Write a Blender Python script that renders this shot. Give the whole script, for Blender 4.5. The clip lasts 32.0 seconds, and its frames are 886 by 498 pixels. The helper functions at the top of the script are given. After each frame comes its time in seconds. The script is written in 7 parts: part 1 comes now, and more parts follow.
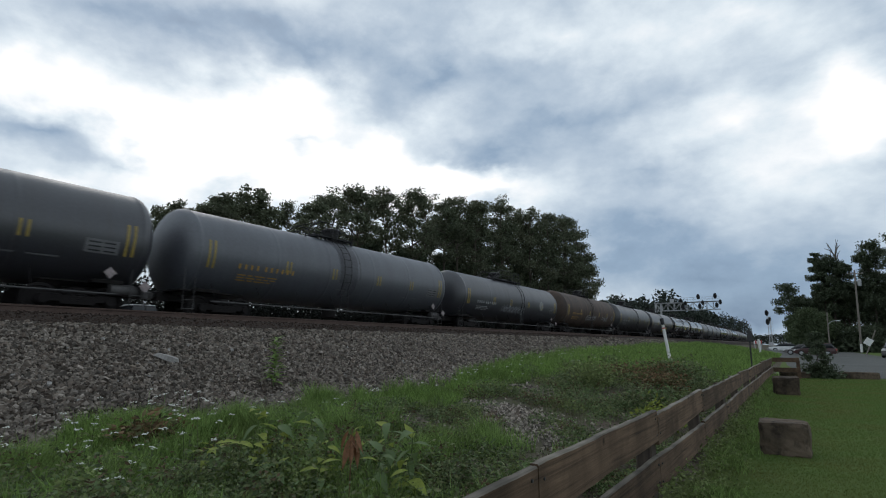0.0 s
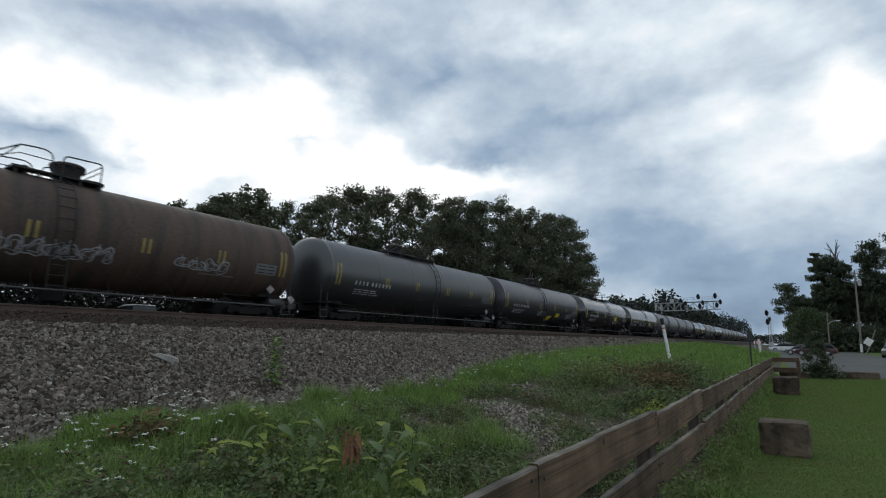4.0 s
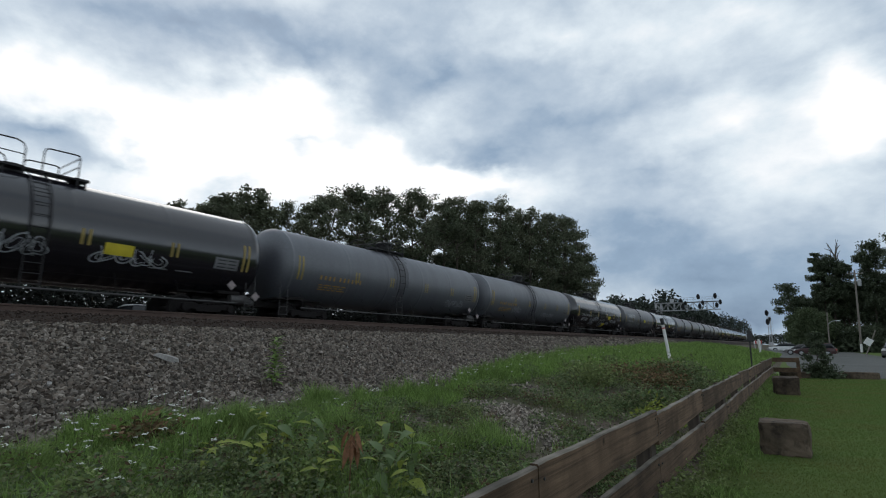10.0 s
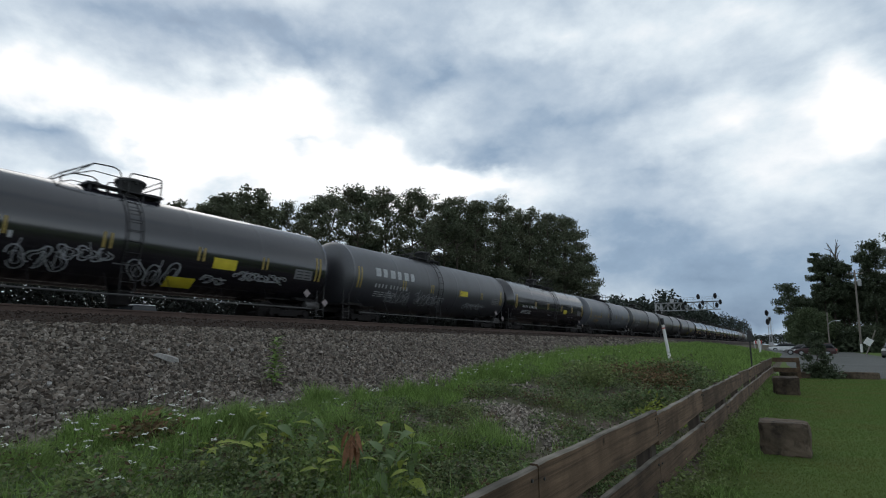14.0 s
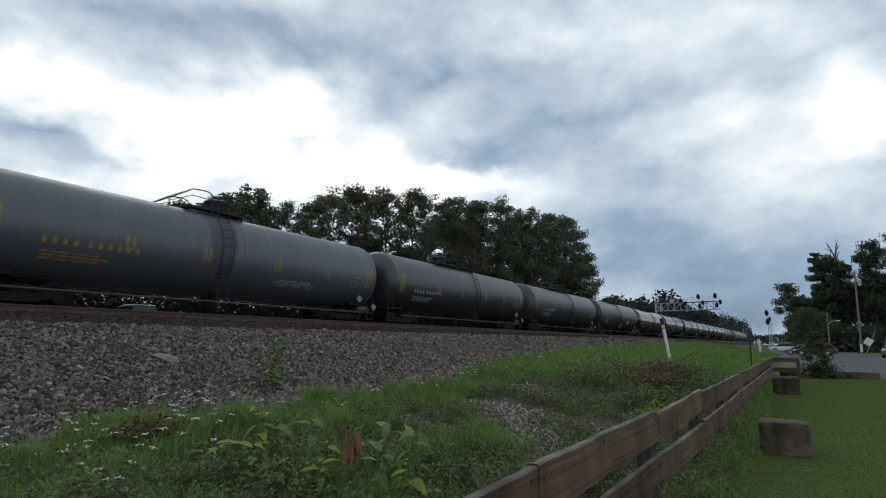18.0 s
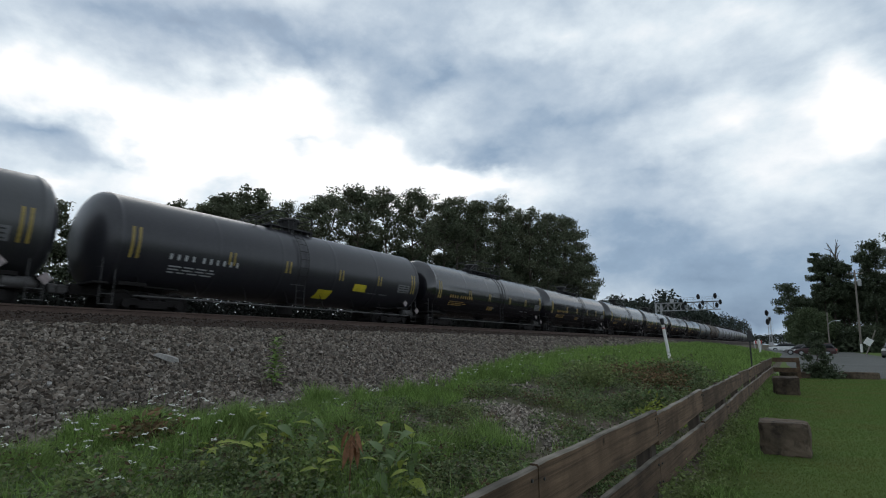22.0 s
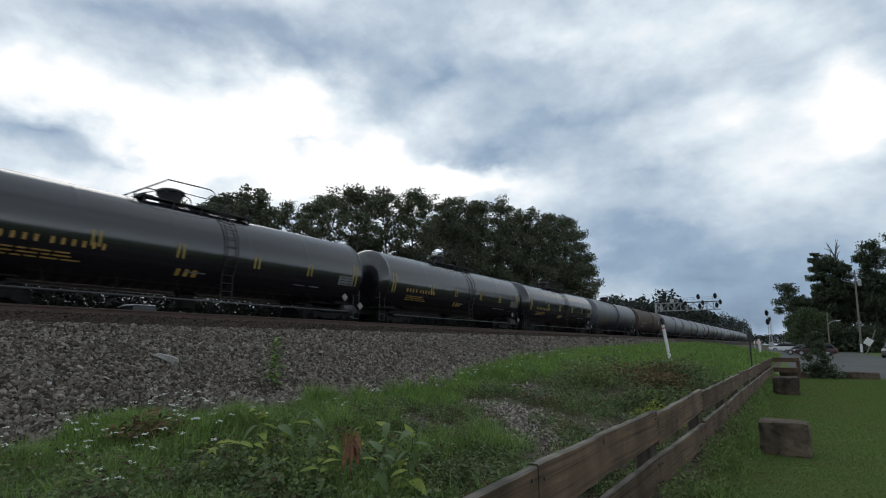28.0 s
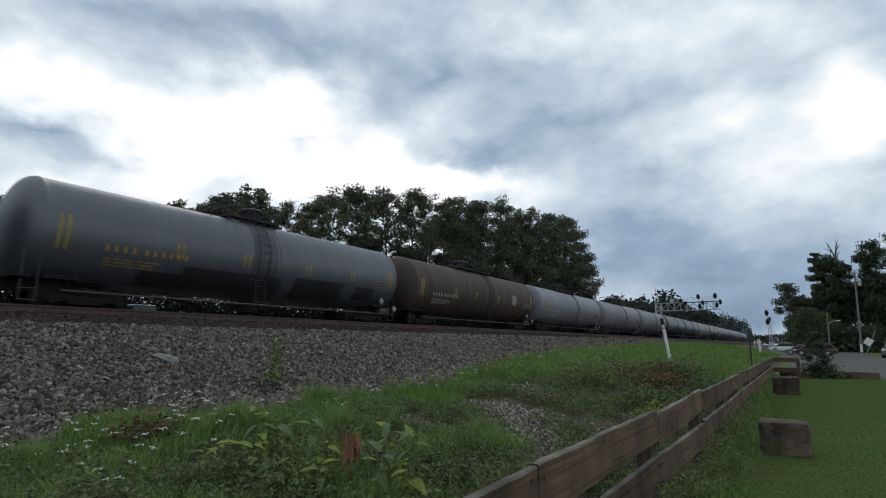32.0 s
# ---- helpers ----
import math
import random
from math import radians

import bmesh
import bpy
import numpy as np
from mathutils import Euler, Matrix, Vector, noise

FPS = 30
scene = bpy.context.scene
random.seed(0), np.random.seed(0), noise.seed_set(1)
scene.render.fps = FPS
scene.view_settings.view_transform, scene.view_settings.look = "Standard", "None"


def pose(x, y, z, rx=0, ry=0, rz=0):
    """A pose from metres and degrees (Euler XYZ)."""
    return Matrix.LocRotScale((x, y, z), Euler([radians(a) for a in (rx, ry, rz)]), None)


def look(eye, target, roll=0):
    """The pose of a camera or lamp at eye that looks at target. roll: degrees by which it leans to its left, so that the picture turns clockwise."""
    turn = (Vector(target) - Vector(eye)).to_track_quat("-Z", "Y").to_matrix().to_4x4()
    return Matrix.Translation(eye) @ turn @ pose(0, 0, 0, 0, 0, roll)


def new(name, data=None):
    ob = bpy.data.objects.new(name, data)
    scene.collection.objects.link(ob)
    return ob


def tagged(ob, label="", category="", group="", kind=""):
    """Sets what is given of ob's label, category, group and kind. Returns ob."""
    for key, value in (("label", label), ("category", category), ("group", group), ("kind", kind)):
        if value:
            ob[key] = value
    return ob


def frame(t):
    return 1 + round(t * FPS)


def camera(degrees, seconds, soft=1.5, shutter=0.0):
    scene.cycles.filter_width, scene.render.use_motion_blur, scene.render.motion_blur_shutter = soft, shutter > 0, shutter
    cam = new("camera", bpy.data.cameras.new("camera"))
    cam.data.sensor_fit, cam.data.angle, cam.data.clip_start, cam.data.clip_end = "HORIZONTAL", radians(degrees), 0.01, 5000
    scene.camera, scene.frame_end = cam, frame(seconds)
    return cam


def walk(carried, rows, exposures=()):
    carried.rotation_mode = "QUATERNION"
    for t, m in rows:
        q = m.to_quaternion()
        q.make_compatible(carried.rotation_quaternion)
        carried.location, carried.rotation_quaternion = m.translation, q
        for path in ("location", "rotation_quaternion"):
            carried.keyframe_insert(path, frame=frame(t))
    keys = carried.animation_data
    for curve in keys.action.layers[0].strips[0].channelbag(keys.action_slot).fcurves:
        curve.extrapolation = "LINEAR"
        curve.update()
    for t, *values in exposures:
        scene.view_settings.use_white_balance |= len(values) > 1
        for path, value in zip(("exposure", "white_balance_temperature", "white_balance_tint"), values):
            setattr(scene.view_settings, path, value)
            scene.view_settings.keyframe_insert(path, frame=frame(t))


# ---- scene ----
cam = camera(82.18, 32.0, soft=1.05, shutter=0.22)
EYE = (0.0, 0.0, 1.55)
CAM_POSE = Matrix.Translation(EYE) @ Matrix.Rotation(0.5974, 4, "Z") @ Matrix.Rotation(math.pi / 2 + 0.1855, 4, "X")
walk(cam, [(0.0, CAM_POSE), (32.0, CAM_POSE)], exposures=[(0.0, 0.0), (32.0, 0.0)])

# ---- sky and sun ----
SUN_AZ, SUN_EL = radians(62), radians(38)      # azimuth towards -x from +y


def heading(az, el):
    return Vector((-math.sin(az) * math.cos(el), math.cos(az) * math.cos(el), math.sin(el)))


def make_world():
    w = bpy.data.worlds.new("overcast_sky")
    scene.world = w
    w.use_nodes = True
    nt = w.node_tree
    nt.nodes.clear()
    N, K = nt.nodes.new, nt.links.new
    out, bg = N("ShaderNodeOutputWorld"), N("ShaderNodeBackground")
    tc = N("ShaderNodeTexCoord")
    sky = N("ShaderNodeTexSky")
    sky.sky_type, sky.sun_disc = "NISHITA", False
    sky.sun_elevation, sky.sun_rotation = SUN_EL, -SUN_AZ
    def math_(op, a, b=None, c=None):
        n = N("ShaderNodeMath")
        n.operation = op
        for i, q in enumerate((a, b, c)):
            if q is None:
                continue
            if isinstance(q, (int, float)):
                n.inputs[i].default_value = q
            else:
                K(q, n.inputs[i])
        return n.outputs[0]

    def dot(v):
        n = N("ShaderNodeVectorMath")
        n.operation = "DOT_PRODUCT"
        K(tc.outputs["Generated"], n.inputs[0])
        n.inputs[1].default_value = v
        return n.outputs["Value"]
    # the western sky on a plane: right and up of the middle of the cloud bank
    m = CAM_POSE.to_3x3()
    ahead = math_("MAXIMUM", dot(-m.col[2]), 0.12)
    flat = N("ShaderNodeCombineXYZ")
    K(math_("DIVIDE", dot(m.col[0]), ahead), flat.inputs[0])
    K(math_("DIVIDE", dot(m.col[1]), ahead), flat.inputs[1])
    # fine cloud texture, flattened towards the horizon
    stretch = N("ShaderNodeMapping")
    stretch.inputs["Scale"].default_value = (1.0, 1.0, 1.6)
    K(tc.outputs["Generated"], stretch.inputs["Vector"])
    n1, n2, warp = N("ShaderNodeTexNoise"), N("ShaderNodeTexNoise"), N("ShaderNodeTexNoise")
    for n, sc, det, ro in ((n1, 3.4, 9.0, 0.58), (n2, 11.0, 8.0, 0.58), (warp, 8.0, 6.0, 0.5)):
        n.inputs["Scale"].default_value, n.inputs["Detail"].default_value, n.inputs["Roughness"].default_value = sc, det, ro
        K(stretch.outputs[0], n.inputs["Vector"])
    n1.inputs["Distortion"].default_value = 0.15
    wv = N("ShaderNodeVectorMath")
    wv.operation = "MULTIPLY_ADD"
    K(warp.outputs["Color"], wv.inputs[0])
    wv.inputs[1].default_value = (0.20, 0.18, 0.0)
    wv.inputs[2].default_value = (-0.10, -0.09, 0.0)
    wadd = N("ShaderNodeVectorMath")
    wadd.operation = "ADD"
    K(flat.outputs[0], wadd.inputs[0])
    K(wv.outputs[0], wadd.inputs[1])
    total = math_("MULTIPLY_ADD", n1.outputs["Fac"], 0.50, 0.21)
    total = math_("MULTIPLY_ADD", n2.outputs["Fac"], 0.34, total)
    for cx, cy, rx, ry, rot, gain in BRIGHT_CLOUD + GREY_CLOUD + RAIN_CLOUD:
        mp = N("ShaderNodeMapping")
        mp.vector_type = "TEXTURE"
        mp.inputs["Location"].default_value = (cx, cy, 0)
        mp.inputs["Rotation"].default_value = (0, 0, radians(rot))
        mp.inputs["Scale"].default_value = (rx * 1.7, ry * 1.7, 1)
        K(wadd.outputs[0], mp.inputs["Vector"])
        g = N("ShaderNodeTexGradient")
        g.gradient_type = "QUADRATIC_SPHERE"
        K(mp.outputs[0], g.inputs["Vector"])
        total = math_("MULTIPLY_ADD", g.outputs["Fac"], gain * (1.5 if gain > 0 else 0.95), total)
    ramp = N("ShaderNodeValToRGB")
    stops = [(0.10, (0.18, 0.26, 0.38, 1)), (0.35, (0.30, 0.41, 0.55, 1)), (0.55, (0.52, 0.62, 0.73, 1)), (0.72, (0.78, 0.87, 0.94, 1)), (0.90, (1.08, 1.09, 1.10, 1))]
    ramp.color_ramp.elements[0].position, ramp.color_ramp.elements[0].color = stops[0]
    ramp.color_ramp.elements[1].position, ramp.color_ramp.elements[1].color = stops[-1]
    for pos, col in stops[1:-1]:
        ramp.color_ramp.elements.new(pos).color = col
    K(total, ramp.inputs[0])
    scale = N("ShaderNodeVectorMath")
    scale.operation = "SCALE"
    K(sky.outputs[0], scale.inputs[0])
    scale.inputs["Scale"].default_value = 0.06
    mix = N("ShaderNodeMixRGB")
    mix.inputs[0].default_value = 0.92
    K(scale.outputs[0], mix.inputs[1])
    K(ramp.outputs[0], mix.inputs[2])
    K(mix.outputs[0], bg.inputs[0])
    # heavy cloud overhead in the east, thinning to a brighter band low down
    part_ = N("ShaderNodeSeparateXYZ")
    K(tc.outputs["Generated"], part_.inputs[0])
    east = math_("MINIMUM", math_("MAXIMUM", math_("MULTIPLY_ADD", part_.outputs["X"], 1.6, -0.4), 0.0), 1.0)
    low = math_("POWER", math_("SUBTRACT", 1.0, math_("MINIMUM", math_("ABSOLUTE", part_.outputs["Z"]), 1.0)), 3.0)
    K(math_("MULTIPLY_ADD", east, math_("MULTIPLY_ADD", low, 1.10, -0.28), 1.0), bg.inputs[1])
    K(bg.outputs[0], out.inputs[0])


# the bright bank low in the west and the glow in the north: place, half axes, turn and weight
BRIGHT_CLOUD = [
    (-0.850, 0.357, 0.145, 0.067, -15, 0.34),
    (-0.616, 0.257, 0.211, 0.083, -12, 0.40),
    (-0.383, 0.246, 0.167, 0.083, 0, 0.42),
    (-0.249, 0.279, 0.100, 0.067, 0, 0.22),
    (-0.182, 0.157, 0.200, 0.078, -12, 0.42),
    (0.040, 0.115, 0.189, 0.047, -8, 0.38),
    (-0.483, 0.146, 0.222, 0.067, 0, 0.35),
    (-0.805, 0.118, 0.145, 0.036, 0, 0.22),
    (-0.105, 0.218, 0.056, 0.040, 0, 0.18),
    (0.240, 0.424, 0.178, 0.067, 0, 0.12),
    (0.574, 0.446, 0.222, 0.050, 0, 0.12),
    (0.785, 0.313, 0.100, 0.089, 0, 0.45),
    (0.819, 0.235, 0.100, 0.067, 0, 0.30),
    (0.574, 0.251, 0.133, 0.044, 10, 0.14),
    (0.685, 0.174, 0.167, 0.039, 0, 0.10),
]
# the grey rolls above it: place, half axes, turn and weight
GREY_CLOUD = [
    (-0.494, 0.446, 0.300, 0.080, -8, -0.38),
    (-0.294, 0.396, 0.200, 0.067, -12, -0.28),
    (-0.683, 0.463, 0.133, 0.039, -12, -0.12),
    (0.001, 0.340, 0.156, 0.065, -10, -0.38),
    (0.185, 0.357, 0.122, 0.050, 0, -0.13),
    (-0.093, 0.290, 0.067, 0.056, 0, -0.12),
    (-0.805, 0.244, 0.172, 0.038, -10, -0.38),
    (-0.616, 0.168, 0.167, 0.028, -14, -0.32),
    (-0.263, 0.215, 0.095, 0.044, 0, -0.40),
    (0.107, 0.207, 0.100, 0.050, 20, -0.30),
    (0.207, 0.251, 0.133, 0.067, 0, -0.22),
    (0.040, 0.212, 0.056, 0.040, 0, -0.10),
    (0.107, 0.170, 0.111, 0.020, -3, -0.14),
    (0.340, 0.263, 0.145, 0.056, 20, -0.20),
    (0.385, 0.157, 0.167, 0.044, -5, -0.20),
    (0.863, 0.440, 0.078, 0.050, 0, -0.08),
]
# the blue-grey rain cloud near the horizon: place, half axes, turn and weight
RAIN_CLOUD = [
    (0.440, 0.062, 0.245, 0.056, -3, -0.20),
    (0.352, 0.001, 0.178, 0.067, 0, -0.20),
    (0.518, -0.043, 0.267, 0.089, 0, -0.36),
    (0.596, -0.132, 0.222, 0.067, 0, -0.45),
    (0.774, -0.043, 0.178, 0.089, 0, -0.25),
]
make_world()
sun = new("sun", bpy.data.lights.new("sun", "SUN"))
sun.data.energy, sun.data.angle, sun.data.color = 0.3, radians(25), (1.0, 0.96, 0.9)
sun.matrix_world = look(heading(SUN_AZ, SUN_EL) * 100, (0, 0, 0))


# ---- materials ----
def material(name, base, rough=0.6, metal=0.0, vary=0.25, scale=3.0, fine=60.0, bump=0.0, tint=None, tint_amount=0.4, obj_random=0.0,
             island=0.0, coat=0.0, spec=0.5, rough_vary=0.1, transl=0.0, second=None, stretch=None):
    """A surface with two scales of variation: base colour, broad patches towards tint, fine grain and relief."""
    m = bpy.data.materials.new(name)
    m.use_nodes = True
    nt = m.node_tree
    N, K = nt.nodes.new, nt.links.new
    b = nt.nodes["Principled BSDF"]
    tc = N("ShaderNodeTexCoord")
    big, small = N("ShaderNodeTexNoise"), N("ShaderNodeTexNoise")
    big.inputs["Scale"].default_value, big.inputs["Detail"].default_value = scale, 5.0
    small.inputs["Scale"].default_value, small.inputs["Detail"].default_value = fine, 3.0
    for n in (big, small):
        K(tc.outputs["Object"], n.inputs["Vector"])
    if stretch:
        # runs and streaks: the broad pattern drawn out along one way
        mp = N("ShaderNodeMapping")
        mp.inputs["Scale"].default_value = stretch
        K(tc.outputs["Object"], mp.inputs["Vector"])
        K(mp.outputs[0], big.inputs["Vector"])
    mix = N("ShaderNodeMixRGB")
    mix.inputs[1].default_value = (*base, 1)
    mix.inputs[2].default_value = (*(tint or [c * 0.55 for c in base]), 1)
    r = N("ShaderNodeMapRange")
    r.inputs["From Min"].default_value, r.inputs["From Max"].default_value = 0.4, 0.7
    r.inputs["To Max"].default_value = tint_amount
    K(big.outputs["Fac"], r.inputs["Value"])
    K(r.outputs[0], mix.inputs[0])
    hsv = N("ShaderNodeHueSaturation")
    colour = mix.outputs[0]
    if second:
        # pieces of another colour among the rest
        geo, wn, pick, mix2 = N("ShaderNodeNewGeometry"), N("ShaderNodeTexWhiteNoise"), N("ShaderNodeMapRange"), N("ShaderNodeMixRGB")
        wn.noise_dimensions = "1D"
        K(geo.outputs["Random Per Island"], wn.inputs["W"])
        pick.inputs["From Min"].default_value, pick.inputs["From Max"].default_value = 0.35, 0.9
        K(wn.outputs["Value"], pick.inputs["Value"])
        K(pick.outputs[0], mix2.inputs[0])
        K(colour, mix2.inputs[1])
        mix2.inputs[2].default_value = (*second, 1)
        colour = mix2.outputs[0]
    K(colour, hsv.inputs["Color"])
    v = N("ShaderNodeMapRange")
    v.inputs["From Min"].default_value, v.inputs["From Max"].default_value = 0.25, 0.75
    v.inputs["To Min"].default_value, v.inputs["To Max"].default_value = 1 - vary, 1 + vary
    K(small.outputs["Fac"], v.inputs["Value"])
    val = v.outputs[0]
    for amount, node, sock in ((obj_random, "ShaderNodeObjectInfo", "Random"), (island, "ShaderNodeNewGeometry", "Random Per Island")):
        if amount:
            o = N(node)
            mr = N("ShaderNodeMapRange")
            mr.inputs["To Min"].default_value, mr.inputs["To Max"].default_value = 1 - amount, 1 + amount
            K(o.outputs[sock], mr.inputs["Value"])
            mul = N("ShaderNodeMath")
            mul.operation = "MULTIPLY"
            K(val, mul.inputs[0])
            K(mr.outputs[0], mul.inputs[1])
            val = mul.outputs[0]
    K(val, hsv.inputs["Value"])
    K(hsv.outputs[0], b.inputs["Base Color"])
    rr = N("ShaderNodeMapRange")
    rr.inputs["To Min"].default_value, rr.inputs["To Max"].default_value = max(rough - rough_vary, 0.03), min(rough + rough_vary, 1)
    K(big.outputs["Fac"], rr.inputs["Value"])
    K(rr.outputs[0], b.inputs["Roughness"])
    b.inputs["Metallic"].default_value = metal
    b.inputs["Specular IOR Level"].default_value = spec
    if coat:
        b.inputs["Coat Weight"].default_value, b.inputs["Coat Roughness"].default_value = coat, 0.12
    if bump:
        bp = N("ShaderNodeBump")
        bp.inputs["Strength"].default_value, bp.inputs["Distance"].default_value = 0.6, bump
        K(small.outputs["Fac"], bp.inputs["Height"])
        K(bp.outputs[0], b.inputs["Normal"])
    if transl:
        tr = N("ShaderNodeBsdfTranslucent")
        K(hsv.outputs[0], tr.inputs["Color"])
        ms = N("ShaderNodeMixShader")
        ms.inputs[0].default_value = transl
        K(b.outputs[0], ms.inputs[1])
        K(tr.outputs[0], ms.inputs[2])
        K(ms.outputs[0], nt.nodes["Material Output"].inputs[0])
    return m


MAT = {}
MAT["soil"] = material("weedy_soil", (0.098, 0.076, 0.060), 0.95, vary=0.45, scale=0.9, fine=18, bump=0.03, tint=(0.058, 0.070, 0.036), tint_amount=0.9, spec=0.1)
MAT["lawn"] = material("mown_lawn", (0.094, 0.140, 0.044), 0.95, vary=0.1, scale=0.5, fine=40, bump=0.01, tint=(0.108, 0.135, 0.048), tint_amount=0.9, spec=0.05)
# bed far darker than its stones: shade of the gaps painted into the colour
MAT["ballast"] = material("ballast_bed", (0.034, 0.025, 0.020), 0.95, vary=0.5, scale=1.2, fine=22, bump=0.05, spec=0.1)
MAT["stone"] = material("ballast_stone", (0.172, 0.150, 0.128), 0.9, vary=0.35, scale=1.6, fine=24, island=0.68, tint=(0.092, 0.080, 0.068), spec=0.2, second=(0.098, 0.078, 0.063))
MAT["pale_stone"] = material("pale_stone", (0.24, 0.23, 0.215), 0.85, vary=0.25, scale=5, fine=40)
MAT["asphalt"] = material("worn_asphalt", (0.098, 0.100, 0.094), 0.9, vary=0.25, scale=0.25, fine=30, bump=0.01, spec=0.2)
MAT["rail"] = material("rusty_rail", (0.085, 0.055, 0.044), 0.7, metal=0.3, vary=0.3, scale=2, fine=30)
MAT["rail_head"] = material("polished_rail_head", (0.32, 0.30, 0.29), 0.35, metal=0.9, vary=0.15)
MAT["tie"] = material("creosoted_tie", (0.060, 0.044, 0.036), 0.9, vary=0.4, scale=3, fine=40, obj_random=0.3)
MAT["grass"] = material("wild_grass", (0.172, 0.270, 0.070), 0.7, vary=0.2, scale=0.7, fine=3, island=0.5, tint=(0.125, 0.185, 0.056), tint_amount=0.9, transl=0.4, spec=0.15)
MAT["lawn_blade"] = material("lawn_blades", (0.128, 0.194, 0.056), 0.8, vary=0.05, scale=0.9, fine=3, island=0.05, tint=(0.160, 0.172, 0.060), tint_amount=0.9, transl=0.4, spec=0.1)
MAT["weed"] = material("broad_weed_leaf", (0.122, 0.182, 0.072), 0.6, vary=0.2, scale=1.5, fine=9, island=0.6, tint=(0.085, 0.106, 0.056), tint_amount=0.8, transl=0.35, spec=0.2, second=(0.15, 0.165, 0.082))
MAT["young_leaf"] = material("young_bright_leaf", (0.265, 0.310, 0.065), 0.65, vary=0.25, scale=3, fine=20, island=0.3, transl=0.4, spec=0.15, tint=(0.16, 0.22, 0.065), tint_amount=0.7)
MAT["dry_leaf"] = material("dry_brown_leaf", (0.24, 0.118, 0.062), 0.8, vary=0.3, scale=8, fine=40, transl=0.2)
MAT["dry_weed"] = material("rusty_dock", (0.165, 0.108, 0.062), 0.85, vary=0.3, scale=3, fine=20, island=0.6, spec=0.1, transl=0.2, second=(0.10, 0.11, 0.05))
MAT["petal"] = material("white_petals", (0.55, 0.56, 0.50), 0.7, vary=0.15)
MAT["leaf"] = material("tree_leaves", (0.104, 0.122, 0.078), 0.7, vary=0.2, scale=0.3, fine=2, island=0.5, tint=(0.135, 0.118, 0.078), transl=0.35, spec=0.15)
# far woods: distance haze and dimness put into a darker, greyer green
MAT["far_leaf"] = material("distant_leaves", (0.056, 0.068, 0.056), 0.8, vary=0.2, scale=0.1, fine=1, island=0.4, transl=0.2, spec=0.08)
MAT["road_leaf"] = material("roadside_leaves", (0.090, 0.110, 0.070), 0.7, vary=0.2, scale=0.3, fine=2, island=0.5, tint=(0.062, 0.078, 0.048), transl=0.3, spec=0.12)
MAT["leaf_dark"] = material("shaded_leaves", (0.090, 0.112, 0.070), 0.7, vary=0.2, scale=0.3, fine=2, island=0.5, transl=0.3, spec=0.12)
MAT["bush_leaf"] = material("mid_green_leaves", (0.118, 0.150, 0.082), 0.7, vary=0.2, scale=0.3, fine=2, island=0.4, transl=0.35, spec=0.12)
# scrub seen under the train: its deep shade is put into the leaf colour
MAT["shaded_scrub_leaf"] = material("deep_shade_leaves", (0.026, 0.028, 0.025), 0.75, vary=0.2, scale=0.3, fine=2, island=0.4, transl=0.1, spec=0.08)
MAT["bark"] = material("tree_bark", (0.085, 0.07, 0.055), 0.95, vary=0.4, scale=1.5, fine=14, bump=0.03)
MAT["black_gloss"] = material("black_gloss_paint", (0.0085, 0.0080, 0.0110), 0.17, vary=0.15, scale=0.8, fine=14, spec=0.85, rough_vary=0.06, tint=(0.017, 0.016, 0.020), stretch=(0.6, 2.6, 0.35))
MAT["black_satin"] = material("black_satin_paint", (0.0220, 0.0215, 0.0270), 0.34, vary=0.2, scale=0.9, fine=14, tint=(0.031, 0.030, 0.034), rough_vary=0.08, stretch=(0.6, 2.6, 0.35))
MAT["green_black"] = material("dull_green_black_paint", (0.0210, 0.0220, 0.0255), 0.40, vary=0.2, scale=0.9, fine=12, spec=0.8, tint=(0.027, 0.026, 0.026), stretch=(0.6, 2.6, 0.35))
MAT["dark_grey"] = material("faded_dark_grey_paint", (0.030, 0.0315, 0.039), 0.42, vary=0.2, scale=0.7, fine=12, spec=0.85, tint=(0.028, 0.026, 0.030), tint_amount=0.7, stretch=(0.6, 2.6, 0.35))
MAT["mid_grey"] = material("dusty_grey_paint", (0.069, 0.075, 0.088), 0.44, vary=0.15, scale=0.7, fine=10, spec=0.8, tint=(0.054, 0.055, 0.067), tint_amount=0.7, stretch=(0.6, 2.6, 0.35))
MAT["light_grey"] = material("pale_grey_paint", (0.178, 0.178, 0.198), 0.5, vary=0.12, scale=0.7, fine=10, tint=(0.11, 0.115, 0.12), tint_amount=0.6, stretch=(0.6, 2.6, 0.35))
MAT["brown"] = material("rust_brown_paint", (0.072, 0.043, 0.030), 0.7, vary=0.3, scale=0.9, fine=12, tint=(0.030, 0.025, 0.021), tint_amount=0.9, stretch=(0.6, 2.6, 0.35))
MAT["bogie"] = material("grimy_cast_steel", (0.014, 0.012, 0.012), 0.8, vary=0.3, fine=20, spec=0.2)
MAT["steel"] = material("grimy_grey_steel", (0.09, 0.085, 0.085), 0.6, metal=0.4, vary=0.3, fine=20)
MAT["railing"] = material("dark_handrail_steel", (0.022, 0.021, 0.022), 0.6, metal=0.0, spec=0.3)
MAT["yellow"] = material("yellow_reflective_tape", (0.27, 0.195, 0.045), 0.5, vary=0.25, fine=20)
MAT["yellow_sign"] = material("yellow_placard", (0.55, 0.45, 0.03), 0.5, vary=0.15)
MAT["gold"] = material("yellow_lettering", (0.34, 0.20, 0.045), 0.65, vary=0.25, fine=15)
MAT["white_mark"] = material("white_lettering", (0.36, 0.37, 0.38), 0.65, vary=0.2, fine=15)
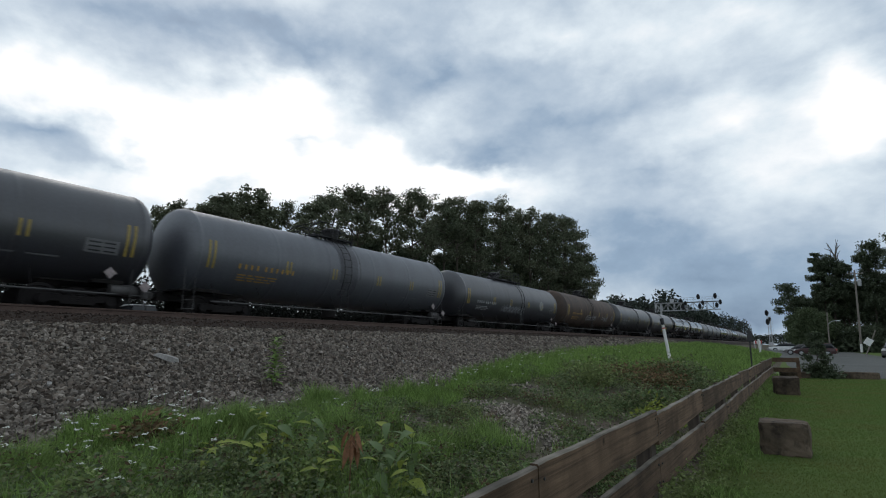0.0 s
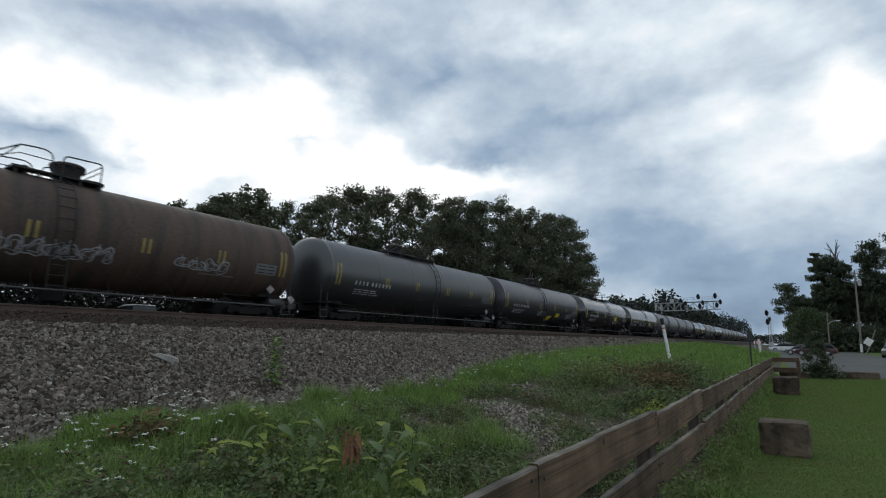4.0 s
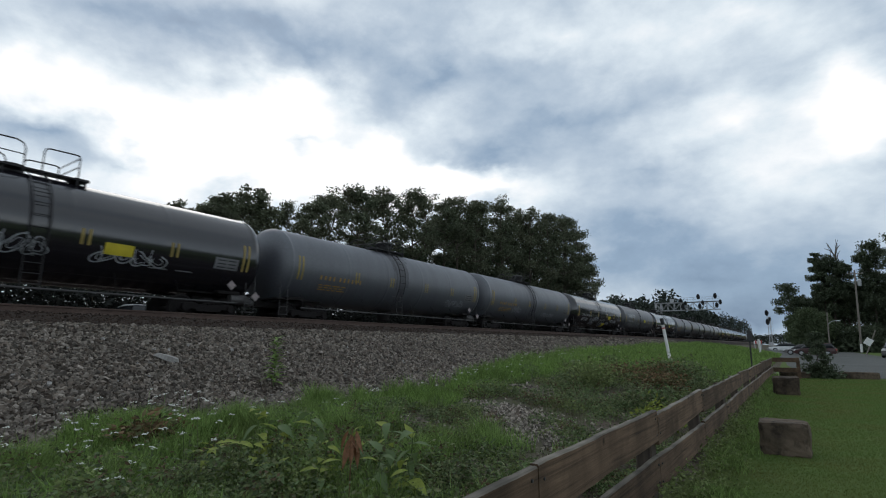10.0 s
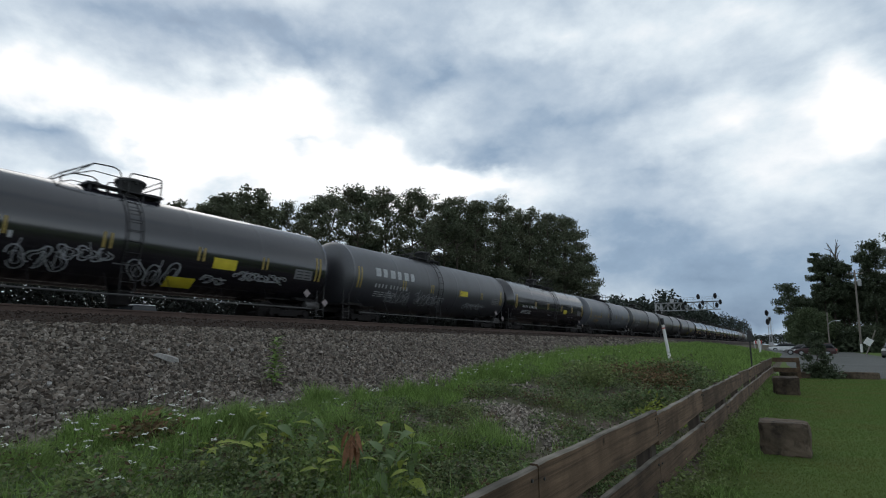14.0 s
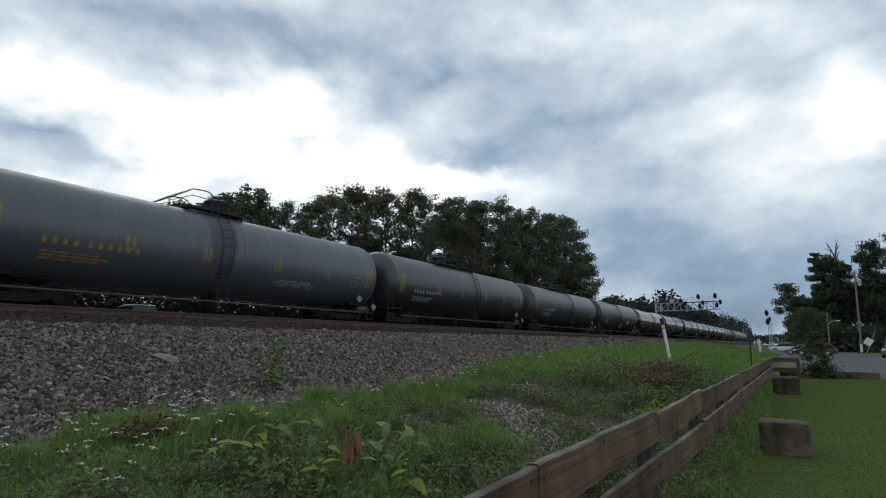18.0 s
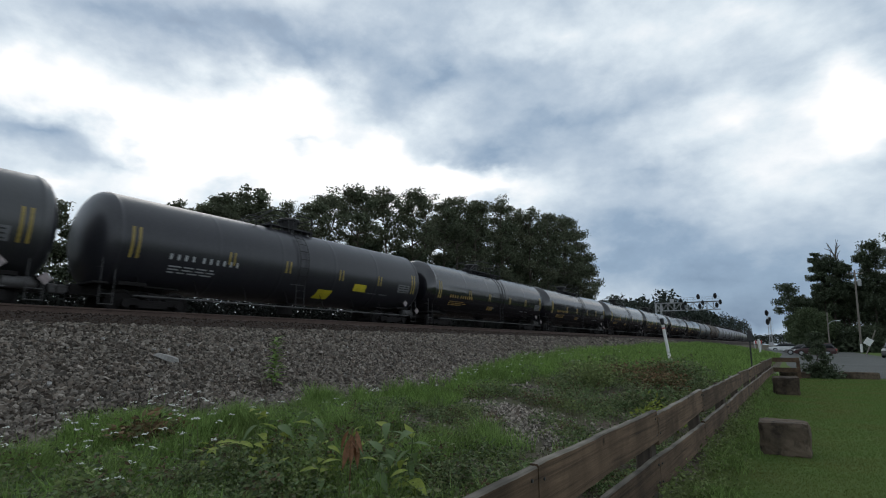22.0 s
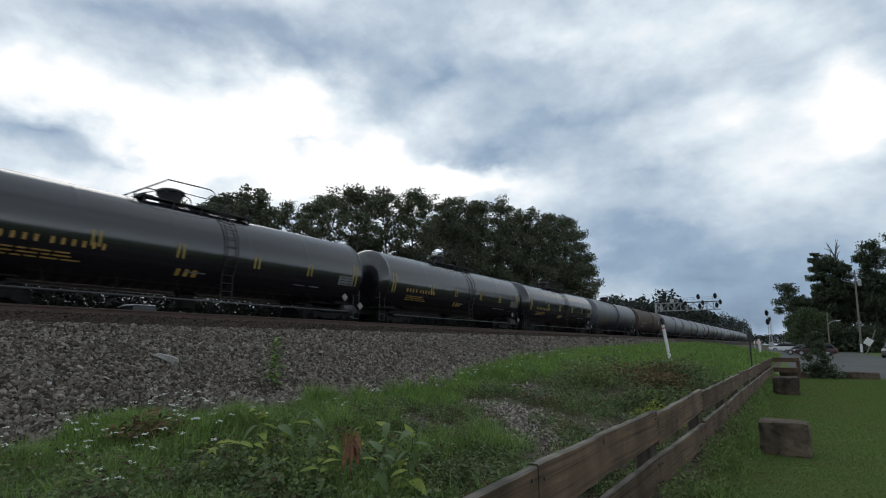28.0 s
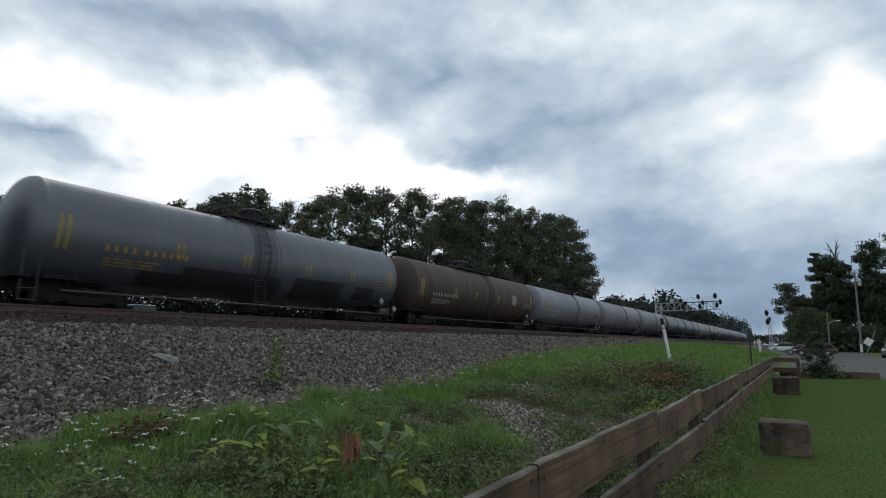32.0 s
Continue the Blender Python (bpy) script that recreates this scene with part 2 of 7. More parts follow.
MAT["graffiti"] = material("grey_white_spray_paint", (0.27, 0.28, 0.30), 0.7, vary=0.3, fine=8)
MAT["panel"] = material("grey_data_panel", (0.14, 0.14, 0.148), 0.6)
MAT["pale_patch"] = material("chalky_paint_patch", (0.24, 0.245, 0.24), 0.8, vary=0.3, scale=2)
MAT["placard"] = material("dirty_placard", (0.26, 0.215, 0.215), 0.6, vary=0.4, fine=9)
MAT["red"] = material("red_paint", (0.45, 0.06, 0.05), 0.6)
MAT["galv"] = material("galvanised_steel", (0.42, 0.43, 0.44), 0.5, metal=0.6, vary=0.15)
MAT["signal_black"] = material("signal_black", (0.018, 0.018, 0.02), 0.6)
MAT["white_post"] = material("white_plastic_post", (0.72, 0.72, 0.70), 0.5, vary=0.12, scale=4)
MAT["pole_wood"] = material("grey_pole_wood", (0.21, 0.185, 0.16), 0.9, vary=0.3, scale=1.5, fine=25)
MAT["car_white"] = material("white_car_paint", (0.72, 0.73, 0.74), 0.25, vary=0.03, coat=0.6)
MAT["car_red"] = material("maroon_car_paint", (0.055, 0.018, 0.018), 0.35, vary=0.05, coat=0.4)
MAT["car_grey"] = material("grey_car_paint", (0.13, 0.12, 0.12), 0.3, vary=0.05, coat=0.6)
MAT["glass_dark"] = material("dark_car_glass", (0.02, 0.022, 0.025), 0.08, vary=0.05)
MAT["tyre"] = material("tyre_rubber", (0.02, 0.02, 0.02), 0.85)
MAT["lamp_lens"] = material("frosted_lamp_lens", (0.7, 0.7, 0.68), 0.3)


def wood(name, base, dark, grain=(9.0, 0.9, 42.0), rough=0.9):
    """Weathered planks: long grain, dark knots and stains, grey bleaching."""
    m = bpy.data.materials.new(name)
    m.use_nodes = True
    nt = m.node_tree
    N, K = nt.nodes.new, nt.links.new
    b = nt.nodes["Principled BSDF"]
    tc, mp = N("ShaderNodeTexCoord"), N("ShaderNodeMapping")
    mp.inputs["Scale"].default_value = grain
    K(tc.outputs["Object"], mp.inputs["Vector"])
    g, st, kn = N("ShaderNodeTexNoise"), N("ShaderNodeTexNoise"), N("ShaderNodeTexVoronoi")
    g.inputs["Scale"].default_value, g.inputs["Detail"].default_value, g.inputs["Roughness"].default_value = 1.0, 8.0, 0.65
    g.inputs["Distortion"].default_value = 0.5
    st.inputs["Scale"].default_value, st.inputs["Detail"].default_value = 2.2, 5.0
    kn.inputs["Scale"].default_value = 3.2
    K(mp.outputs[0], g.inputs["Vector"])
    K(tc.outputs["Object"], st.inputs["Vector"])
    K(tc.outputs["Object"], kn.inputs["Vector"])
    ramp = N("ShaderNodeValToRGB")
    ramp.color_ramp.elements[0].position, ramp.color_ramp.elements[0].color = 0.30, (*dark, 1)
    ramp.color_ramp.elements[1].position, ramp.color_ramp.elements[1].color = 0.72, (*[c * 1.35 for c in base], 1)
    ramp.color_ramp.elements.new(0.5).color = (*base, 1)
    K(g.outputs["Fac"], ramp.inputs[0])
    mul = N("ShaderNodeMixRGB")
    mul.blend_type = "MULTIPLY"
    mul.inputs[0].default_value = 1.0
    sr = N("ShaderNodeMapRange")
    sr.inputs["From Min"].default_value, sr.inputs["From Max"].default_value = 0.3, 0.65
    sr.inputs["To Min"].default_value, sr.inputs["To Max"].default_value = 0.45, 1.15
    K(st.outputs["Fac"], sr.inputs["Value"])
    kr = N("ShaderNodeMapRange")
    kr.inputs["From Min"].default_value, kr.inputs["From Max"].default_value = 0.02, 0.11
    kr.inputs["To Min"].default_value, kr.inputs["To Max"].default_value = 0.25, 1.0
    K(kn.outputs["Distance"], kr.inputs["Value"])
    mm = N("ShaderNodeMath")
    mm.operation = "MULTIPLY"
    K(sr.outputs[0], mm.inputs[0])
    K(kr.outputs[0], mm.inputs[1])
    oi, om = N("ShaderNodeObjectInfo"), N("ShaderNodeMapRange")
    om.inputs["To Min"].default_value, om.inputs["To Max"].default_value = 0.75, 1.2
    K(oi.outputs["Random"], om.inputs["Value"])
    m2 = N("ShaderNodeMath")
    m2.operation = "MULTIPLY"
    K(mm.outputs[0], m2.inputs[0])
    K(om.outputs[0], m2.inputs[1])
    K(ramp.outputs[0], mul.inputs[1])
    K(m2.outputs[0], mul.inputs[2])
    K(mul.outputs[0], b.inputs["Base Color"])
    b.inputs["Roughness"].default_value = rough
    b.inputs["Specular IOR Level"].default_value = 0.2
    bp = N("ShaderNodeBump")
    bp.inputs["Strength"].default_value, bp.inputs["Distance"].default_value = 0.7, 0.006
    K(g.outputs["Fac"], bp.inputs["Height"])
    K(bp.outputs[0], b.inputs["Normal"])
    return m


MAT["fence_wood"] = wood("weathered_fence_wood", (0.132, 0.086, 0.058), (0.048, 0.032, 0.023))
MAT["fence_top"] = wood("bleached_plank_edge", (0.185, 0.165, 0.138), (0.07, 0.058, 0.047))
MAT["post_wood"] = wood("weathered_post_wood", (0.13, 0.105, 0.085), (0.06, 0.048, 0.04), (30.0, 30.0, 1.5))
MAT["block"] = wood("old_timber", (0.098, 0.074, 0.054), (0.030, 0.024, 0.020), (7.0, 9.0, 6.0))


# ---- mesh helpers ----
class Build:
    """Collects plain vertices and faces of one part."""

    def __init__(self):
        self.v, self.f = [], []

    def add(self, verts, faces):
        n = len(self.v)
        self.v += [tuple(p) for p in verts]
        self.f += [tuple(i + n for i in q) for q in faces]
        return self

    def box(self, c, s, m=None, bevel=0.0):
        """A box with chamfered upright edges and a slightly smaller top."""
        x, y, z = s[0] / 2, s[1] / 2, s[2] / 2
        b = bevel
        if b:
            ring = [(-x + b, -y), (x - b, -y), (x, -y + b), (x, y - b), (x - b, y), (-x + b, y), (-x, y - b), (-x, -y + b)]
            vs = [(px, py, -z) for px, py in ring] + [(px, py, z - b) for px, py in ring] + [(px * (1 - b / x), py * (1 - b / y), z) for px, py in ring]
            fs = [tuple(range(7, -1, -1)), tuple(range(16, 24))]
            for k in (0, 8):
                fs += [(k + i, k + (i + 1) % 8, k + 8 + (i + 1) % 8, k + 8 + i) for i in range(8)]
        else:
            vs = [(i * x, j * y, k * z) for k in (-1, 1) for i, j in ((-1, -1), (1, -1), (1, 1), (-1, 1))]
            fs = [(3, 2, 1, 0), (4, 5, 6, 7), (0, 1, 5, 4), (1, 2, 6, 5), (2, 3, 7, 6), (3, 0, 4, 7)]
        c = Vector(c)
        vs = [(m @ Vector(p) if m else Vector(p)) + c for p in vs]
        return self.add(vs, fs)

    def tube(self, a, b, r0, r1=None, n=8, caps=True):
        a, b = Vector(a), Vector(b)
        r1 = r0 if r1 is None else r1
        w = (b - a).normalized()
        u = w.orthogonal().normalized()
        q = w.cross(u)
        vs = [p + (u * math.cos(k) + q * math.sin(k)) * r for p, r in ((a, r0), (b, r1)) for k in [2 * math.pi * i / n for i in range(n)]]
        fs = [(i, (i + 1) % n, n + (i + 1) % n, n + i) for i in range(n)]
        if caps:
            fs += [tuple(range(n - 1, -1, -1)), tuple(range(n, 2 * n))]
        return self.add(vs, fs)

    def path(self, pts, r, n=6):
        """One bent round bar through the points."""
        pts = [Vector(p) for p in pts]
        vs, fs = [], []
        u = None
        for k, p in enumerate(pts):
            w = (pts[min(k + 1, len(pts) - 1)] - pts[max(k - 1, 0)]).normalized()
            u = w.orthogonal().normalized() if u is None else (u - w * u.dot(w)).normalized()
            q = w.cross(u)
            vs += [p + (u * math.cos(a) + q * math.sin(a)) * r for a in [2 * math.pi * i / n for i in range(n)]]
        for j in range(len(pts) - 1):
            fs += [(j * n + i, j * n + (i + 1) % n, (j + 1) * n + (i + 1) % n, (j + 1) * n + i) for i in range(n)]
        fs += [tuple(range(n - 1, -1, -1)), tuple(range((len(pts) - 1) * n, len(pts) * n))]
        return self.add(vs, fs)

    def lathe(self, profile, axis, n=32, origin=(0, 0, 0)):
        """profile: (along, radius); axis 0, 1 or 2."""
        i1, i2 = [(1, 2), (0, 2), (0, 1)][axis]
        vs, fs = [], []
        for h, r in profile:
            for k in range(n):
                p = [0.0, 0.0, 0.0]
                p[axis] = h
                p[i1], p[i2] = r * math.cos(2 * math.pi * k / n), r * math.sin(2 * math.pi * k / n)
                vs.append((p[0] + origin[0], p[1] + origin[1], p[2] + origin[2]))
        for j in range(len(profile) - 1):
            fs += [(j * n + k, j * n + (k + 1) % n, (j + 1) * n + (k + 1) % n, (j + 1) * n + k) for k in range(n)]
        fs += [tuple(range(n - 1, -1, -1)), tuple(range((len(profile) - 1) * n, len(profile) * n))]
        return self.add(vs, fs)

    def mesh(self, name, mat, smooth=False, angle=40):
        me = bpy.data.meshes.new(name)
        me.from_pydata(self.v, [], self.f)
        bm = bmesh.new()
        bm.from_mesh(me)
        bmesh.ops.recalc_face_normals(bm, faces=bm.faces)
        if smooth:
            lim = radians(angle)
            for fc in bm.faces:
                fc.smooth = True
            for e in bm.edges:
                if len(e.link_faces) == 2 and e.calc_face_angle(0) > lim:
                    e.smooth = False
        bm.to_mesh(me)
        bm.free()
        me.materials.append(mat)
        return me


def part(name, mesh, parent, label="", m=None):
    """One mesh object under a thing or a part."""
    ob = new(name, mesh)
    ob.parent = parent
    if m is not None:
        ob.matrix_basis = m
    if label:
        ob["label"] = label
    return ob


def thing(name, label, category, group="", kind="", mesh=None, m=None):
    ob = new(name, mesh)
    if m is not None:
        ob.matrix_basis = m
    return tagged(ob, label, category, group, kind)


def bulk(name, verts, faces, mat, smooth=False):
    """A large mesh from arrays; faces all of one size."""
    me = bpy.data.meshes.new(name)
    verts, faces = np.asarray(verts, np.float32), np.asarray(faces, np.int32)
    k = faces.shape[1]
    me.vertices.add(len(verts))
    me.vertices.foreach_set("co", verts.ravel())
    me.loops.add(faces.size)
    me.loops.foreach_set("vertex_index", faces.ravel())
    me.polygons.add(len(faces))
    me.polygons.foreach_set("loop_start", np.arange(0, faces.size, k, dtype=np.int32))
    me.update(calc_edges=True)
    me.polygons.foreach_set("use_smooth", np.full(len(faces), smooth))
    me.materials.append(mat)
    me.validate()
    return me


# ---- lie of the land ----
RAIL_Z = 2.42
TRACKS = (-14.78, -19.03, -23.30)
CREST_X, CREST_Z, BED_SLOPE = -12.35, 1.965, 0.38
TOE = [(-60, -7.6), (0, -8.0), (2.4, -8.1), (3.4, -8.45), (7, -8.63), (11, -8.9), (14, -9.35), (25, -9.8), (47, -10.5), (85, -10.8), (400, -10.9), (4000, -10.9)]
CURVE_Y, CURVE_R = 230.0, 1400.0


def bend(y):
    """How far the line has swung to the west at y."""
    return (min(max(y - CURVE_Y, 0), 900)) ** 2 / (2 * CURVE_R)


def toe_x(y):
    return float(np.interp(y, [q[0] for q in TOE], [q[1] for q in TOE]))


def bed_z(x):
    return CREST_Z - BED_SLOPE * (x - CREST_X)


def ground_z(x, y):
    sx = x + bend(y)
    rise = 0.25 * min(max((y - 30) / 90, 0), 1)
    und = 0.035 * noise.noise((x * 0.35, y * 0.35, 3.1)) + 0.02 * noise.noise((x * 1.1, y * 1.1, 7.7))
    far = min(1.0, 8.0 / max(abs(y), 8.0))
    if sx > -1.3:
        return rise + und * 0.5 * far
    tx = toe_x(y)
    if sx > tx:
        u = (sx - tx) / (-1.3 - tx)
        zt = bed_z(tx)
        return rise + (zt - rise) * (1 - u ** 1.8) + und * 1.6 * min(1, 3 * u * (1 - u) + 0.1) * far
    if sx > CREST_X:
        return bed_z(sx) - 0.03
    if sx > -26.5:
        return CREST_Z - 0.03
    # the land rises gently behind the scrub
    return CREST_Z - 0.2 + min(max(-46 - sx, 0) * 0.25, 3.5)


def build_ground():
    xs = np.unique(np.concatenate([[-3000, -1500, -800, -400, -200, -120, -80, -60, -45, -36, -30, -26.6, -26.4, -23, -19, -15, -12.61, -12.59],
                                   np.arange(-12.2, 4.01, 0.35), np.arange(4.5, 12, 1.0), [14, 18, 25, 35, 50, 80, 150, 300, 800, 3000]]))
    ys = np.unique(np.concatenate([[-3000, -1000, -300, -100, -40, -20, -10, -5], np.arange(-3, 20, 0.4), np.arange(20, 60, 1.2), np.arange(60, 240, 8), np.arange(240, 700, 30), [900, 1300, 2000, 4500]]))
    vs = []
    for y in ys:
        b = bend(y)
        for x in xs:
            xx = x - b if -60 <= x <= -1.3 else x
            vs.append((xx, y, ground_z(xx, y) if -60 <= x else CREST_Z + 3.3))
    n = len(xs)
    fs = [(j * n + i, j * n + i + 1, (j + 1) * n + i + 1, (j + 1) * n + i) for j in range(len(ys) - 1) for i in range(n - 1)]
    me = bulk("ground", vs, fs, MAT["soil"], True)
    me.materials.append(MAT["lawn"])
    lawn = [1 if xs[i] >= -1.31 else 0 for j in range(len(ys) - 1) for i in range(n - 1)]
    me.polygons.foreach_set("material_index", lawn)
    thing("ground", "weedy bank beside the track and mown green lawn behind the fence", "ground", kind="structure", mesh=me)


build_ground()


def strip(xz, ys, mat, name):
    """A long strip that follows the line: (x, z) across, ys along."""
    vs, fs, n = [], [], len(xz)
    for y in ys:
        for x, z in xz:
            vs.append((x - bend(y), y, z))
    for j in range(len(ys) - 1):
        fs += [(j * n + i, j * n + i + 1, (j + 1) * n + i + 1, (j + 1) * n + i) for i in range(n - 1)]
    return bulk(name, vs, fs, mat)


LONG = np.unique(np.concatenate([np.arange(-560, -120, 40), np.arange(-120, 230, 10), np.arange(230, 1000, 15)]))


def build_bed():
    ys = np.unique(np.concatenate([np.arange(-60, 60, 0.6), LONG]))
    vs, fs = [], []
    n = 8
    for y in ys:
        t = toe_x(y) + 0.15
        for i in range(n):
            if i == 0:
                x, z = -26.4, CREST_Z - 0.15
            elif i == 1:
                x, z = -26.0, RAIL_Z - 0.20
            elif i == 2:
                x, z = TRACKS[0] + 1.42, RAIL_Z - 0.20
            else:
                x = CREST_X + (t - CREST_X) * (i - 3) / (n - 4)
                z = bed_z(x) + 0.01 + 0.03 * noise.noise((x * 0.8, y * 0.8, 0))
            vs.append((x - bend(y), y, z))
    fs = [(j * n + i, j * n + i + 1, (j + 1) * n + i + 1, (j + 1) * n + i) for j in range(len(ys) - 1) for i in range(n - 1)]
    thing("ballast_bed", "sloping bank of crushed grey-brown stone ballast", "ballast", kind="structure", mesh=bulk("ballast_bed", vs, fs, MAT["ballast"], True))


build_bed()


def build_tracks():
    foot = [(-0.07, 0.0), (-0.07, 0.012), (-0.012, 0.03), (-0.012, 0.125), (-0.036, 0.135), (-0.036, 0.172), (0.036, 0.172), (0.036, 0.135), (0.012, 0.125), (0.012, 0.03), (0.07, 0.012), (0.07, 0.0)]
    for tx in TRACKS:
        track = thing("railway_track", "railway track of rusty steel rails on dark wooden ties", "track", "tracks of the main line", kind="structure")
        for side in (-0.754, 0.754):
            r = part("rail", strip([(tx + side + a, RAIL_Z - 0.172 + b) for a, b in foot], LONG, MAT["rail"], "rail"), track)
            part("rail_head", strip([(tx + side - 0.033, RAIL_Z + 0.0025), (tx + side + 0.033, RAIL_Z + 0.0025)], LONG, MAT["rail_head"], "rail_head"), r, "worn bright running surface")
        near = tx == TRACKS[0]
        tie = Build().box((0, 0, 0), (2.6, 0.22, 0.18), bevel=0.012).mesh("tie", MAT["tie"])
        rest = Build()
        for k in range(-70, 260):
            y = k * 0.52
            z = RAIL_Z - 0.172 - 0.085
            if near and -10 < y < 70:
                part("tie", tie, track, m=pose(tx - bend(y), y + random.uniform(-0.03, 0.03), z + random.uniform(-0.01, 0.005), 0, random.uniform(-0.5, 0.5), random.uniform(-1.5, 1.5)))
            else:
                rest.box((tx - bend(y), y, z), (2.6, 0.22, 0.18))
        ob = part("distant_ties", rest.mesh("distant_ties", MAT["tie"]), track)
        ob["kind"] = "stuff"


build_tracks()


# ---- tank cars ----
TANK_R, TANK_Z, TANK_H = 1.66, 2.58, 7.86      # radius, axis above the rail, half length of the barrel
TRAIN_X = TRACKS[1]


def tank_mesh(mat):
    prof = []
    for k in range(9):                           # domed end
        a = math.pi / 2 * k / 8
        prof.append((-TANK_H - 0.62 * math.cos(a), max(TANK_R * math.sin(a), 0.02)))
    for y in (-TANK_H + 0.02, -TANK_H + 0.06):   # weld ring
        prof.append((y, TANK_R + 0.012))
    prof += [(-TANK_H + 0.08, TANK_R), (-TANK_H + 0.20, TANK_R)]
    for y in (-4.4, -1.5, 1.5, 4.4):
        prof += [(y - 0.15, TANK_R), (y - 0.03, TANK_R), (y, TANK_R + 0.006), (y + 0.03, TANK_R), (y + 0.15, TANK_R)]
    prof += [(-h, r) for h, r in reversed(prof[:13])]
    return Build().lathe(prof, 1, 56, (0, 0, TANK_Z)).mesh("tank_shell", mat, True, 50)


def on_tank(y, a, lift=0.008):
    """A point on the shell: y along, a degrees up from level on the viewer's side."""
    r = TANK_R + lift
    return (r * math.cos(radians(a)), y, TANK_Z + r * math.sin(radians(a)))


def patch(b, y0, y1, a0, a1, lift=0.008, skew=0.0):
    """A thin curved plate stuck to the shell."""
    n = max(1, int(abs(a1 - a0) / 6))
    vs, fs = [], []
    for k in range(n + 1):
        a = a0 + (a1 - a0) * k / n
        s = skew * (k / n)
        for lf in (0.001, lift):
            vs += [on_tank(y0 + s, a, lf), on_tank(y1 + s, a, lf)]
    for k in range(n):
        i = 4 * k
        fs += [(i + 2, i + 3, i + 7, i + 6), (i, i + 4, i + 5, i + 1), (i, i + 2, i + 6, i + 4), (i + 1, i + 5, i + 7, i + 3)]
    fs += [(0, 1, 3, 2), (4 * n, 4 * n + 2, 4 * n + 3, 4 * n + 1)]
    b.add(vs, fs)


def stroke(b, pts, w=0.035, lift=0.007):
    """A sprayed line along (y, a) points."""
    vs, fs = [], []
    for k, (y, a) in enumerate(pts):
        y2, a2 = pts[min(k + 1, len(pts) - 1)]
        y1, a1 = pts[max(k - 1, 0)]
        dy, da = y2 - y1, (a2 - a1) * TANK_R * 0.01745
        ln = math.hypot(dy, da) or 1
        ny, na = -da / ln * w, dy / ln * w / (TANK_R * 0.01745)
        vs += [on_tank(y - ny, a - na, lift), on_tank(y + ny, a + na, lift)]
    for k in range(len(pts) - 1):
        fs.append((2 * k, 2 * k + 1, 2 * k + 3, 2 * k + 2))
    b.add(vs, fs)


def scribble(b, y0, y1, a0, a1, rnd, n=5):
    """Looping bubble-shaped tags between y0 and y1."""
    step = (y1 - y0) / n
    for k in range(n):
        cy, ca = y0 + (k + 0.5) * step, (a0 + a1) / 2 + rnd.uniform(-0.1, 0.1) * (a1 - a0)
        ph, lob, sweep, slant = rnd.uniform(0, 6.28), rnd.choice((2, 3)), rnd.uniform(0.8, 1.0), rnd.uniform(-0.3, 0.4)
        for size, wide in ((1.0, 0.022), (0.55, 0.014)):
            pts = []
            for i in range(29):
                t = ph + i / 28 * 2 * math.pi * sweep
                rad = size * (1 + 0.28 * math.sin(lob * t + ph))
                v = rad * math.sin(t)
                pts.append((cy + 0.50 * step * (rad * math.cos(t) + slant * v), ca + 0.44 * (a1 - a0) * v))
            stroke(b, pts, wide)
        y0_, v0 = cy + rnd.uniform(-0.4, 0.4) * step, rnd.uniform(-0.5, -0.2) * (a1 - a0)
        stroke(b, [(y0_ + 0.12 * step * math.sin(3.0 * i / 9 + ph), ca + v0 + (a1 - a0) * i / 9) for i in range(10)], 0.016)


def letter_bars(b, y0, y1, a0, a1, n, rnd):
    """A row of plain upright bars, one for a character."""
    w = (y1 - y0) / n
    for k in range(n):
        patch(b, y0 + k * w, y0 + k * w + w * rnd.uniform(0.45, 0.68), a0, a1, 0.006)


BOGIE_MESH = {}
WHEELS = {}


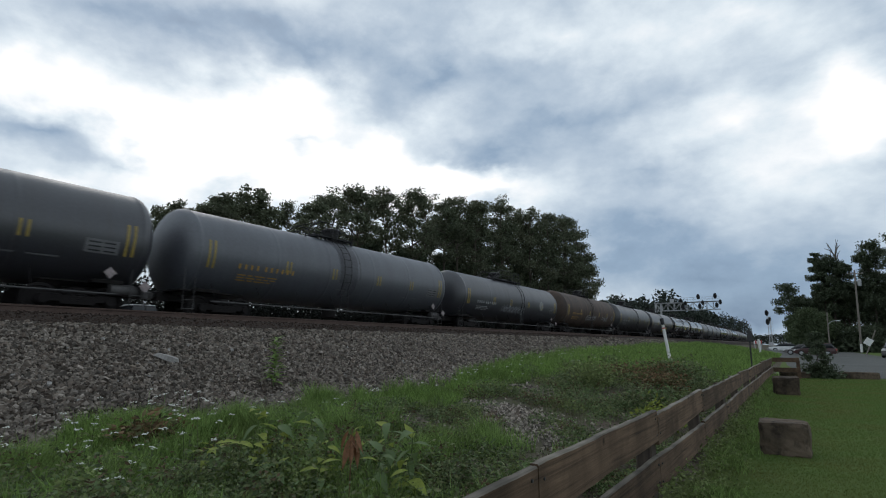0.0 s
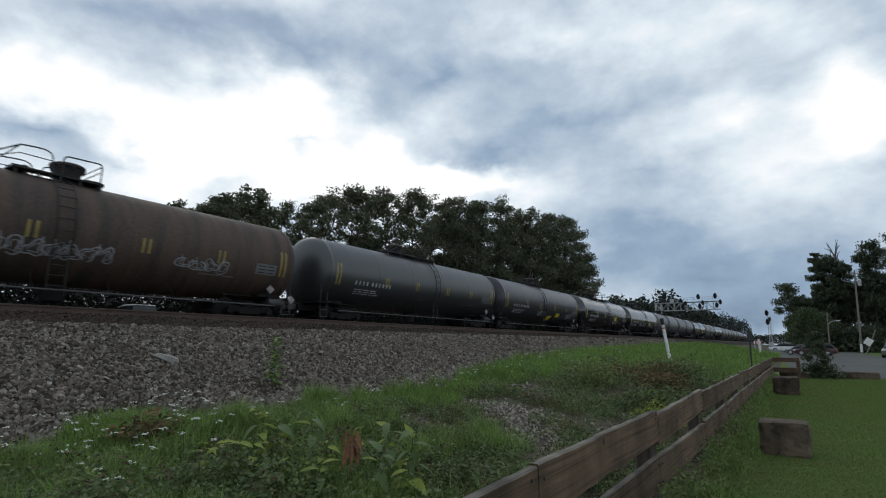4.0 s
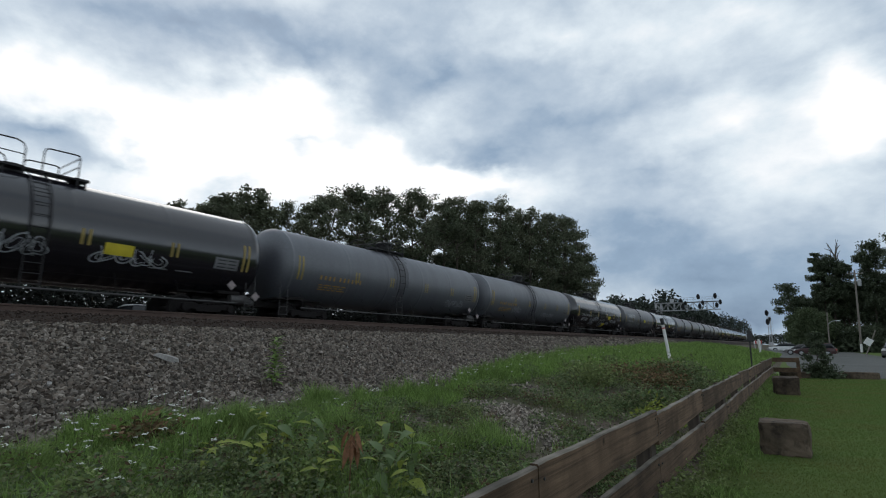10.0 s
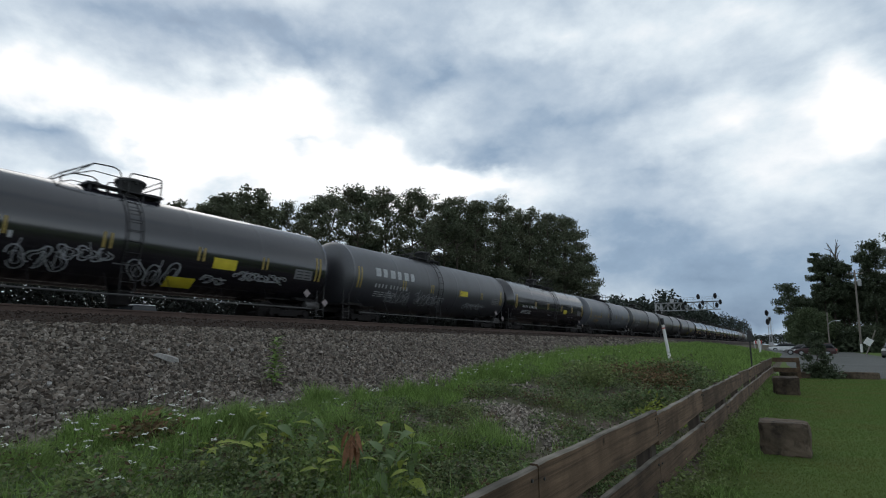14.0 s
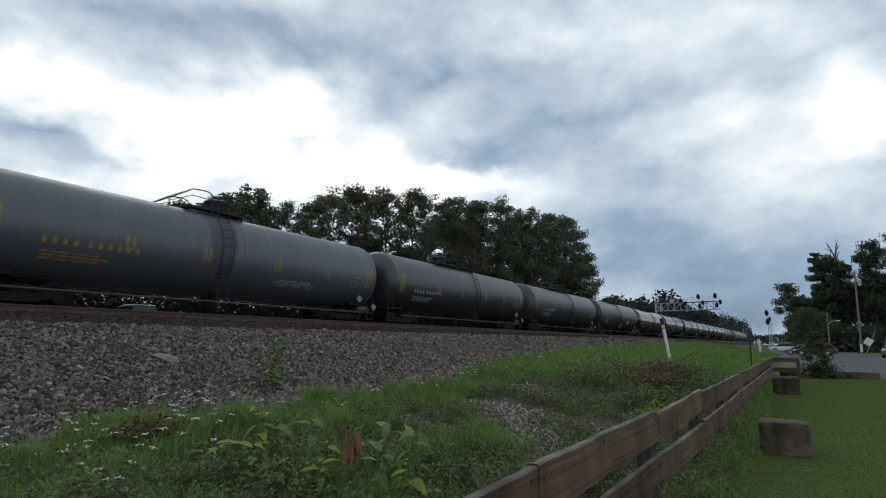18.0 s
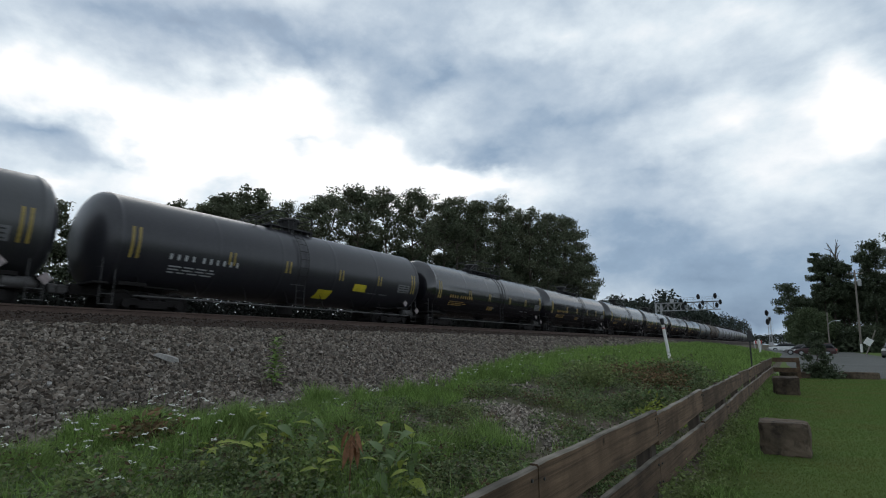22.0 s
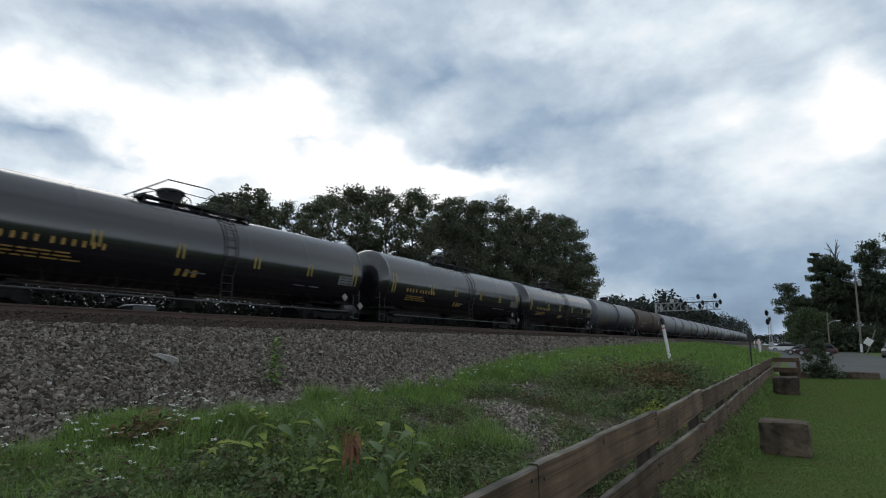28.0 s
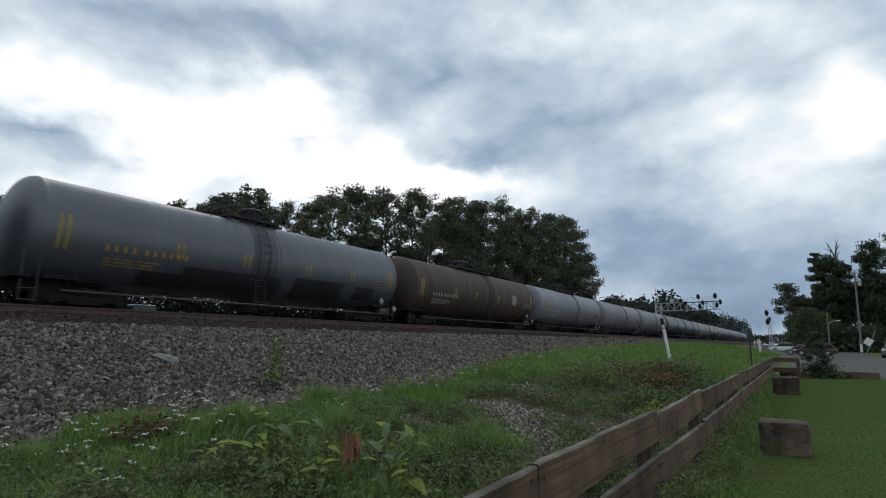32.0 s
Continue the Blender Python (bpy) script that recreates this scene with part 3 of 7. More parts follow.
def bogie_parts(parent, y):
    """Two wheelsets, two side frames, springs and a bolster."""
    if not BOGIE_MESH:
        fr = Build()
        fr.box((0, 0, 0.46), (0.12, 1.0, 0.26), bevel=0.03).box((0, -0.72, 0.52), (0.13, 0.55, 0.22), bevel=0.03).box((0, 0.72, 0.52), (0.13, 0.55, 0.22), bevel=0.03)
        fr.tube((0, -0.89, 0.46), (0.12, -0.89, 0.46), 0.14, n=12).tube((0, 0.89, 0.46), (0.12, 0.89, 0.46), 0.14, n=12)
        fr.box((0, 0, 0.72), (0.11, 0.9, 0.12), bevel=0.02)
        BOGIE_MESH["side_frame"] = fr.mesh("side_frame", MAT["bogie"], True)
        sp = Build()
        for k in (-0.18, 0, 0.18):
            sp.lathe([(0.40 + 0.03 * i, 0.075 if i % 2 else 0.06) for i in range(9)], 2, 10, (0, k, 0.0))
        BOGIE_MESH["spring"] = sp.mesh("spring", MAT["bogie"], True)
        BOGIE_MESH["bolster"] = Build().box((0, 0, 0.72), (2.1, 0.36, 0.24), bevel=0.04).mesh("bolster", MAT["bogie"])
        wl = Build()
        for s in (-1, 1):
            wl.lathe([(s * 0.69, 0.50), (s * 0.715, 0.50), (s * 0.72, 0.462), (s * 0.81, 0.455), (s * 0.815, 0.40), (s * 0.78, 0.37), (s * 0.77, 0.18), (s * 0.84, 0.12)], 0, 24)
        wl.tube((-1.05, 0, 0), (1.05, 0, 0), 0.08, n=10)
        BOGIE_MESH["wheelset"] = wl.mesh("wheelset", MAT["bogie"], True)
    out = []
    for s in (-1.0, 1.0):
        part("side_frame", BOGIE_MESH["side_frame"], parent, m=pose(s * 1.02, y, 0))
        part("spring", BOGIE_MESH["spring"], parent, m=pose(s * 1.02, y, 0))
    part("bolster", BOGIE_MESH["bolster"], parent, m=pose(0, y, 0))
    for k in (-0.89, 0.89):
        out.append(part("wheelset", BOGIE_MESH["wheelset"], parent, m=pose(0, y + k, 0.455)))
    return out


COMMON = {}
MAT["rail_pipe"] = material("dusty_pipe", (0.055, 0.053, 0.053), 0.6, vary=0.2)


def common_meshes():
    ins = TANK_R
    # top works: a long walkway with the drum at its near end, or a short one round a middle drum
    low = TANK_Z + ins - 0.22
    for kind, p0, p1, g0, g1, g2, gz, h0, h1, drum, man, relief in (("long", -2.3, 2.1, -2.6, -1.5, 0.12, 0.06, 0.8, 1.75, -0.95, 0.25, -1.9),
                                                                     ("short", -1.65, 0.75, -2.40, -1.55, -0.95, 0.14, -0.46, 0.62, -0.05, 0.62, -1.15)):
        high = 0.80 if kind == "long" else 0.70
        top, mid, gz = TANK_Z + ins + high, TANK_Z + ins + 0.42, TANK_Z + ins + gz
        b = Build()
        for x in (-0.62, 0.62):
            b.box((x, (p0 + p1) / 2, TANK_Z + ins + 0.02), (0.38, p1 - p0, 0.05))
        for y in (p0 + 0.2, p1 - 0.2):
            b.box((0, y, TANK_Z + ins + 0.06), (1.5, 0.4, 0.05))
        for x in (-0.72, 0.72):
            for k in range(5):
                b.box((x, p0 + 0.1 + (p1 - p0 - 0.2) * k / 4, TANK_Z + ins - 0.15), (0.06, 0.06, 0.34))
        COMMON[kind, "platform"] = b.mesh("platform", MAT["railing"])
        COMMON[kind, "guard_rail"] = Build().path([(0, g0, low), (0, g0, gz - 0.03), (0, g0 + 0.05, gz), (0, g1, top - 0.03), (0, g2 - 0.2, top), (0, g2, top), (0, g2 + 0.16, top - 0.07), (0, g2 + 0.22, top - 0.2), (0, g2 + 0.24, low)], 0.024).mesh("guard_rail", MAT["railing"])
        COMMON[kind, "mid_rail"] = Build().path([(0, g0, gz - 0.12), (0, g1, mid), (0, g2 + 0.22, mid - 0.02)], 0.018).mesh("mid_rail", MAT["railing"])
        COMMON[kind, "grab_hoop"] = Build().path([(0, h0, low), (0, h0, top - 0.18), (0, h0 + 0.04, top - 0.08), (0, h0 + 0.13, top - 0.04), (0, h1 - 0.1, top - 0.02), (0, h1 - 0.02, top - 0.05), (0, h1, top - 0.14), (0, h1, low)], 0.024).mesh("grab_hoop", MAT["railing"])
        COMMON[kind, "cross_bar"] = [Build().path([(-0.85, y, z), (0.85, y, z)], 0.020).mesh("cross_bar", MAT["railing"]) for y, z in ((g0, gz - 0.02), (g1, top - 0.03), (h1, top - 0.1), (h1, mid))]
        b = Build().lathe([(ins - 0.06, 0.34), (ins + 0.22, 0.37), (ins + 0.50, 0.44), (ins + 0.51, 0.50), (ins + 0.58, 0.50), (ins + 0.64, 0.40), (ins + 0.66, 0.05)], 2, 24, (0, drum, TANK_Z))
        for k in range(8):
            a = math.pi * k / 4
            b.box((0.46 * math.cos(a), drum + 0.46 * math.sin(a), TANK_Z + ins + 0.48), (0.07, 0.07, 0.12))
        COMMON[kind, "valve_housing"] = b.mesh("valve_housing", MAT["railing"], True)
        b = Build().lathe([(ins - 0.05, 0.36), (ins + 0.14, 0.36), (ins + 0.15, 0.41), (ins + 0.20, 0.41), (ins + 0.24, 0.25), (ins + 0.25, 0.02)], 2, 20, (0, man, TANK_Z))
        COMMON[kind, "manway_cover"] = b.mesh("manway_cover", MAT["railing"], True)
        b = Build().lathe([(ins - 0.05, 0.10), (ins + 0.14, 0.10), (ins + 0.15, 0.15), (ins + 0.22, 0.15), (ins + 0.26, 0.06), (ins + 0.32, 0.05)], 2, 14, (0, relief, TANK_Z))
        COMMON[kind, "relief_valve"] = b.mesh("relief_valve", MAT["railing"], True)
    # side ladder over the shell, both stiles and rungs
    b = Build()
    for y in (0.48, 0.94):
        pts = [on_tank(y, a, 0.09) for a in range(72, -31, -6)] + [(1.52, y, 1.5), (1.52, y, 0.62)]
        b.path(pts, 0.020, 5)
    for a in range(66, -31, -12):
        b.tube(on_tank(0.48, a, 0.09), on_tank(0.94, a, 0.09), 0.014, n=5)
    for z in (0.8, 1.1, 1.4):
        b.tube((1.52, 0.48, z), (1.52, 0.94, z), 0.014, n=5)
    COMMON["side_ladder"] = b.mesh("side_ladder", MAT["railing"])
    # side rail pipe along the bottom of the shell
    b = Build()
    b.path([(1.52, -7.2, 0.68), (1.52, 7.2, 0.68)], 0.030, 6)
    COMMON["rail_bracket"] = Build().tube((1.52, 0, 0.68), (1.12, 0, 1.40), 0.012, n=5).mesh("rail_bracket", MAT["bogie"])
    COMMON["side_rail"] = b.mesh("side_rail", MAT["rail_pipe"])
    # end works
    b = Build()
    b.box((0, 7.35, 0.86), (0.55, 2.4, 0.32), bevel=0.03).box((0, 7.1, 1.10), (2.3, 0.9, 0.12), bevel=0.02).box((0, 8.12, 1.04), (2.75, 0.42, 0.06), bevel=0.01)
    b.box((0, 6.3, 1.22), (1.5, 1.9, 0.35), bevel=0.05)
    COMMON["stub_sill"] = b.mesh("stub_sill", MAT["bogie"])
    b = Build().box((0, 8.42, 0.86), (0.2, 0.62, 0.2), bevel=0.03).box((0.06, 8.70, 0.86), (0.26, 0.26, 0.28), bevel=0.05)
    COMMON["coupler"] = b.mesh("coupler", MAT["steel"])
    b = Build()
    for x in (-1.28, 1.28):
        b.path([(x, 8.12, 0.35), (x, 8.12, 1.95), (x * 0.98, 8.05, 2.02), (x * 0.7, 8.0, 2.02)], 0.017, 5)
        b.path([(x, 7.72, 0.35), (x, 7.72, 1.95)], 0.017, 5)
        for z in (0.38, 0.7):
            b.tube((x, 7.72, z), (x, 8.12, z), 0.015, n=5)
    b.tube((-1.28, 8.14, 1.55), (1.28, 8.14, 1.55), 0.017, n=5)
    COMMON["end_ladder"] = b.mesh("end_ladder", MAT["rail_pipe"])
    b = Build().lathe([(-0.42, 0.05), (-0.40, 0.19), (0.40, 0.19), (0.42, 0.05)], 0, 18)
    COMMON["air_reservoir"] = b.mesh("air_reservoir", MAT["steel"], True)
    b = Build().lathe([(-0.55, 0.18), (-0.5, 0.34), (0.1, 0.36), (0.15, 0.2)], 2, 18, (0, 0, 0.95))
    b.tube((0, 0, 0.72), (0, 0, 0.4), 0.12, n=12)
    COMMON["outlet_valve"] = b.mesh("outlet_valve", MAT["bogie"], True)
    b = Build().add([(x, 0.19 * math.cos(a), 0.19 * math.sin(a)) for x in (0, 0.02) for a in (0, 1.5708, 3.1416, 4.7124)], [(0, 1, 2, 3), (7, 6, 5, 4)] + [(i, (i + 1) % 4, 4 + (i + 1) % 4, 4 + i) for i in range(4)])
    COMMON["placard_plate"] = b.mesh("placard_plate", MAT["placard"])


common_meshes()


def tank_car(n, style):
    """style: paint, letters, stripes, extras. The car's origin is on the rail under its middle."""
    rnd = random.Random(100 + n)
    paint, letters, stripe, extras, label = style
    car = thing("tank_car", label, "tank car", "tank cars of the train")
    if paint not in SHELLS:
        SHELLS[paint] = tank_mesh(MAT[paint])
    shell = part("tank_shell", SHELLS[paint], car)
    kind = "short" if n in SHORT_TOPS else "long"
    along = -0.45 if n in (4, 14, 15) else 0.0     # some walkways sit nearer the middle
    for k in ("platform", "valve_housing", "manway_cover", "relief_valve"):
        part(k, COMMON[kind, k], car, m=pose(0, along, 0))
    for x in (-0.85, 0.85):
        for k in ("guard_rail", "mid_rail", "grab_hoop"):
            part(k, COMMON[kind, k], car, m=pose(x, along, 0))
    for bar in COMMON[kind, "cross_bar"]:
        part("cross_bar", bar, car, m=pose(0, along, 0))
    part("side_ladder", COMMON["side_ladder"], car, m=pose(0, -1.15 if kind == "short" else 0, 0))
    rail = part("side_rail", COMMON["side_rail"], car)
    for y in range(-7, 8, 2):
        part("rail_bracket", COMMON["rail_bracket"], rail, m=pose(0, y, 0))
    for turn in (0, 180):
        m = pose(0, 0, 0, 0, 0, turn)
        for k in ("stub_sill", "coupler", "end_ladder"):
            part(k, COMMON[k], car, m=m)
    part("outlet_valve", COMMON["outlet_valve"], car)
    part("air_reservoir", COMMON["air_reservoir"], car, m=pose(1.0, 7.6, 0.86, 0, 0, 90))
    part("placard_plate", COMMON["placard_plate"], car, "white hazard placard", m=pose(1.42, 7.0, 1.35))
    part("placard_plate", COMMON["placard_plate"], car, "white hazard placard", m=pose(1.36, 8.12, 1.0))
    WHEELS[n] = [w for y in (-6.35, 6.35) for w in bogie_parts(car, y)]
    # reflective stripes
    tape = MAT[stripe]
    for y in (-7.36, 7.42):
        b = Build()
        patch(b, y - 0.15, y - 0.06, -24, 12)
        patch(b, y + 0.06, y + 0.15, -24, 12)
        part("reflective_stripe", b.mesh("reflective_stripe", tape), shell)
    for y in (-3.85, -1.2, 1.9, 4.62):
        b = Build()
        patch(b, y - 0.14, y - 0.06, -17, 0)
        patch(b, y + 0.06, y + 0.14, -17, 0)
        part("reflective_stripe", b.mesh("reflective_stripe", tape), shell)
    # lettering as plain bars
    key = ("bar", letters)
    if key not in COMMON:
        b = Build()
        patch(b, 0, 0.09, -20, -13, 0.006)
        COMMON[key] = b.mesh("letter_bar", MAT[letters])
    for k in range(10):
        part("letter_bar", COMMON[key], shell, m=pose(0, -6.2 + 0.27 * k + 0.12 * (k > 3), 0))
    b = Build()
    for a in (-29, -33, -37):
        y = -6.15
        while y < -4.3 - 0.3 * (a < -12):
            w = rnd.uniform(0.15, 0.5)
            patch(b, y, y + w, a, a + 1.6, 0.006)
            y += w + 0.1
    part("small_lettering", b.mesh("small_lettering", MAT[letters]), shell)["kind"] = "stuff"
    b = Build()
    dp = 0.35 if "gold" in extras else 0.1
    patch(b, 6.05 + dp, 7.0 + dp, -24, -9, 0.01)
    part("data_panel", b.mesh("data_panel", MAT["panel"]), shell, "pale grey data panel with dark lines")
    b = Build()
    for a in (-22, -17.5, -13):
        patch(b, 6.15 + dp, 6.5 + dp, a, a + 1.6, 0.014)
        patch(b, 6.58 + dp, 6.9 + dp, a, a + 1.6, 0.014)
    part("panel_line", b.mesh("panel_line", MAT["signal_black"]), shell)["kind"] = "stuff"
    b = Build()
    for y in (-0.9, 3.9, 4.8):
        patch(b, y, y + rnd.uniform(0.5, 0.9), -34, -32.5, 0.006)
    part("warning_line", b.mesh("warning_line", MAT["panel"]), shell)["kind"] = "stuff"
    if "yellow" in extras:
        b = Build()
        y0, a0 = (2.85, -32) if n == 16 else (2.4, -38) if "yellow2" in extras else (2.45, -24)
        patch(b, y0, y0 + 0.85, a0, a0 + 13, 0.012)
        part("yellow_panel", b.mesh("yellow_panel", MAT["yellow_sign"]), shell, "bright yellow panel")
    if "yellow3" in extras:
        for y0, y1, a0, a1 in ((2.4, 3.35, -24, -10), (0.95, 1.95, -60, -42)):
            b = Build()
            patch(b, y0, y1, a0, a1, 0.012)
            part("yellow_panel", b.mesh("yellow_panel", MAT["yellow_sign"]), shell, "bright yellow panel")
    if "yellow4" in extras:
        b = Build()
        patch(b, 1.9, 2.8, -14, -3, 0.012)
        part("yellow_panel", b.mesh("yellow_panel", MAT["yellow_sign"]), shell, "small yellow panel")
    if "yellow2" in extras:
        b = Build()
        patch(b, 0.65, 1.5, -55, -36, 0.012, 0.12)
        part("cream_panel", b.mesh("cream_panel", MAT["yellow_sign"]), shell, "faded yellow panel")
    if "white" in extras:
        b = Build()
        for k in range(9):
            w = 0.46 * math.sqrt(max(0.0, 1 - ((k - 4) / 4.6) ** 2)) * rnd.uniform(0.75, 1.1)
            patch(b, 4.45 - w, 4.45 + w * rnd.uniform(0.7, 1.1), 8 - 3.0 * k - 2.9, 8 - 3.0 * k, 0.004)
        part("paint_blotch", b.mesh("paint_blotch", MAT["pale_patch"]), shell, "white blotch of paint")
    if "block" in extras:
        b = Build()
        letter_bars(b, -6.2, -2.7, 0, 15, 6, rnd)
        part("large_lettering", b.mesh("large_lettering", MAT["white_mark"]), shell, "row of large white bars")
    if "gold" in extras:
        b = Build()
        letter_bars(b, -1.2, -0.3, -40, -30, 3, rnd)
        part("emblem", b.mesh("emblem", MAT["gold"]), shell)
    if "spill" in extras:
        b = Build()
        for _ in range(26):
            y = -0.35 + rnd.gauss(0, 0.42)
            w = rnd.uniform(0.02, 0.10)
            patch(b, y - w, y + w, rnd.uniform(-62, 20) + 40 * min(1, abs(y + 0.35)), 82, 0.003 + 0.0001 * rnd.random())
        part("oil_stain", b.mesh("oil_stain", MAT["stain"]), shell, "dark oil streaks running down from the hatch")["kind"] = "stuff"
    if "dark" in extras:
        b = Build()
        patch(b, -5.0, 0.6, -64, -38, 0.006)
        patch(b, -3.6, 0.6, -38, -26, 0.006)
        patch(b, 1.3, 4.2, -64, -22, 0.006)
        patch(b, 5.0, 6.4, -50, -24, 0.006)
        part("overpainted_patch", b.mesh("overpainted_patch", MAT["green_black"]), shell, "dark overpainted rectangles")
    for k, (y0, y1, a0, a1) in enumerate(e for e in extras if isinstance(e, tuple)):
        b = Build()
        scribble(b, y0, y1, a0 - 14, a1 - 14, rnd, max(2, int((y1 - y0) / 0.45)))
        part("graffiti", b.mesh("graffiti", MAT["graffiti"]), shell, "pale sprayed graffiti scrawl")["kind"] = "stuff"
    if n in SLIM_CARS:
        slim = Matrix.Diagonal((SLIM_CARS[n], 1, SLIM_CARS[n], 1))
        for ob in car.children:
            if ob.name.split(".")[0] not in ("wheelset", "side_frame", "spring", "bolster"):
                ob.matrix_basis = slim @ ob.matrix_basis
    return car


SLIM_CARS = {2: 0.955}                            # tanks of smaller girth
SHELLS = {}
SHORT_TOPS = {1, 3, 5, 8, 9, 10, 11, 13, 16, 23}      # cars with a short walkway round a middle drum
MAT["stain"] = material("oily_grime", (0.046, 0.046, 0.054), 0.5, vary=0.3, scale=1.5, fine=9, tint=(0.066, 0.067, 0.078), tint_amount=0.8)
GLOSS = "black gloss-painted railway tank car"
GOLD = ("black_gloss", "gold", "yellow", ("gold",), GLOSS + " with yellow lettering")
STYLES = {
    0: ("dark_grey", "white_mark", "yellow", (), "faded dark grey railway tank car with yellow stripes"),
    1: ("mid_grey", "gold", "yellow", ("spill",), "dusty grey railway tank car with orange lettering"),
    2: ("dark_grey", "white_mark", "yellow", ("white", (-2.6, 1.3, -24, -4)), "weathered grey tank car with a white paint blotch"),
    3: ("brown", "gold", "yellow", ((-2.2, 1.0, -22, -4), (3.0, 5.0, -16, 0)), "rusty brown railway tank car with graffiti"),
    4: ("green_black", "white_mark", "yellow", (), "dull green-black railway tank car"),
    5: ("black_satin", "white_mark", "yellow", ("yellow", "yellow2", (-1.6, 0.2, -24, -10), (4.9, 6.3, -26, -14)), "black satin tank car with yellow panels"),
    6: ("black_gloss", "white_mark", "yellow", ("yellow", (2.2, 4.0, -24, -8)), GLOSS + " with white lettering"),
    7: ("black_gloss", "white_mark", "yellow", ("yellow", (-7.6, -6.7, -20, 0), (-3.0, 1.0, -22, -2), (2.2, 4.4, -20, -2)), GLOSS + " sprayed with graffiti"),
    8: ("mid_grey", "gold", "yellow", ("spill", (4.2, 6.2, -28, -14),), "dusty grey railway tank car with orange lettering"),
    9: ("mid_grey", "gold", "yellow", ("spill", (-4.0, -2.6, -24, -8), (1.6, 4.2, -28, -16)), "dusty grey tank car with graffiti low on its side"),
    10: ("black_gloss", "white_mark", "yellow", ("yellow3", (-3.6, -2.1, -38, -12), (-2.4, -1.0, -20, -4), (-0.4, 1.3, -44, -14), (2.1, 3.2, -32, -22), (3.4, 5.8, -22, -10)), GLOSS + " sprayed with graffiti"),
    11: ("dark_grey", "white_mark", "yellow", ("block", "yellow4", (-5.1, -3.1, -36, -12), (-2.7, 0.1, -32, -8), (2.6, 5.1, -28, -14)), "dark grey tank car with a row of large white bars"),
    12: ("black_gloss", "white_mark", "yellow", ("yellow",), GLOSS + " with a yellow panel"),
    13: ("mid_grey", "gold", "yellow", ("spill", (2.0, 4.0, -24, -14),), "dusty grey railway tank car with orange lettering"),
    14: ("green_black", "white_mark", "yellow", (), "dull black tank car with pale grey lettering"),
    15: ("green_black", "white_mark", "yellow", (), "dull green-black tank car with white lettering"),
    16: ("black_satin", "white_mark", "yellow", ("yellow", "yellow2"), "black satin tank car with yellow panels"),
    23: ("mid_grey", "gold", "yellow", ("spill", "dark",), "grey tank car with dark overpainted rectangles"),
    24: ("brown", "white_mark", "yellow", ("white",), "rusty brown tank car with a white blotch"),
    25: ("light_grey", "white_mark", "yellow", (), "pale grey railway tank car"),
    26: ("light_grey", "white_mark", "yellow", (), "pale grey railway tank car"),
    27: ("light_grey", "white_mark", "yellow", (), "pale grey railway tank car"),
}
TAIL = ("mid_grey", "dark_grey", "mid_grey", "light_grey", "dark_grey", "mid_grey", "light_grey", "green_black")
# where the far end of each car's barrel lies at 0 s, and the way that the train runs
ENDS = [8.3, 25.9, 44.2, 62.3, 80.3, 97.6, 115.5, 133.2, 150.7, 168.05, 185.8, 203.3, 220.7, 238.4, 255.9, 274.0, 291.7, 309.2, 326.8, 344.8, 362.2, 380.0, 397.5, 415.4]
ENDS += [415.4 + 17.7 * k for k in range(1, 20)]
END_OFF = 8.08


def travelled(t):
    return 11.95 * t + 0.0115 * t * t


def build_train():
    cars = []
    for n, e in enumerate(ENDS):
        style = GOLD if 17 <= n <= 22 else STYLES.get(n) or (TAIL[n % len(TAIL)], "white_mark", "yellow", (), "dusty grey railway tank car far down the train")
        cars.append((tank_car(n, style), e - END_OFF))
    return cars


CARS = build_train()


def rail_pose(s, x=TRAIN_X):
    """A pose on the line, s metres along it."""
    b = bend(s)
    turn = math.degrees(math.atan2(max(s - CURVE_Y, 0), CURVE_R)) if s < CURVE_Y + 900 else 32.7
    return pose(x - b, s, RAIL_Z, 0, 0, turn)


# ---- rail fence ----
NAIL = Build().lathe([(-0.01, 0.009), (0.002, 0.009), (0.004, 0.004)], 0, 8).mesh("nail", MAT["signal_black"])


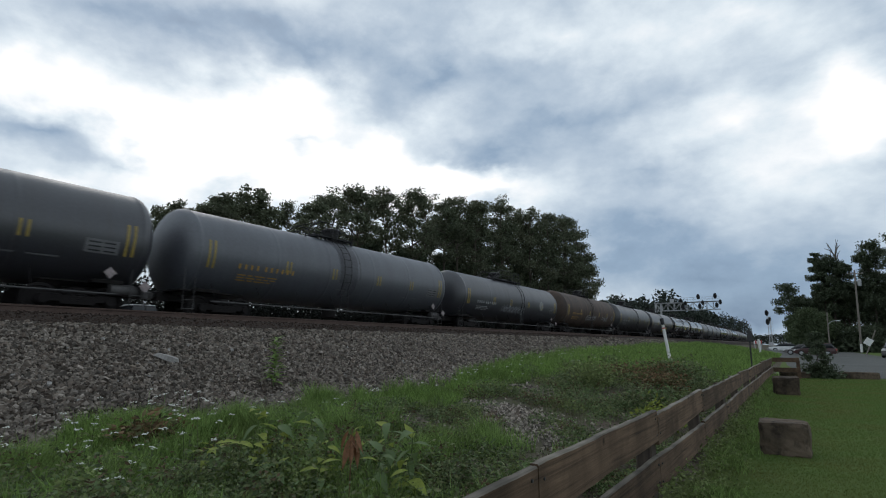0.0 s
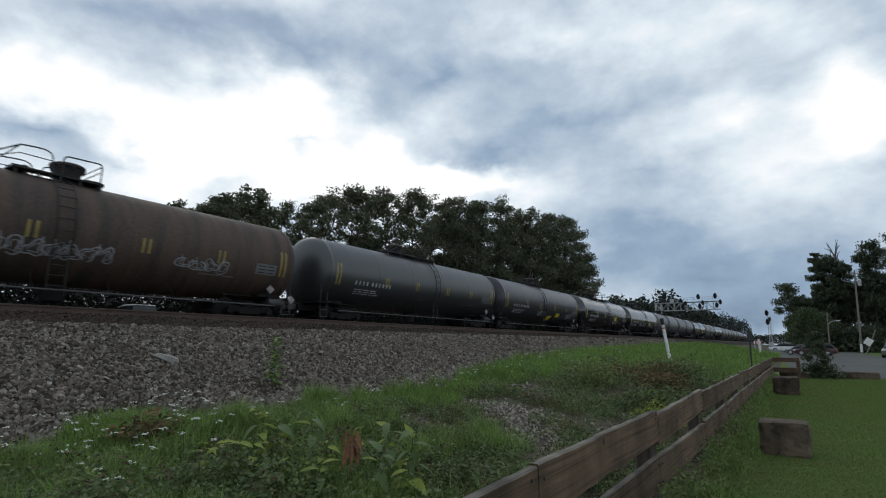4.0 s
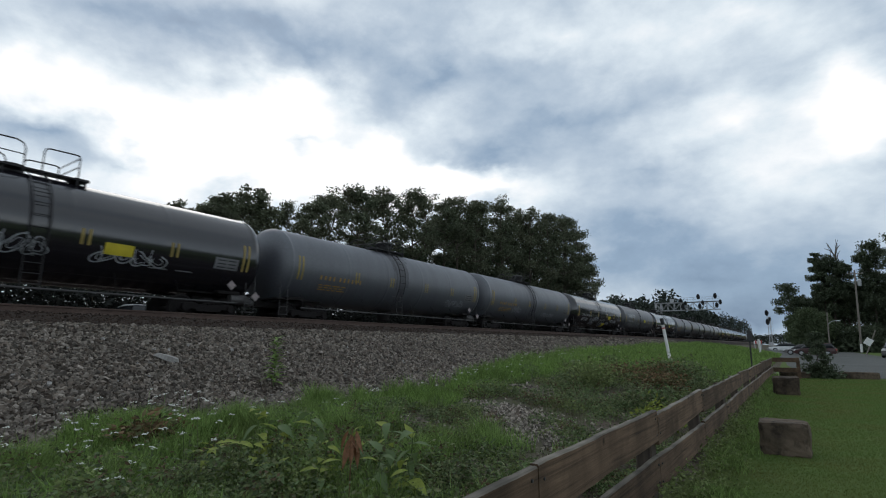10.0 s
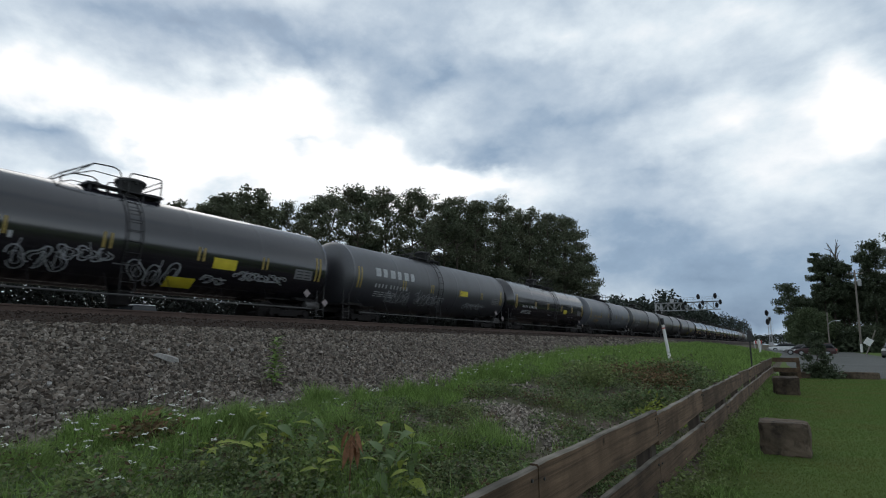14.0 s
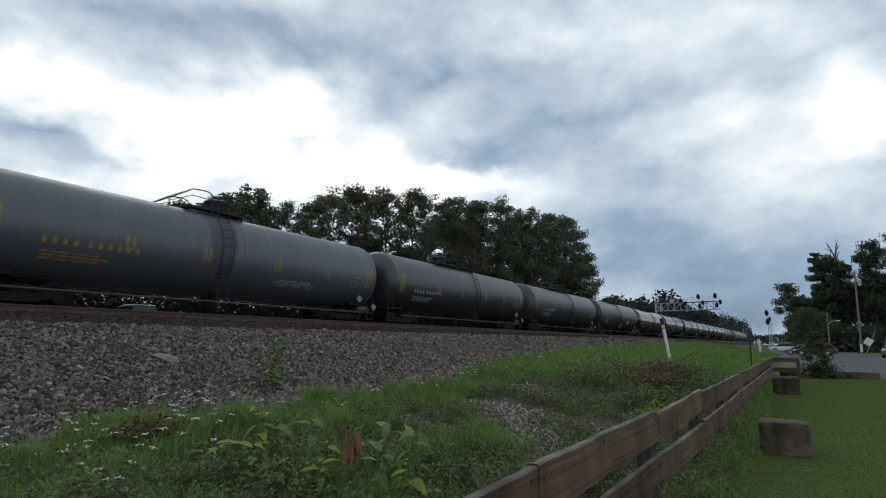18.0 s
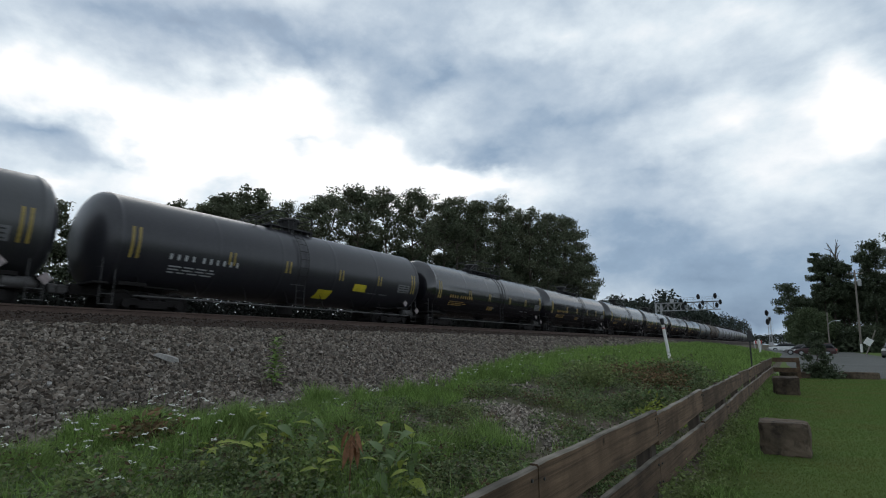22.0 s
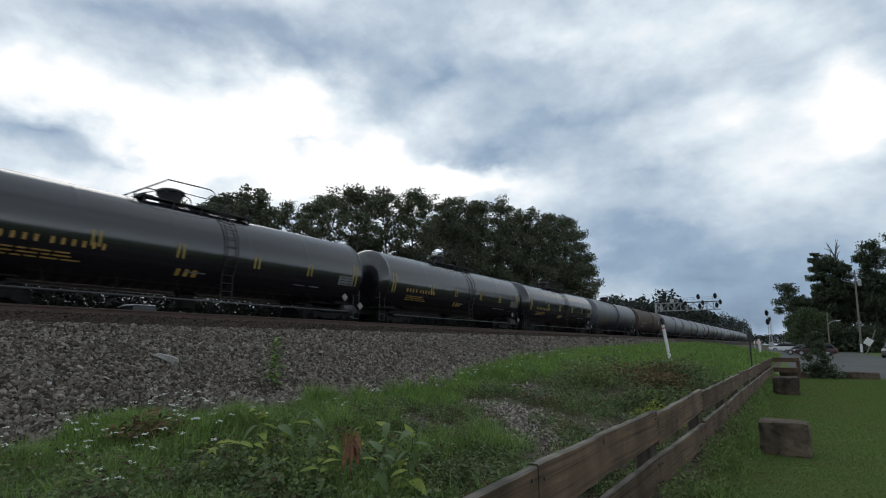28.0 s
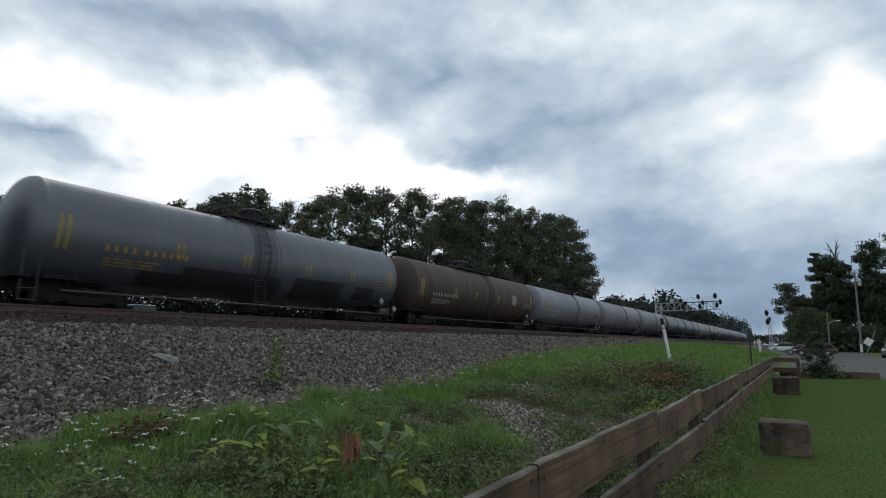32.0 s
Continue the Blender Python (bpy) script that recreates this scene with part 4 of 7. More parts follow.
def build_fence():
    fence = thing("rail_fence", "weathered brown timber fence with two wide plank rails", "fence", kind="structure")
    posts = [-2.75, -0.1, 2.55, 5.2, 7.9, 10.55, 13.2, 15.85, 18.5, 21.15, 23.8, 26.4, 28.9]

    def line_x(y):
        return -1.17 + 0.0072 * (y - 3)
    rnd = random.Random(5)
    for k, y in enumerate(posts):
        h = 0.86 + rnd.uniform(-0.03, 0.03)
        x = line_x(y) - 0.10
        b = Build().box((0, 0, h / 2 - 0.15), (0.14, 0.21, h + 0.3), bevel=0.012)
        part("post", b.mesh("post", MAT["post_wood"]), fence, m=pose(x, y, ground_z(x, y), rnd.uniform(-1.5, 1.5), rnd.uniform(-2, 2), rnd.uniform(-6, 6)))
    for z in (0.93, 0.535):
        for k in range(len(posts) - 1):
            y0, y1 = posts[k], posts[k + 1]
            dz0, dz1 = rnd.uniform(-0.025, 0.02), rnd.uniform(-0.025, 0.02)
            b = Build()
            n = 22
            vs, fs = [], []
            for i in range(n + 1):
                t = i / n
                y = y0 + (y1 - y0) * t + (0.006 if i == 0 else -0.006 if i == n else 0)
                dz = dz0 + (dz1 - dz0) * t + 0.010 * noise.noise((y * 2.0, z * 9, 1.0)) + 0.007 * noise.noise((y * 14, z * 9, 2.0))
                dx = 0.012 * noise.noise((y * 0.9, z * 7, 4.0))
                h, th = 0.27, 0.05
                xx = line_x(y) + dx
                for px, pz in ((-th / 2, z - h + dz), (th / 2, z - h + dz), (th / 2, z - 0.008 + dz), (th / 2 - 0.008, z + dz), (-th / 2 + 0.008, z + dz), (-th / 2, z - 0.008 + dz)):
                    vs.append((xx + px, y, pz))
            for i in range(n):
                fs += [(i * 6 + a, i * 6 + (a + 1) % 6, (i + 1) * 6 + (a + 1) % 6, (i + 1) * 6 + a) for a in range(6)]
            fs += [(5, 4, 3, 2, 1, 0), tuple(n * 6 + a for a in range(6))]
            b.add(vs, fs)
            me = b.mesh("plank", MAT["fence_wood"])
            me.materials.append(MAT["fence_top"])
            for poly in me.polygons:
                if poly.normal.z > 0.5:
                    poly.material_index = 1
            pl = part("plank", me, fence)
            for yy in (y0 + 0.07, y1 - 0.07):
                for zz in (0.06, 0.21):
                    part("nail", NAIL, pl, m=pose(line_x(yy) + 0.03, yy + rnd.uniform(-0.015, 0.015), z - zz + rnd.uniform(-0.015, 0.015)))
    # return across the end of the lawn
    for z in (0.95, 0.50):
        b = Build().box((0, 0, 0), (1.05, 0.045, 0.20), bevel=0.006)
        part("plank", b.mesh("plank", MAT["fence_wood"]), fence, m=pose(line_x(28.9) + 0.56, 28.9, z - 0.11, 0, rnd.uniform(-1, 1), 2))
    b = Build().box((0, 0, 0.35), (0.14, 0.14, 1.2), bevel=0.012)
    part("post", b.mesh("post", MAT["fence_wood"]), fence, m=pose(line_x(28.9) + 1.02, 28.98, 0.0))


build_fence()


# ---- trees ----
def foliage(rng, centres, radii, leaves, size, mat):
    """Small leaf blades gathered in clumps round the given centres, one mesh."""
    c = np.repeat(np.asarray(centres, float), leaves, axis=0)
    r = np.repeat(np.asarray(radii, float), leaves)[:, None]
    n = len(c)
    p = c + rng.normal(size=(n, 3)).clip(-1.5, 1.5) * r * np.array([0.62, 0.62, 0.46])
    a = rng.normal(size=(n, 3))
    a /= np.linalg.norm(a, axis=1)[:, None]
    u = np.cross(a, rng.normal(size=(n, 3)))
    u /= np.linalg.norm(u, axis=1)[:, None]
    s = size * rng.uniform(0.6, 1.4, (n, 1))
    quad = np.stack([p - u * s, p + a * s * 0.5, p + u * s, p - a * s * 0.5], axis=1)
    return bulk("crown", quad.reshape(-1, 3), np.arange(4 * n).reshape(-1, 4), mat)


def tree(x, y, height, spread, rnd, mat="leaf", crown_from=0.4, leaves=70, size=0.16, label="", group="", trunk_r=None, limbs=11, base=None, clump=0.24):
    """Trunk, rising limbs that fork, and leaves in clumps along the forks."""
    z = ground_z(x, y) if base is None else base
    t = thing("tree", label or "tall broadleaf tree with a bare dark trunk", "tree", group, m=pose(x, y, z - 0.1))
    r = trunk_r or height * 0.011
    b = Build()
    lean = Vector((rnd.uniform(-0.04, 0.04), rnd.uniform(-0.04, 0.04), 1)) * height
    pts = [Vector((0, 0, 0))]
    for k in range(1, 7):
        pts.append(lean * (k / 6 * 0.93) + Vector((rnd.uniform(-0.02, 0.02), rnd.uniform(-0.02, 0.02), 0)) * height)
    for k in range(6):
        b.tube(pts[k], pts[k + 1], r * (1.1 - k * 0.17), r * (1.1 - (k + 1) * 0.17), n=7)
    centres, radii = [], []
    cr = clump * spread

    def put(p, k):
        centres.append(tuple(p))
        radii.append(cr * k * rnd.uniform(0.75, 1.25))
    for k in range(limbs):
        h = crown_from + (0.9 - crown_from) * (k + rnd.uniform(0.1, 0.9)) / limbs
        j = min(int(h / 0.93 * 6), 5)
        p = pts[j].lerp(pts[j + 1], h / 0.93 * 6 - j)
        rel = (h - crown_from) / (0.9 - crown_from)
        reach = spread * (1.0 - 0.55 * rel ** 2) * (0.70 + 0.3 * min(1, rel * 3)) * rnd.uniform(0.7, 1.05)
        a = k * 2.4 + rnd.uniform(-0.5, 0.5)
        up = min(reach * rnd.uniform(0.35, 0.8), height - p.z - cr * 0.5)
        q = p + Vector((math.cos(a) * reach * 0.9, math.sin(a) * reach * 0.9, up))
        mid = p.lerp(q, 0.5) + Vector((0, 0, -0.06 * reach))
        b.tube(p, mid, r * 0.40, r * 0.27, n=5)
        b.tube(mid, q, r * 0.27, r * 0.09, n=4)
        put(q, 1.0)
        put(mid.lerp(q, 0.55) + Vector((rnd.uniform(-1, 1), rnd.uniform(-1, 1), rnd.uniform(-0.2, 0.6))) * cr * 0.6, 0.9)
        for w in range(3):
            f = p.lerp(q, 0.45 + 0.2 * w)
            e = f + Vector((rnd.uniform(-1, 1), rnd.uniform(-1, 1), rnd.uniform(-0.1, 0.8))) * reach * 0.38
            e.z = min(e.z, height - cr * 0.4)
            b.tube(f, e, r * 0.14, r * 0.05, n=4)
            put(e, 0.8)
    for k in range(5):
        e = pts[6] + Vector((rnd.uniform(-0.35, 0.35) * spread, rnd.uniform(-0.35, 0.35) * spread, rnd.uniform(-0.04, 0.045) * height))
        b.tube(pts[5], e, r * 0.14, r * 0.04, n=4)
        put(e, 0.75)
    part("trunk", b.mesh("trunk", MAT["bark"], True), t)
    rng = np.random.RandomState(rnd.randint(0, 10 ** 6))
    part("crown", foliage(rng, centres, radii, leaves, size, MAT[mat]), t)
    return t


def build_trees():
    rnd = random.Random(11)
    g = "trees behind the tracks"
    # wood behind the line: x, y, height, spread, where the crown begins
    low = [(-46, 5.5, 10.2, 2.5), (-47, 9.0, 10.4, 2.4), (-46, 12.0, 10.0, 2.3), (-46, 14.5, 10.2, 2.2), (-46, 16.8, 9.8, 2.0), (-46, 19.2, 9.7, 1.9), (-47, 0.5, 10.0, 2.6), (-49, -6, 10.0, 2.8)]
    left = [(-44.0, 21.9, 11.2, 1.7), (-49.1, 26.0, 13.0, 2.0), (-43.4, 25.0, 12.7, 1.9), (-43.1, 26.3, 13.6, 2.0), (-47.5, 31.0, 14.6, 2.4), (-42.5, 28.8, 15.0, 2.2), (-42.0, 31.0, 13.8, 2.0), (-46.6, 37.5, 15.8, 2.5), (-41.1, 35.4, 15.1, 2.2)]
    tall = [(-45.7, 42.0, 18.6, 2.9), (-39.9, 40.7, 17.9, 2.6), (-44.3, 48.0, 19.2, 2.8), (-38.9, 45.6, 18.5, 2.6), (-38.2, 48.7, 19.2, 2.6), (-42.2, 57.8, 21.6, 2.9), (-37.1, 53.9, 19.0, 2.8), (-36.4, 57.1, 19.8, 2.9), (-40.0, 67.9, 22.4, 3.2)]
    end = [(-35.6, 60.4, 20.4, 3.0), (-34.5, 65.5, 21.2, 3.2), (-37.9, 77.7, 23.2, 3.4), (-32.8, 73.5, 21.2, 3.4), (-32.1, 76.7, 20.9, 3.2), (-34.9, 91.3, 23.8, 3.6), (-31.1, 81.3, 21.8, 3.4), (-30.0, 87.2, 20.0, 3.2), (-29.9, 89.4, 15.5, 3.0), (-30.6, 83.5, 13.0, 3.2)]
    for rows, c, n, cl in ((low, 0.3, 70, 0.34), (left, 0.44, 80, 0.28), (tall, 0.52, 90, 0.27), (end, 0.20, 130, 0.28)):
        for x, y, h, s in rows:
            tree(x, y, h + 0.55, s * 1.08, rnd, crown_from=c + rnd.uniform(-0.04, 0.04), leaves=n, size=0.14, limbs=13 if c > 0.35 else 17, clump=cl, group=g)
    for k in range(9):
        tree(-44 + k * 0.9 + rnd.uniform(-1, 1), 62 + k * 3.6 + rnd.uniform(-1, 1), 20.5 + 0.25 * k + rnd.uniform(-1, 0.6), 3.4, rnd, "leaf_dark", 0.25, 110, 0.17, group=g, limbs=16, clump=0.30)
    for k in range(16):
        y = 46 + k * 3.0
        tree(-45 + k * 0.55 + rnd.uniform(-2, 2), y + rnd.uniform(-2, 2), rnd.uniform(10.5, 14.0), 3.2, rnd, "leaf_dark", 0.2, 100, 0.20, group=g, limbs=15, clump=0.36)


build_trees()


# ---- ballast stones, grass and weeds ----
RNG = np.random.RandomState(7)


# where the loose ballast gives way to grass
SKIRT = [(0, -6.4), (2.2, -6.6), (2.9, -7.2), (3.4, -7.5), (3.9, -7.0), (4.3, -6.4), (4.9, -6.25), (5.5, -6.35), (6.6, -6.6), (8.4, -6.6), (11, -7.1), (14, -7.6), (18, -8.5), (26, -9.6), (38, -10.2), (85, -10.6), (400, -10.8)]


def skirt_x(y):
    return np.interp(y, [q[0] for q in SKIRT], [q[1] for q in SKIRT]) + 0.22 * np.sin(np.asarray(y) * 2.9) * np.sin(np.asarray(y) * 1.3 + 1)


def many_z(xs, ys):
    return np.array([ground_z(x, y) for x, y in zip(xs, ys)])


BOX_V = np.array([(x, y, z) for x in (-0.72, 0.72) for y in (-0.72, 0.72) for z in (-0.72, 0.72)])
BOX_F = np.array([(0, 1, 3), (0, 3, 2), (4, 6, 7), (4, 7, 5), (0, 4, 5), (0, 5, 1), (2, 3, 7), (2, 7, 6), (0, 2, 6), (0, 6, 4), (1, 5, 7), (1, 7, 3)])


def turns(n):
    """n random rotations."""
    q = RNG.normal(size=(n, 4))
    q /= np.linalg.norm(q, axis=1)[:, None]
    w, x, y, z = q.T
    return np.stack([np.stack([1 - 2 * (y * y + z * z), 2 * (x * y - z * w), 2 * (x * z + y * w)], 1),
                     np.stack([2 * (x * y + z * w), 1 - 2 * (x * x + z * z), 2 * (y * z - x * w)], 1),
                     np.stack([2 * (x * z - y * w), 2 * (y * z + x * w), 1 - 2 * (x * x + y * y)], 1)], 1)


def stones(name, pos, size, mat):
    """Broken angular stones at the given places, one mesh."""
    n = len(pos)
    shape = BOX_V[None] + RNG.uniform(-0.42, 0.34, size=(n, 8, 3)) * np.sign(BOX_V)[None]
    shape = shape * RNG.uniform(0.55, 1.15, size=(n, 1, 3)) * np.asarray(size).reshape(n, 1, 1)
    v = np.einsum("nij,nkj->nki", turns(n), shape) + np.asarray(pos)[:, None]
    f = (BOX_F[None] + 8 * np.arange(n)[:, None, None]).reshape(-1, 3)
    return bulk(name, v.reshape(-1, 3), f, mat)


# washed-out patches: centre, spread and number of stones
GRAVEL = [(-5.2, 8.45, 0.50, 0.35, 240), (-4.7, 8.6, 0.42, 0.35, 300), (-4.05, 8.15, 0.45, 0.5, 360), (-3.45, 7.6, 0.42, 0.5, 300), (-2.95, 7.1, 0.38, 0.5, 260),
          (-5.25, 11.6, 0.6, 0.5, 330), (-4.9, 6.3, 0.55, 0.45, 30), (-4.75, 2.75, 0.45, 0.35, 20), (-2.95, 5.0, 0.38, 0.35, 220), (-3.45, 5.65, 0.22, 0.3, 130)]


def bare(x, y):
    """How bare of growth the bank is: 1 on the gravel, 0 away from it."""
    q = np.zeros(len(x))
    for cx, cy, sx, sy, _ in GRAVEL:
        q = np.maximum(q, np.exp(-((x - cx) / (sx * 0.9)) ** 2 - ((y - cy) / (sy * 0.9)) ** 2))
    return q


def build_stones():
    bed = bpy.data.objects["ballast_bed"]
    sets = []
    for y0, y1, n, s in ((1.0, 9, 42000, 0.0335), (9, 20, 36000, 0.038), (20, 36, 19000, 0.050), (36, 70, 9000, 0.080)):
        y = RNG.uniform(y0, y1, n)
        t = skirt_x(y) + RNG.uniform(-0.1, 0.35, n)
        x = CREST_X - 0.22 + (t - CREST_X + 0.22) * RNG.uniform(0, 1, n)
        z = np.minimum(CREST_Z - 0.02, CREST_Z - BED_SLOPE * (x - CREST_X))
        z = np.maximum(z, np.where(x > -10.9, many_z(x, y) + 0.01, -9))
        sz = s * np.exp(RNG.normal(-0.08, 0.34, n)).clip(0.45, 1.9)
        z = z + RNG.uniform(-0.5, 0.75, n) * s
        sets.append((np.stack([x, y, z], 1), sz))
    pos, size = np.concatenate([a for a, _ in sets]), np.concatenate([b for _, b in sets])
    near = np.where((pos[:, 1] > 3.0) & (pos[:, 1] < 6.5) & (pos[:, 0] > -10.4))[0][:300]
    keep = np.ones(len(pos), bool)
    keep[near] = False
    ob = part("loose_ballast", stones("loose_ballast", pos[keep], size[keep], MAT["stone"]), bed, "angular grey and brown ballast stones")
    ob["kind"] = "stuff"
    kinds = [stones("stone", [(0, 0, 0)], [1.0], MAT["stone_piece"]) for _ in range(8)]
    for k, i in enumerate(near):
        st = part("stone", kinds[k % 8], bed)
        st.matrix_basis = pose(*pos[i], *RNG.uniform(0, 360, 3)) @ Matrix.Scale(float(size[i]), 4)
    # rust-stained stones on the shoulder beside the rail
    n = 9000
    y = 1.0 + 45 * RNG.uniform(0, 1, n) ** 1.3
    u = RNG.uniform(0, 1, n)
    x = TRACKS[0] + 0.95 + (CREST_X - TRACKS[0] - 0.95) * u
    z = np.where(x < TRACKS[0] + 1.42, RAIL_Z - 0.20, RAIL_Z - 0.20 + (CREST_Z - RAIL_Z + 0.20) * (x - TRACKS[0] - 1.42) / (CREST_X - TRACKS[0] - 1.42))
    ob = part("shoulder_ballast", stones("shoulder_ballast", np.stack([x, y, z + RNG.uniform(-0.02, 0.012, n)], 1), 0.034 * RNG.uniform(0.6, 1.3, n), MAT["rusty_stone"]), bed, "dark rust-stained ballast beside the rail")
    ob["kind"] = "stuff"
    # a few pale stones and a flat slab
    n = 330
    y = 1.5 + 28 * RNG.uniform(0, 1, n) ** 1.5
    t = skirt_x(y)
    x = CREST_X + (t - CREST_X) * RNG.uniform(0, 1, n) ** 0.7
    p = np.stack([x, y, np.maximum(CREST_Z - BED_SLOPE * (x - CREST_X), many_z(x, y)) + 0.035], 1)
    ob = part("pale_stones", stones("pale_stones", p, 0.035 * RNG.uniform(0.6, 1.3, n), MAT["pale_stone"]), bed)
    ob["kind"] = "stuff"
    slab = Build().add([(-0.24, -0.1, 0), (0.05, -0.16, 0), (0.26, -0.03, 0), (0.2, 0.13, 0), (-0.1, 0.17, 0), (-0.25, 0.06, 0),
                        (-0.2, -0.08, 0.07), (0.05, -0.12, 0.09), (0.2, -0.02, 0.075), (0.16, 0.1, 0.085), (-0.08, 0.13, 0.07), (-0.2, 0.05, 0.06)],
                       [(0, 1, 7, 6), (1, 2, 8, 7), (2, 3, 9, 8), (3, 4, 10, 9), (4, 5, 11, 10), (5, 0, 6, 11), (6, 7, 8, 9, 10, 11)])
    thing("stone_slab", "flat pale broken stone lying on the ballast", "stone", mesh=slab.mesh("stone_slab", MAT["pale_stone"]), m=pose(-10.4, 5.48, bed_z(-10.4) + 0.03, 0, 20, 40))
    # gravel washed down on the bank
    pts = []
    for cx, cy, sx, sy, n in GRAVEL:
        x, y = RNG.normal(cx, sx * 0.80, n), RNG.normal(cy, sy * 0.80, n)
        x = np.minimum(x, -1.5)
        pts.append(np.stack([x, y, many_z(x, y) + 0.02], 1))
    n = 1500
    y = 4.0 + 12 * RNG.uniform(0, 1, n) ** 1.2
    x = -1.6 - 5.0 * RNG.uniform(0, 1, n)
    pts.append(np.stack([x, y, many_z(x, y) + 0.015], 1))
    pts = np.concatenate(pts)
    thing("gravel", "pale loose gravel washed over the weedy bank", "gravel", kind="stuff", mesh=stones("gravel", pts, 0.0185 * RNG.uniform(0.35, 1.9, len(pts)), MAT["gravel"]))


MAT["rusty_stone"] = material("rust_stained_stone", (0.044, 0.031, 0.025), 0.9, vary=0.3, scale=1.6, fine=24, island=0.5, spec=0.15)
MAT["stone_piece"] = material("ballast_stone_piece", (0.130, 0.116, 0.102), 0.9, vary=0.3, scale=2.0, fine=12, obj_random=0.45, spec=0.2)
MAT["gravel"] = material("pale_gravel", (0.250, 0.218, 0.186), 0.9, vary=0.2, scale=3, fine=30, island=0.65, spec=0.2)


def blades(name, x, y, z, h, w, mat, lean=0.35):
    """Bent grass blades, three triangles each."""
    n = len(x)
    a = RNG.uniform(0, 2 * np.pi, n)
    side = np.stack([np.cos(a), np.sin(a), np.zeros(n)], 1) * (w * RNG.uniform(0.6, 1.3, n))[:, None]
    b = RNG.uniform(0, 2 * np.pi, n)
    bend_ = np.stack([np.cos(b), np.sin(b), np.zeros(n)], 1) * (h * RNG.uniform(0.1, lean * 2, n))[:, None]
    root = np.stack([x, y, z], 1)
    up = np.stack([np.zeros(n), np.zeros(n), h], 1)
    mid = root + up * 0.55 + bend_ * 0.3
    tip = root + up + bend_
    v = np.stack([root - side, root + side, mid - side * 0.75, mid + side * 0.75, tip], 1).reshape(-1, 3)
    k = 5 * np.arange(n)[:, None]
    f = np.concatenate([k + np.array([[0, 1, 3]]), k + np.array([[0, 3, 2]]), k + np.array([[2, 3, 4]])])
    return bulk(name, v, f, mat)


def leaves_mesh(name, x, y, z, size, mat, flat=0.5):
    """Small broad leaves, each a folded diamond."""
    n = len(x)
    p = np.stack([x, y, z], 1)
    d = RNG.normal(size=(n, 3)) * np.array([1, 1, flat])
    d /= np.linalg.norm(d, axis=1)[:, None]
    s = np.cross(d, RNG.normal(size=(n, 3)))
    s /= np.linalg.norm(s, axis=1)[:, None]
    up = np.cross(s, d)
    size = np.asarray(size)[:, None]
    v = np.stack([p, p + d * size * 0.5 + s * size * 0.26 + up * size * 0.06, p + d * size, p + d * size * 0.5 - s * size * 0.26 + up * size * 0.06], 1).reshape(-1, 3)
    k = 4 * np.arange(n)[:, None]
    f = np.concatenate([k + np.array([[0, 1, 2]]), k + np.array([[0, 2, 3]])])
    return bulk(name, v, f, mat)


def patchy(x, y, s, seed):
    return np.array([noise.noise((a * s, b * s, seed)) for a, b in zip(x, y)])


def scatter(n, y0, y1, power=1.0):
    y = y0 + (y1 - y0) * RNG.uniform(0, 1, n) ** power
    t = skirt_x(y)
    u = RNG.uniform(0, 1, n)
    return y, t, u


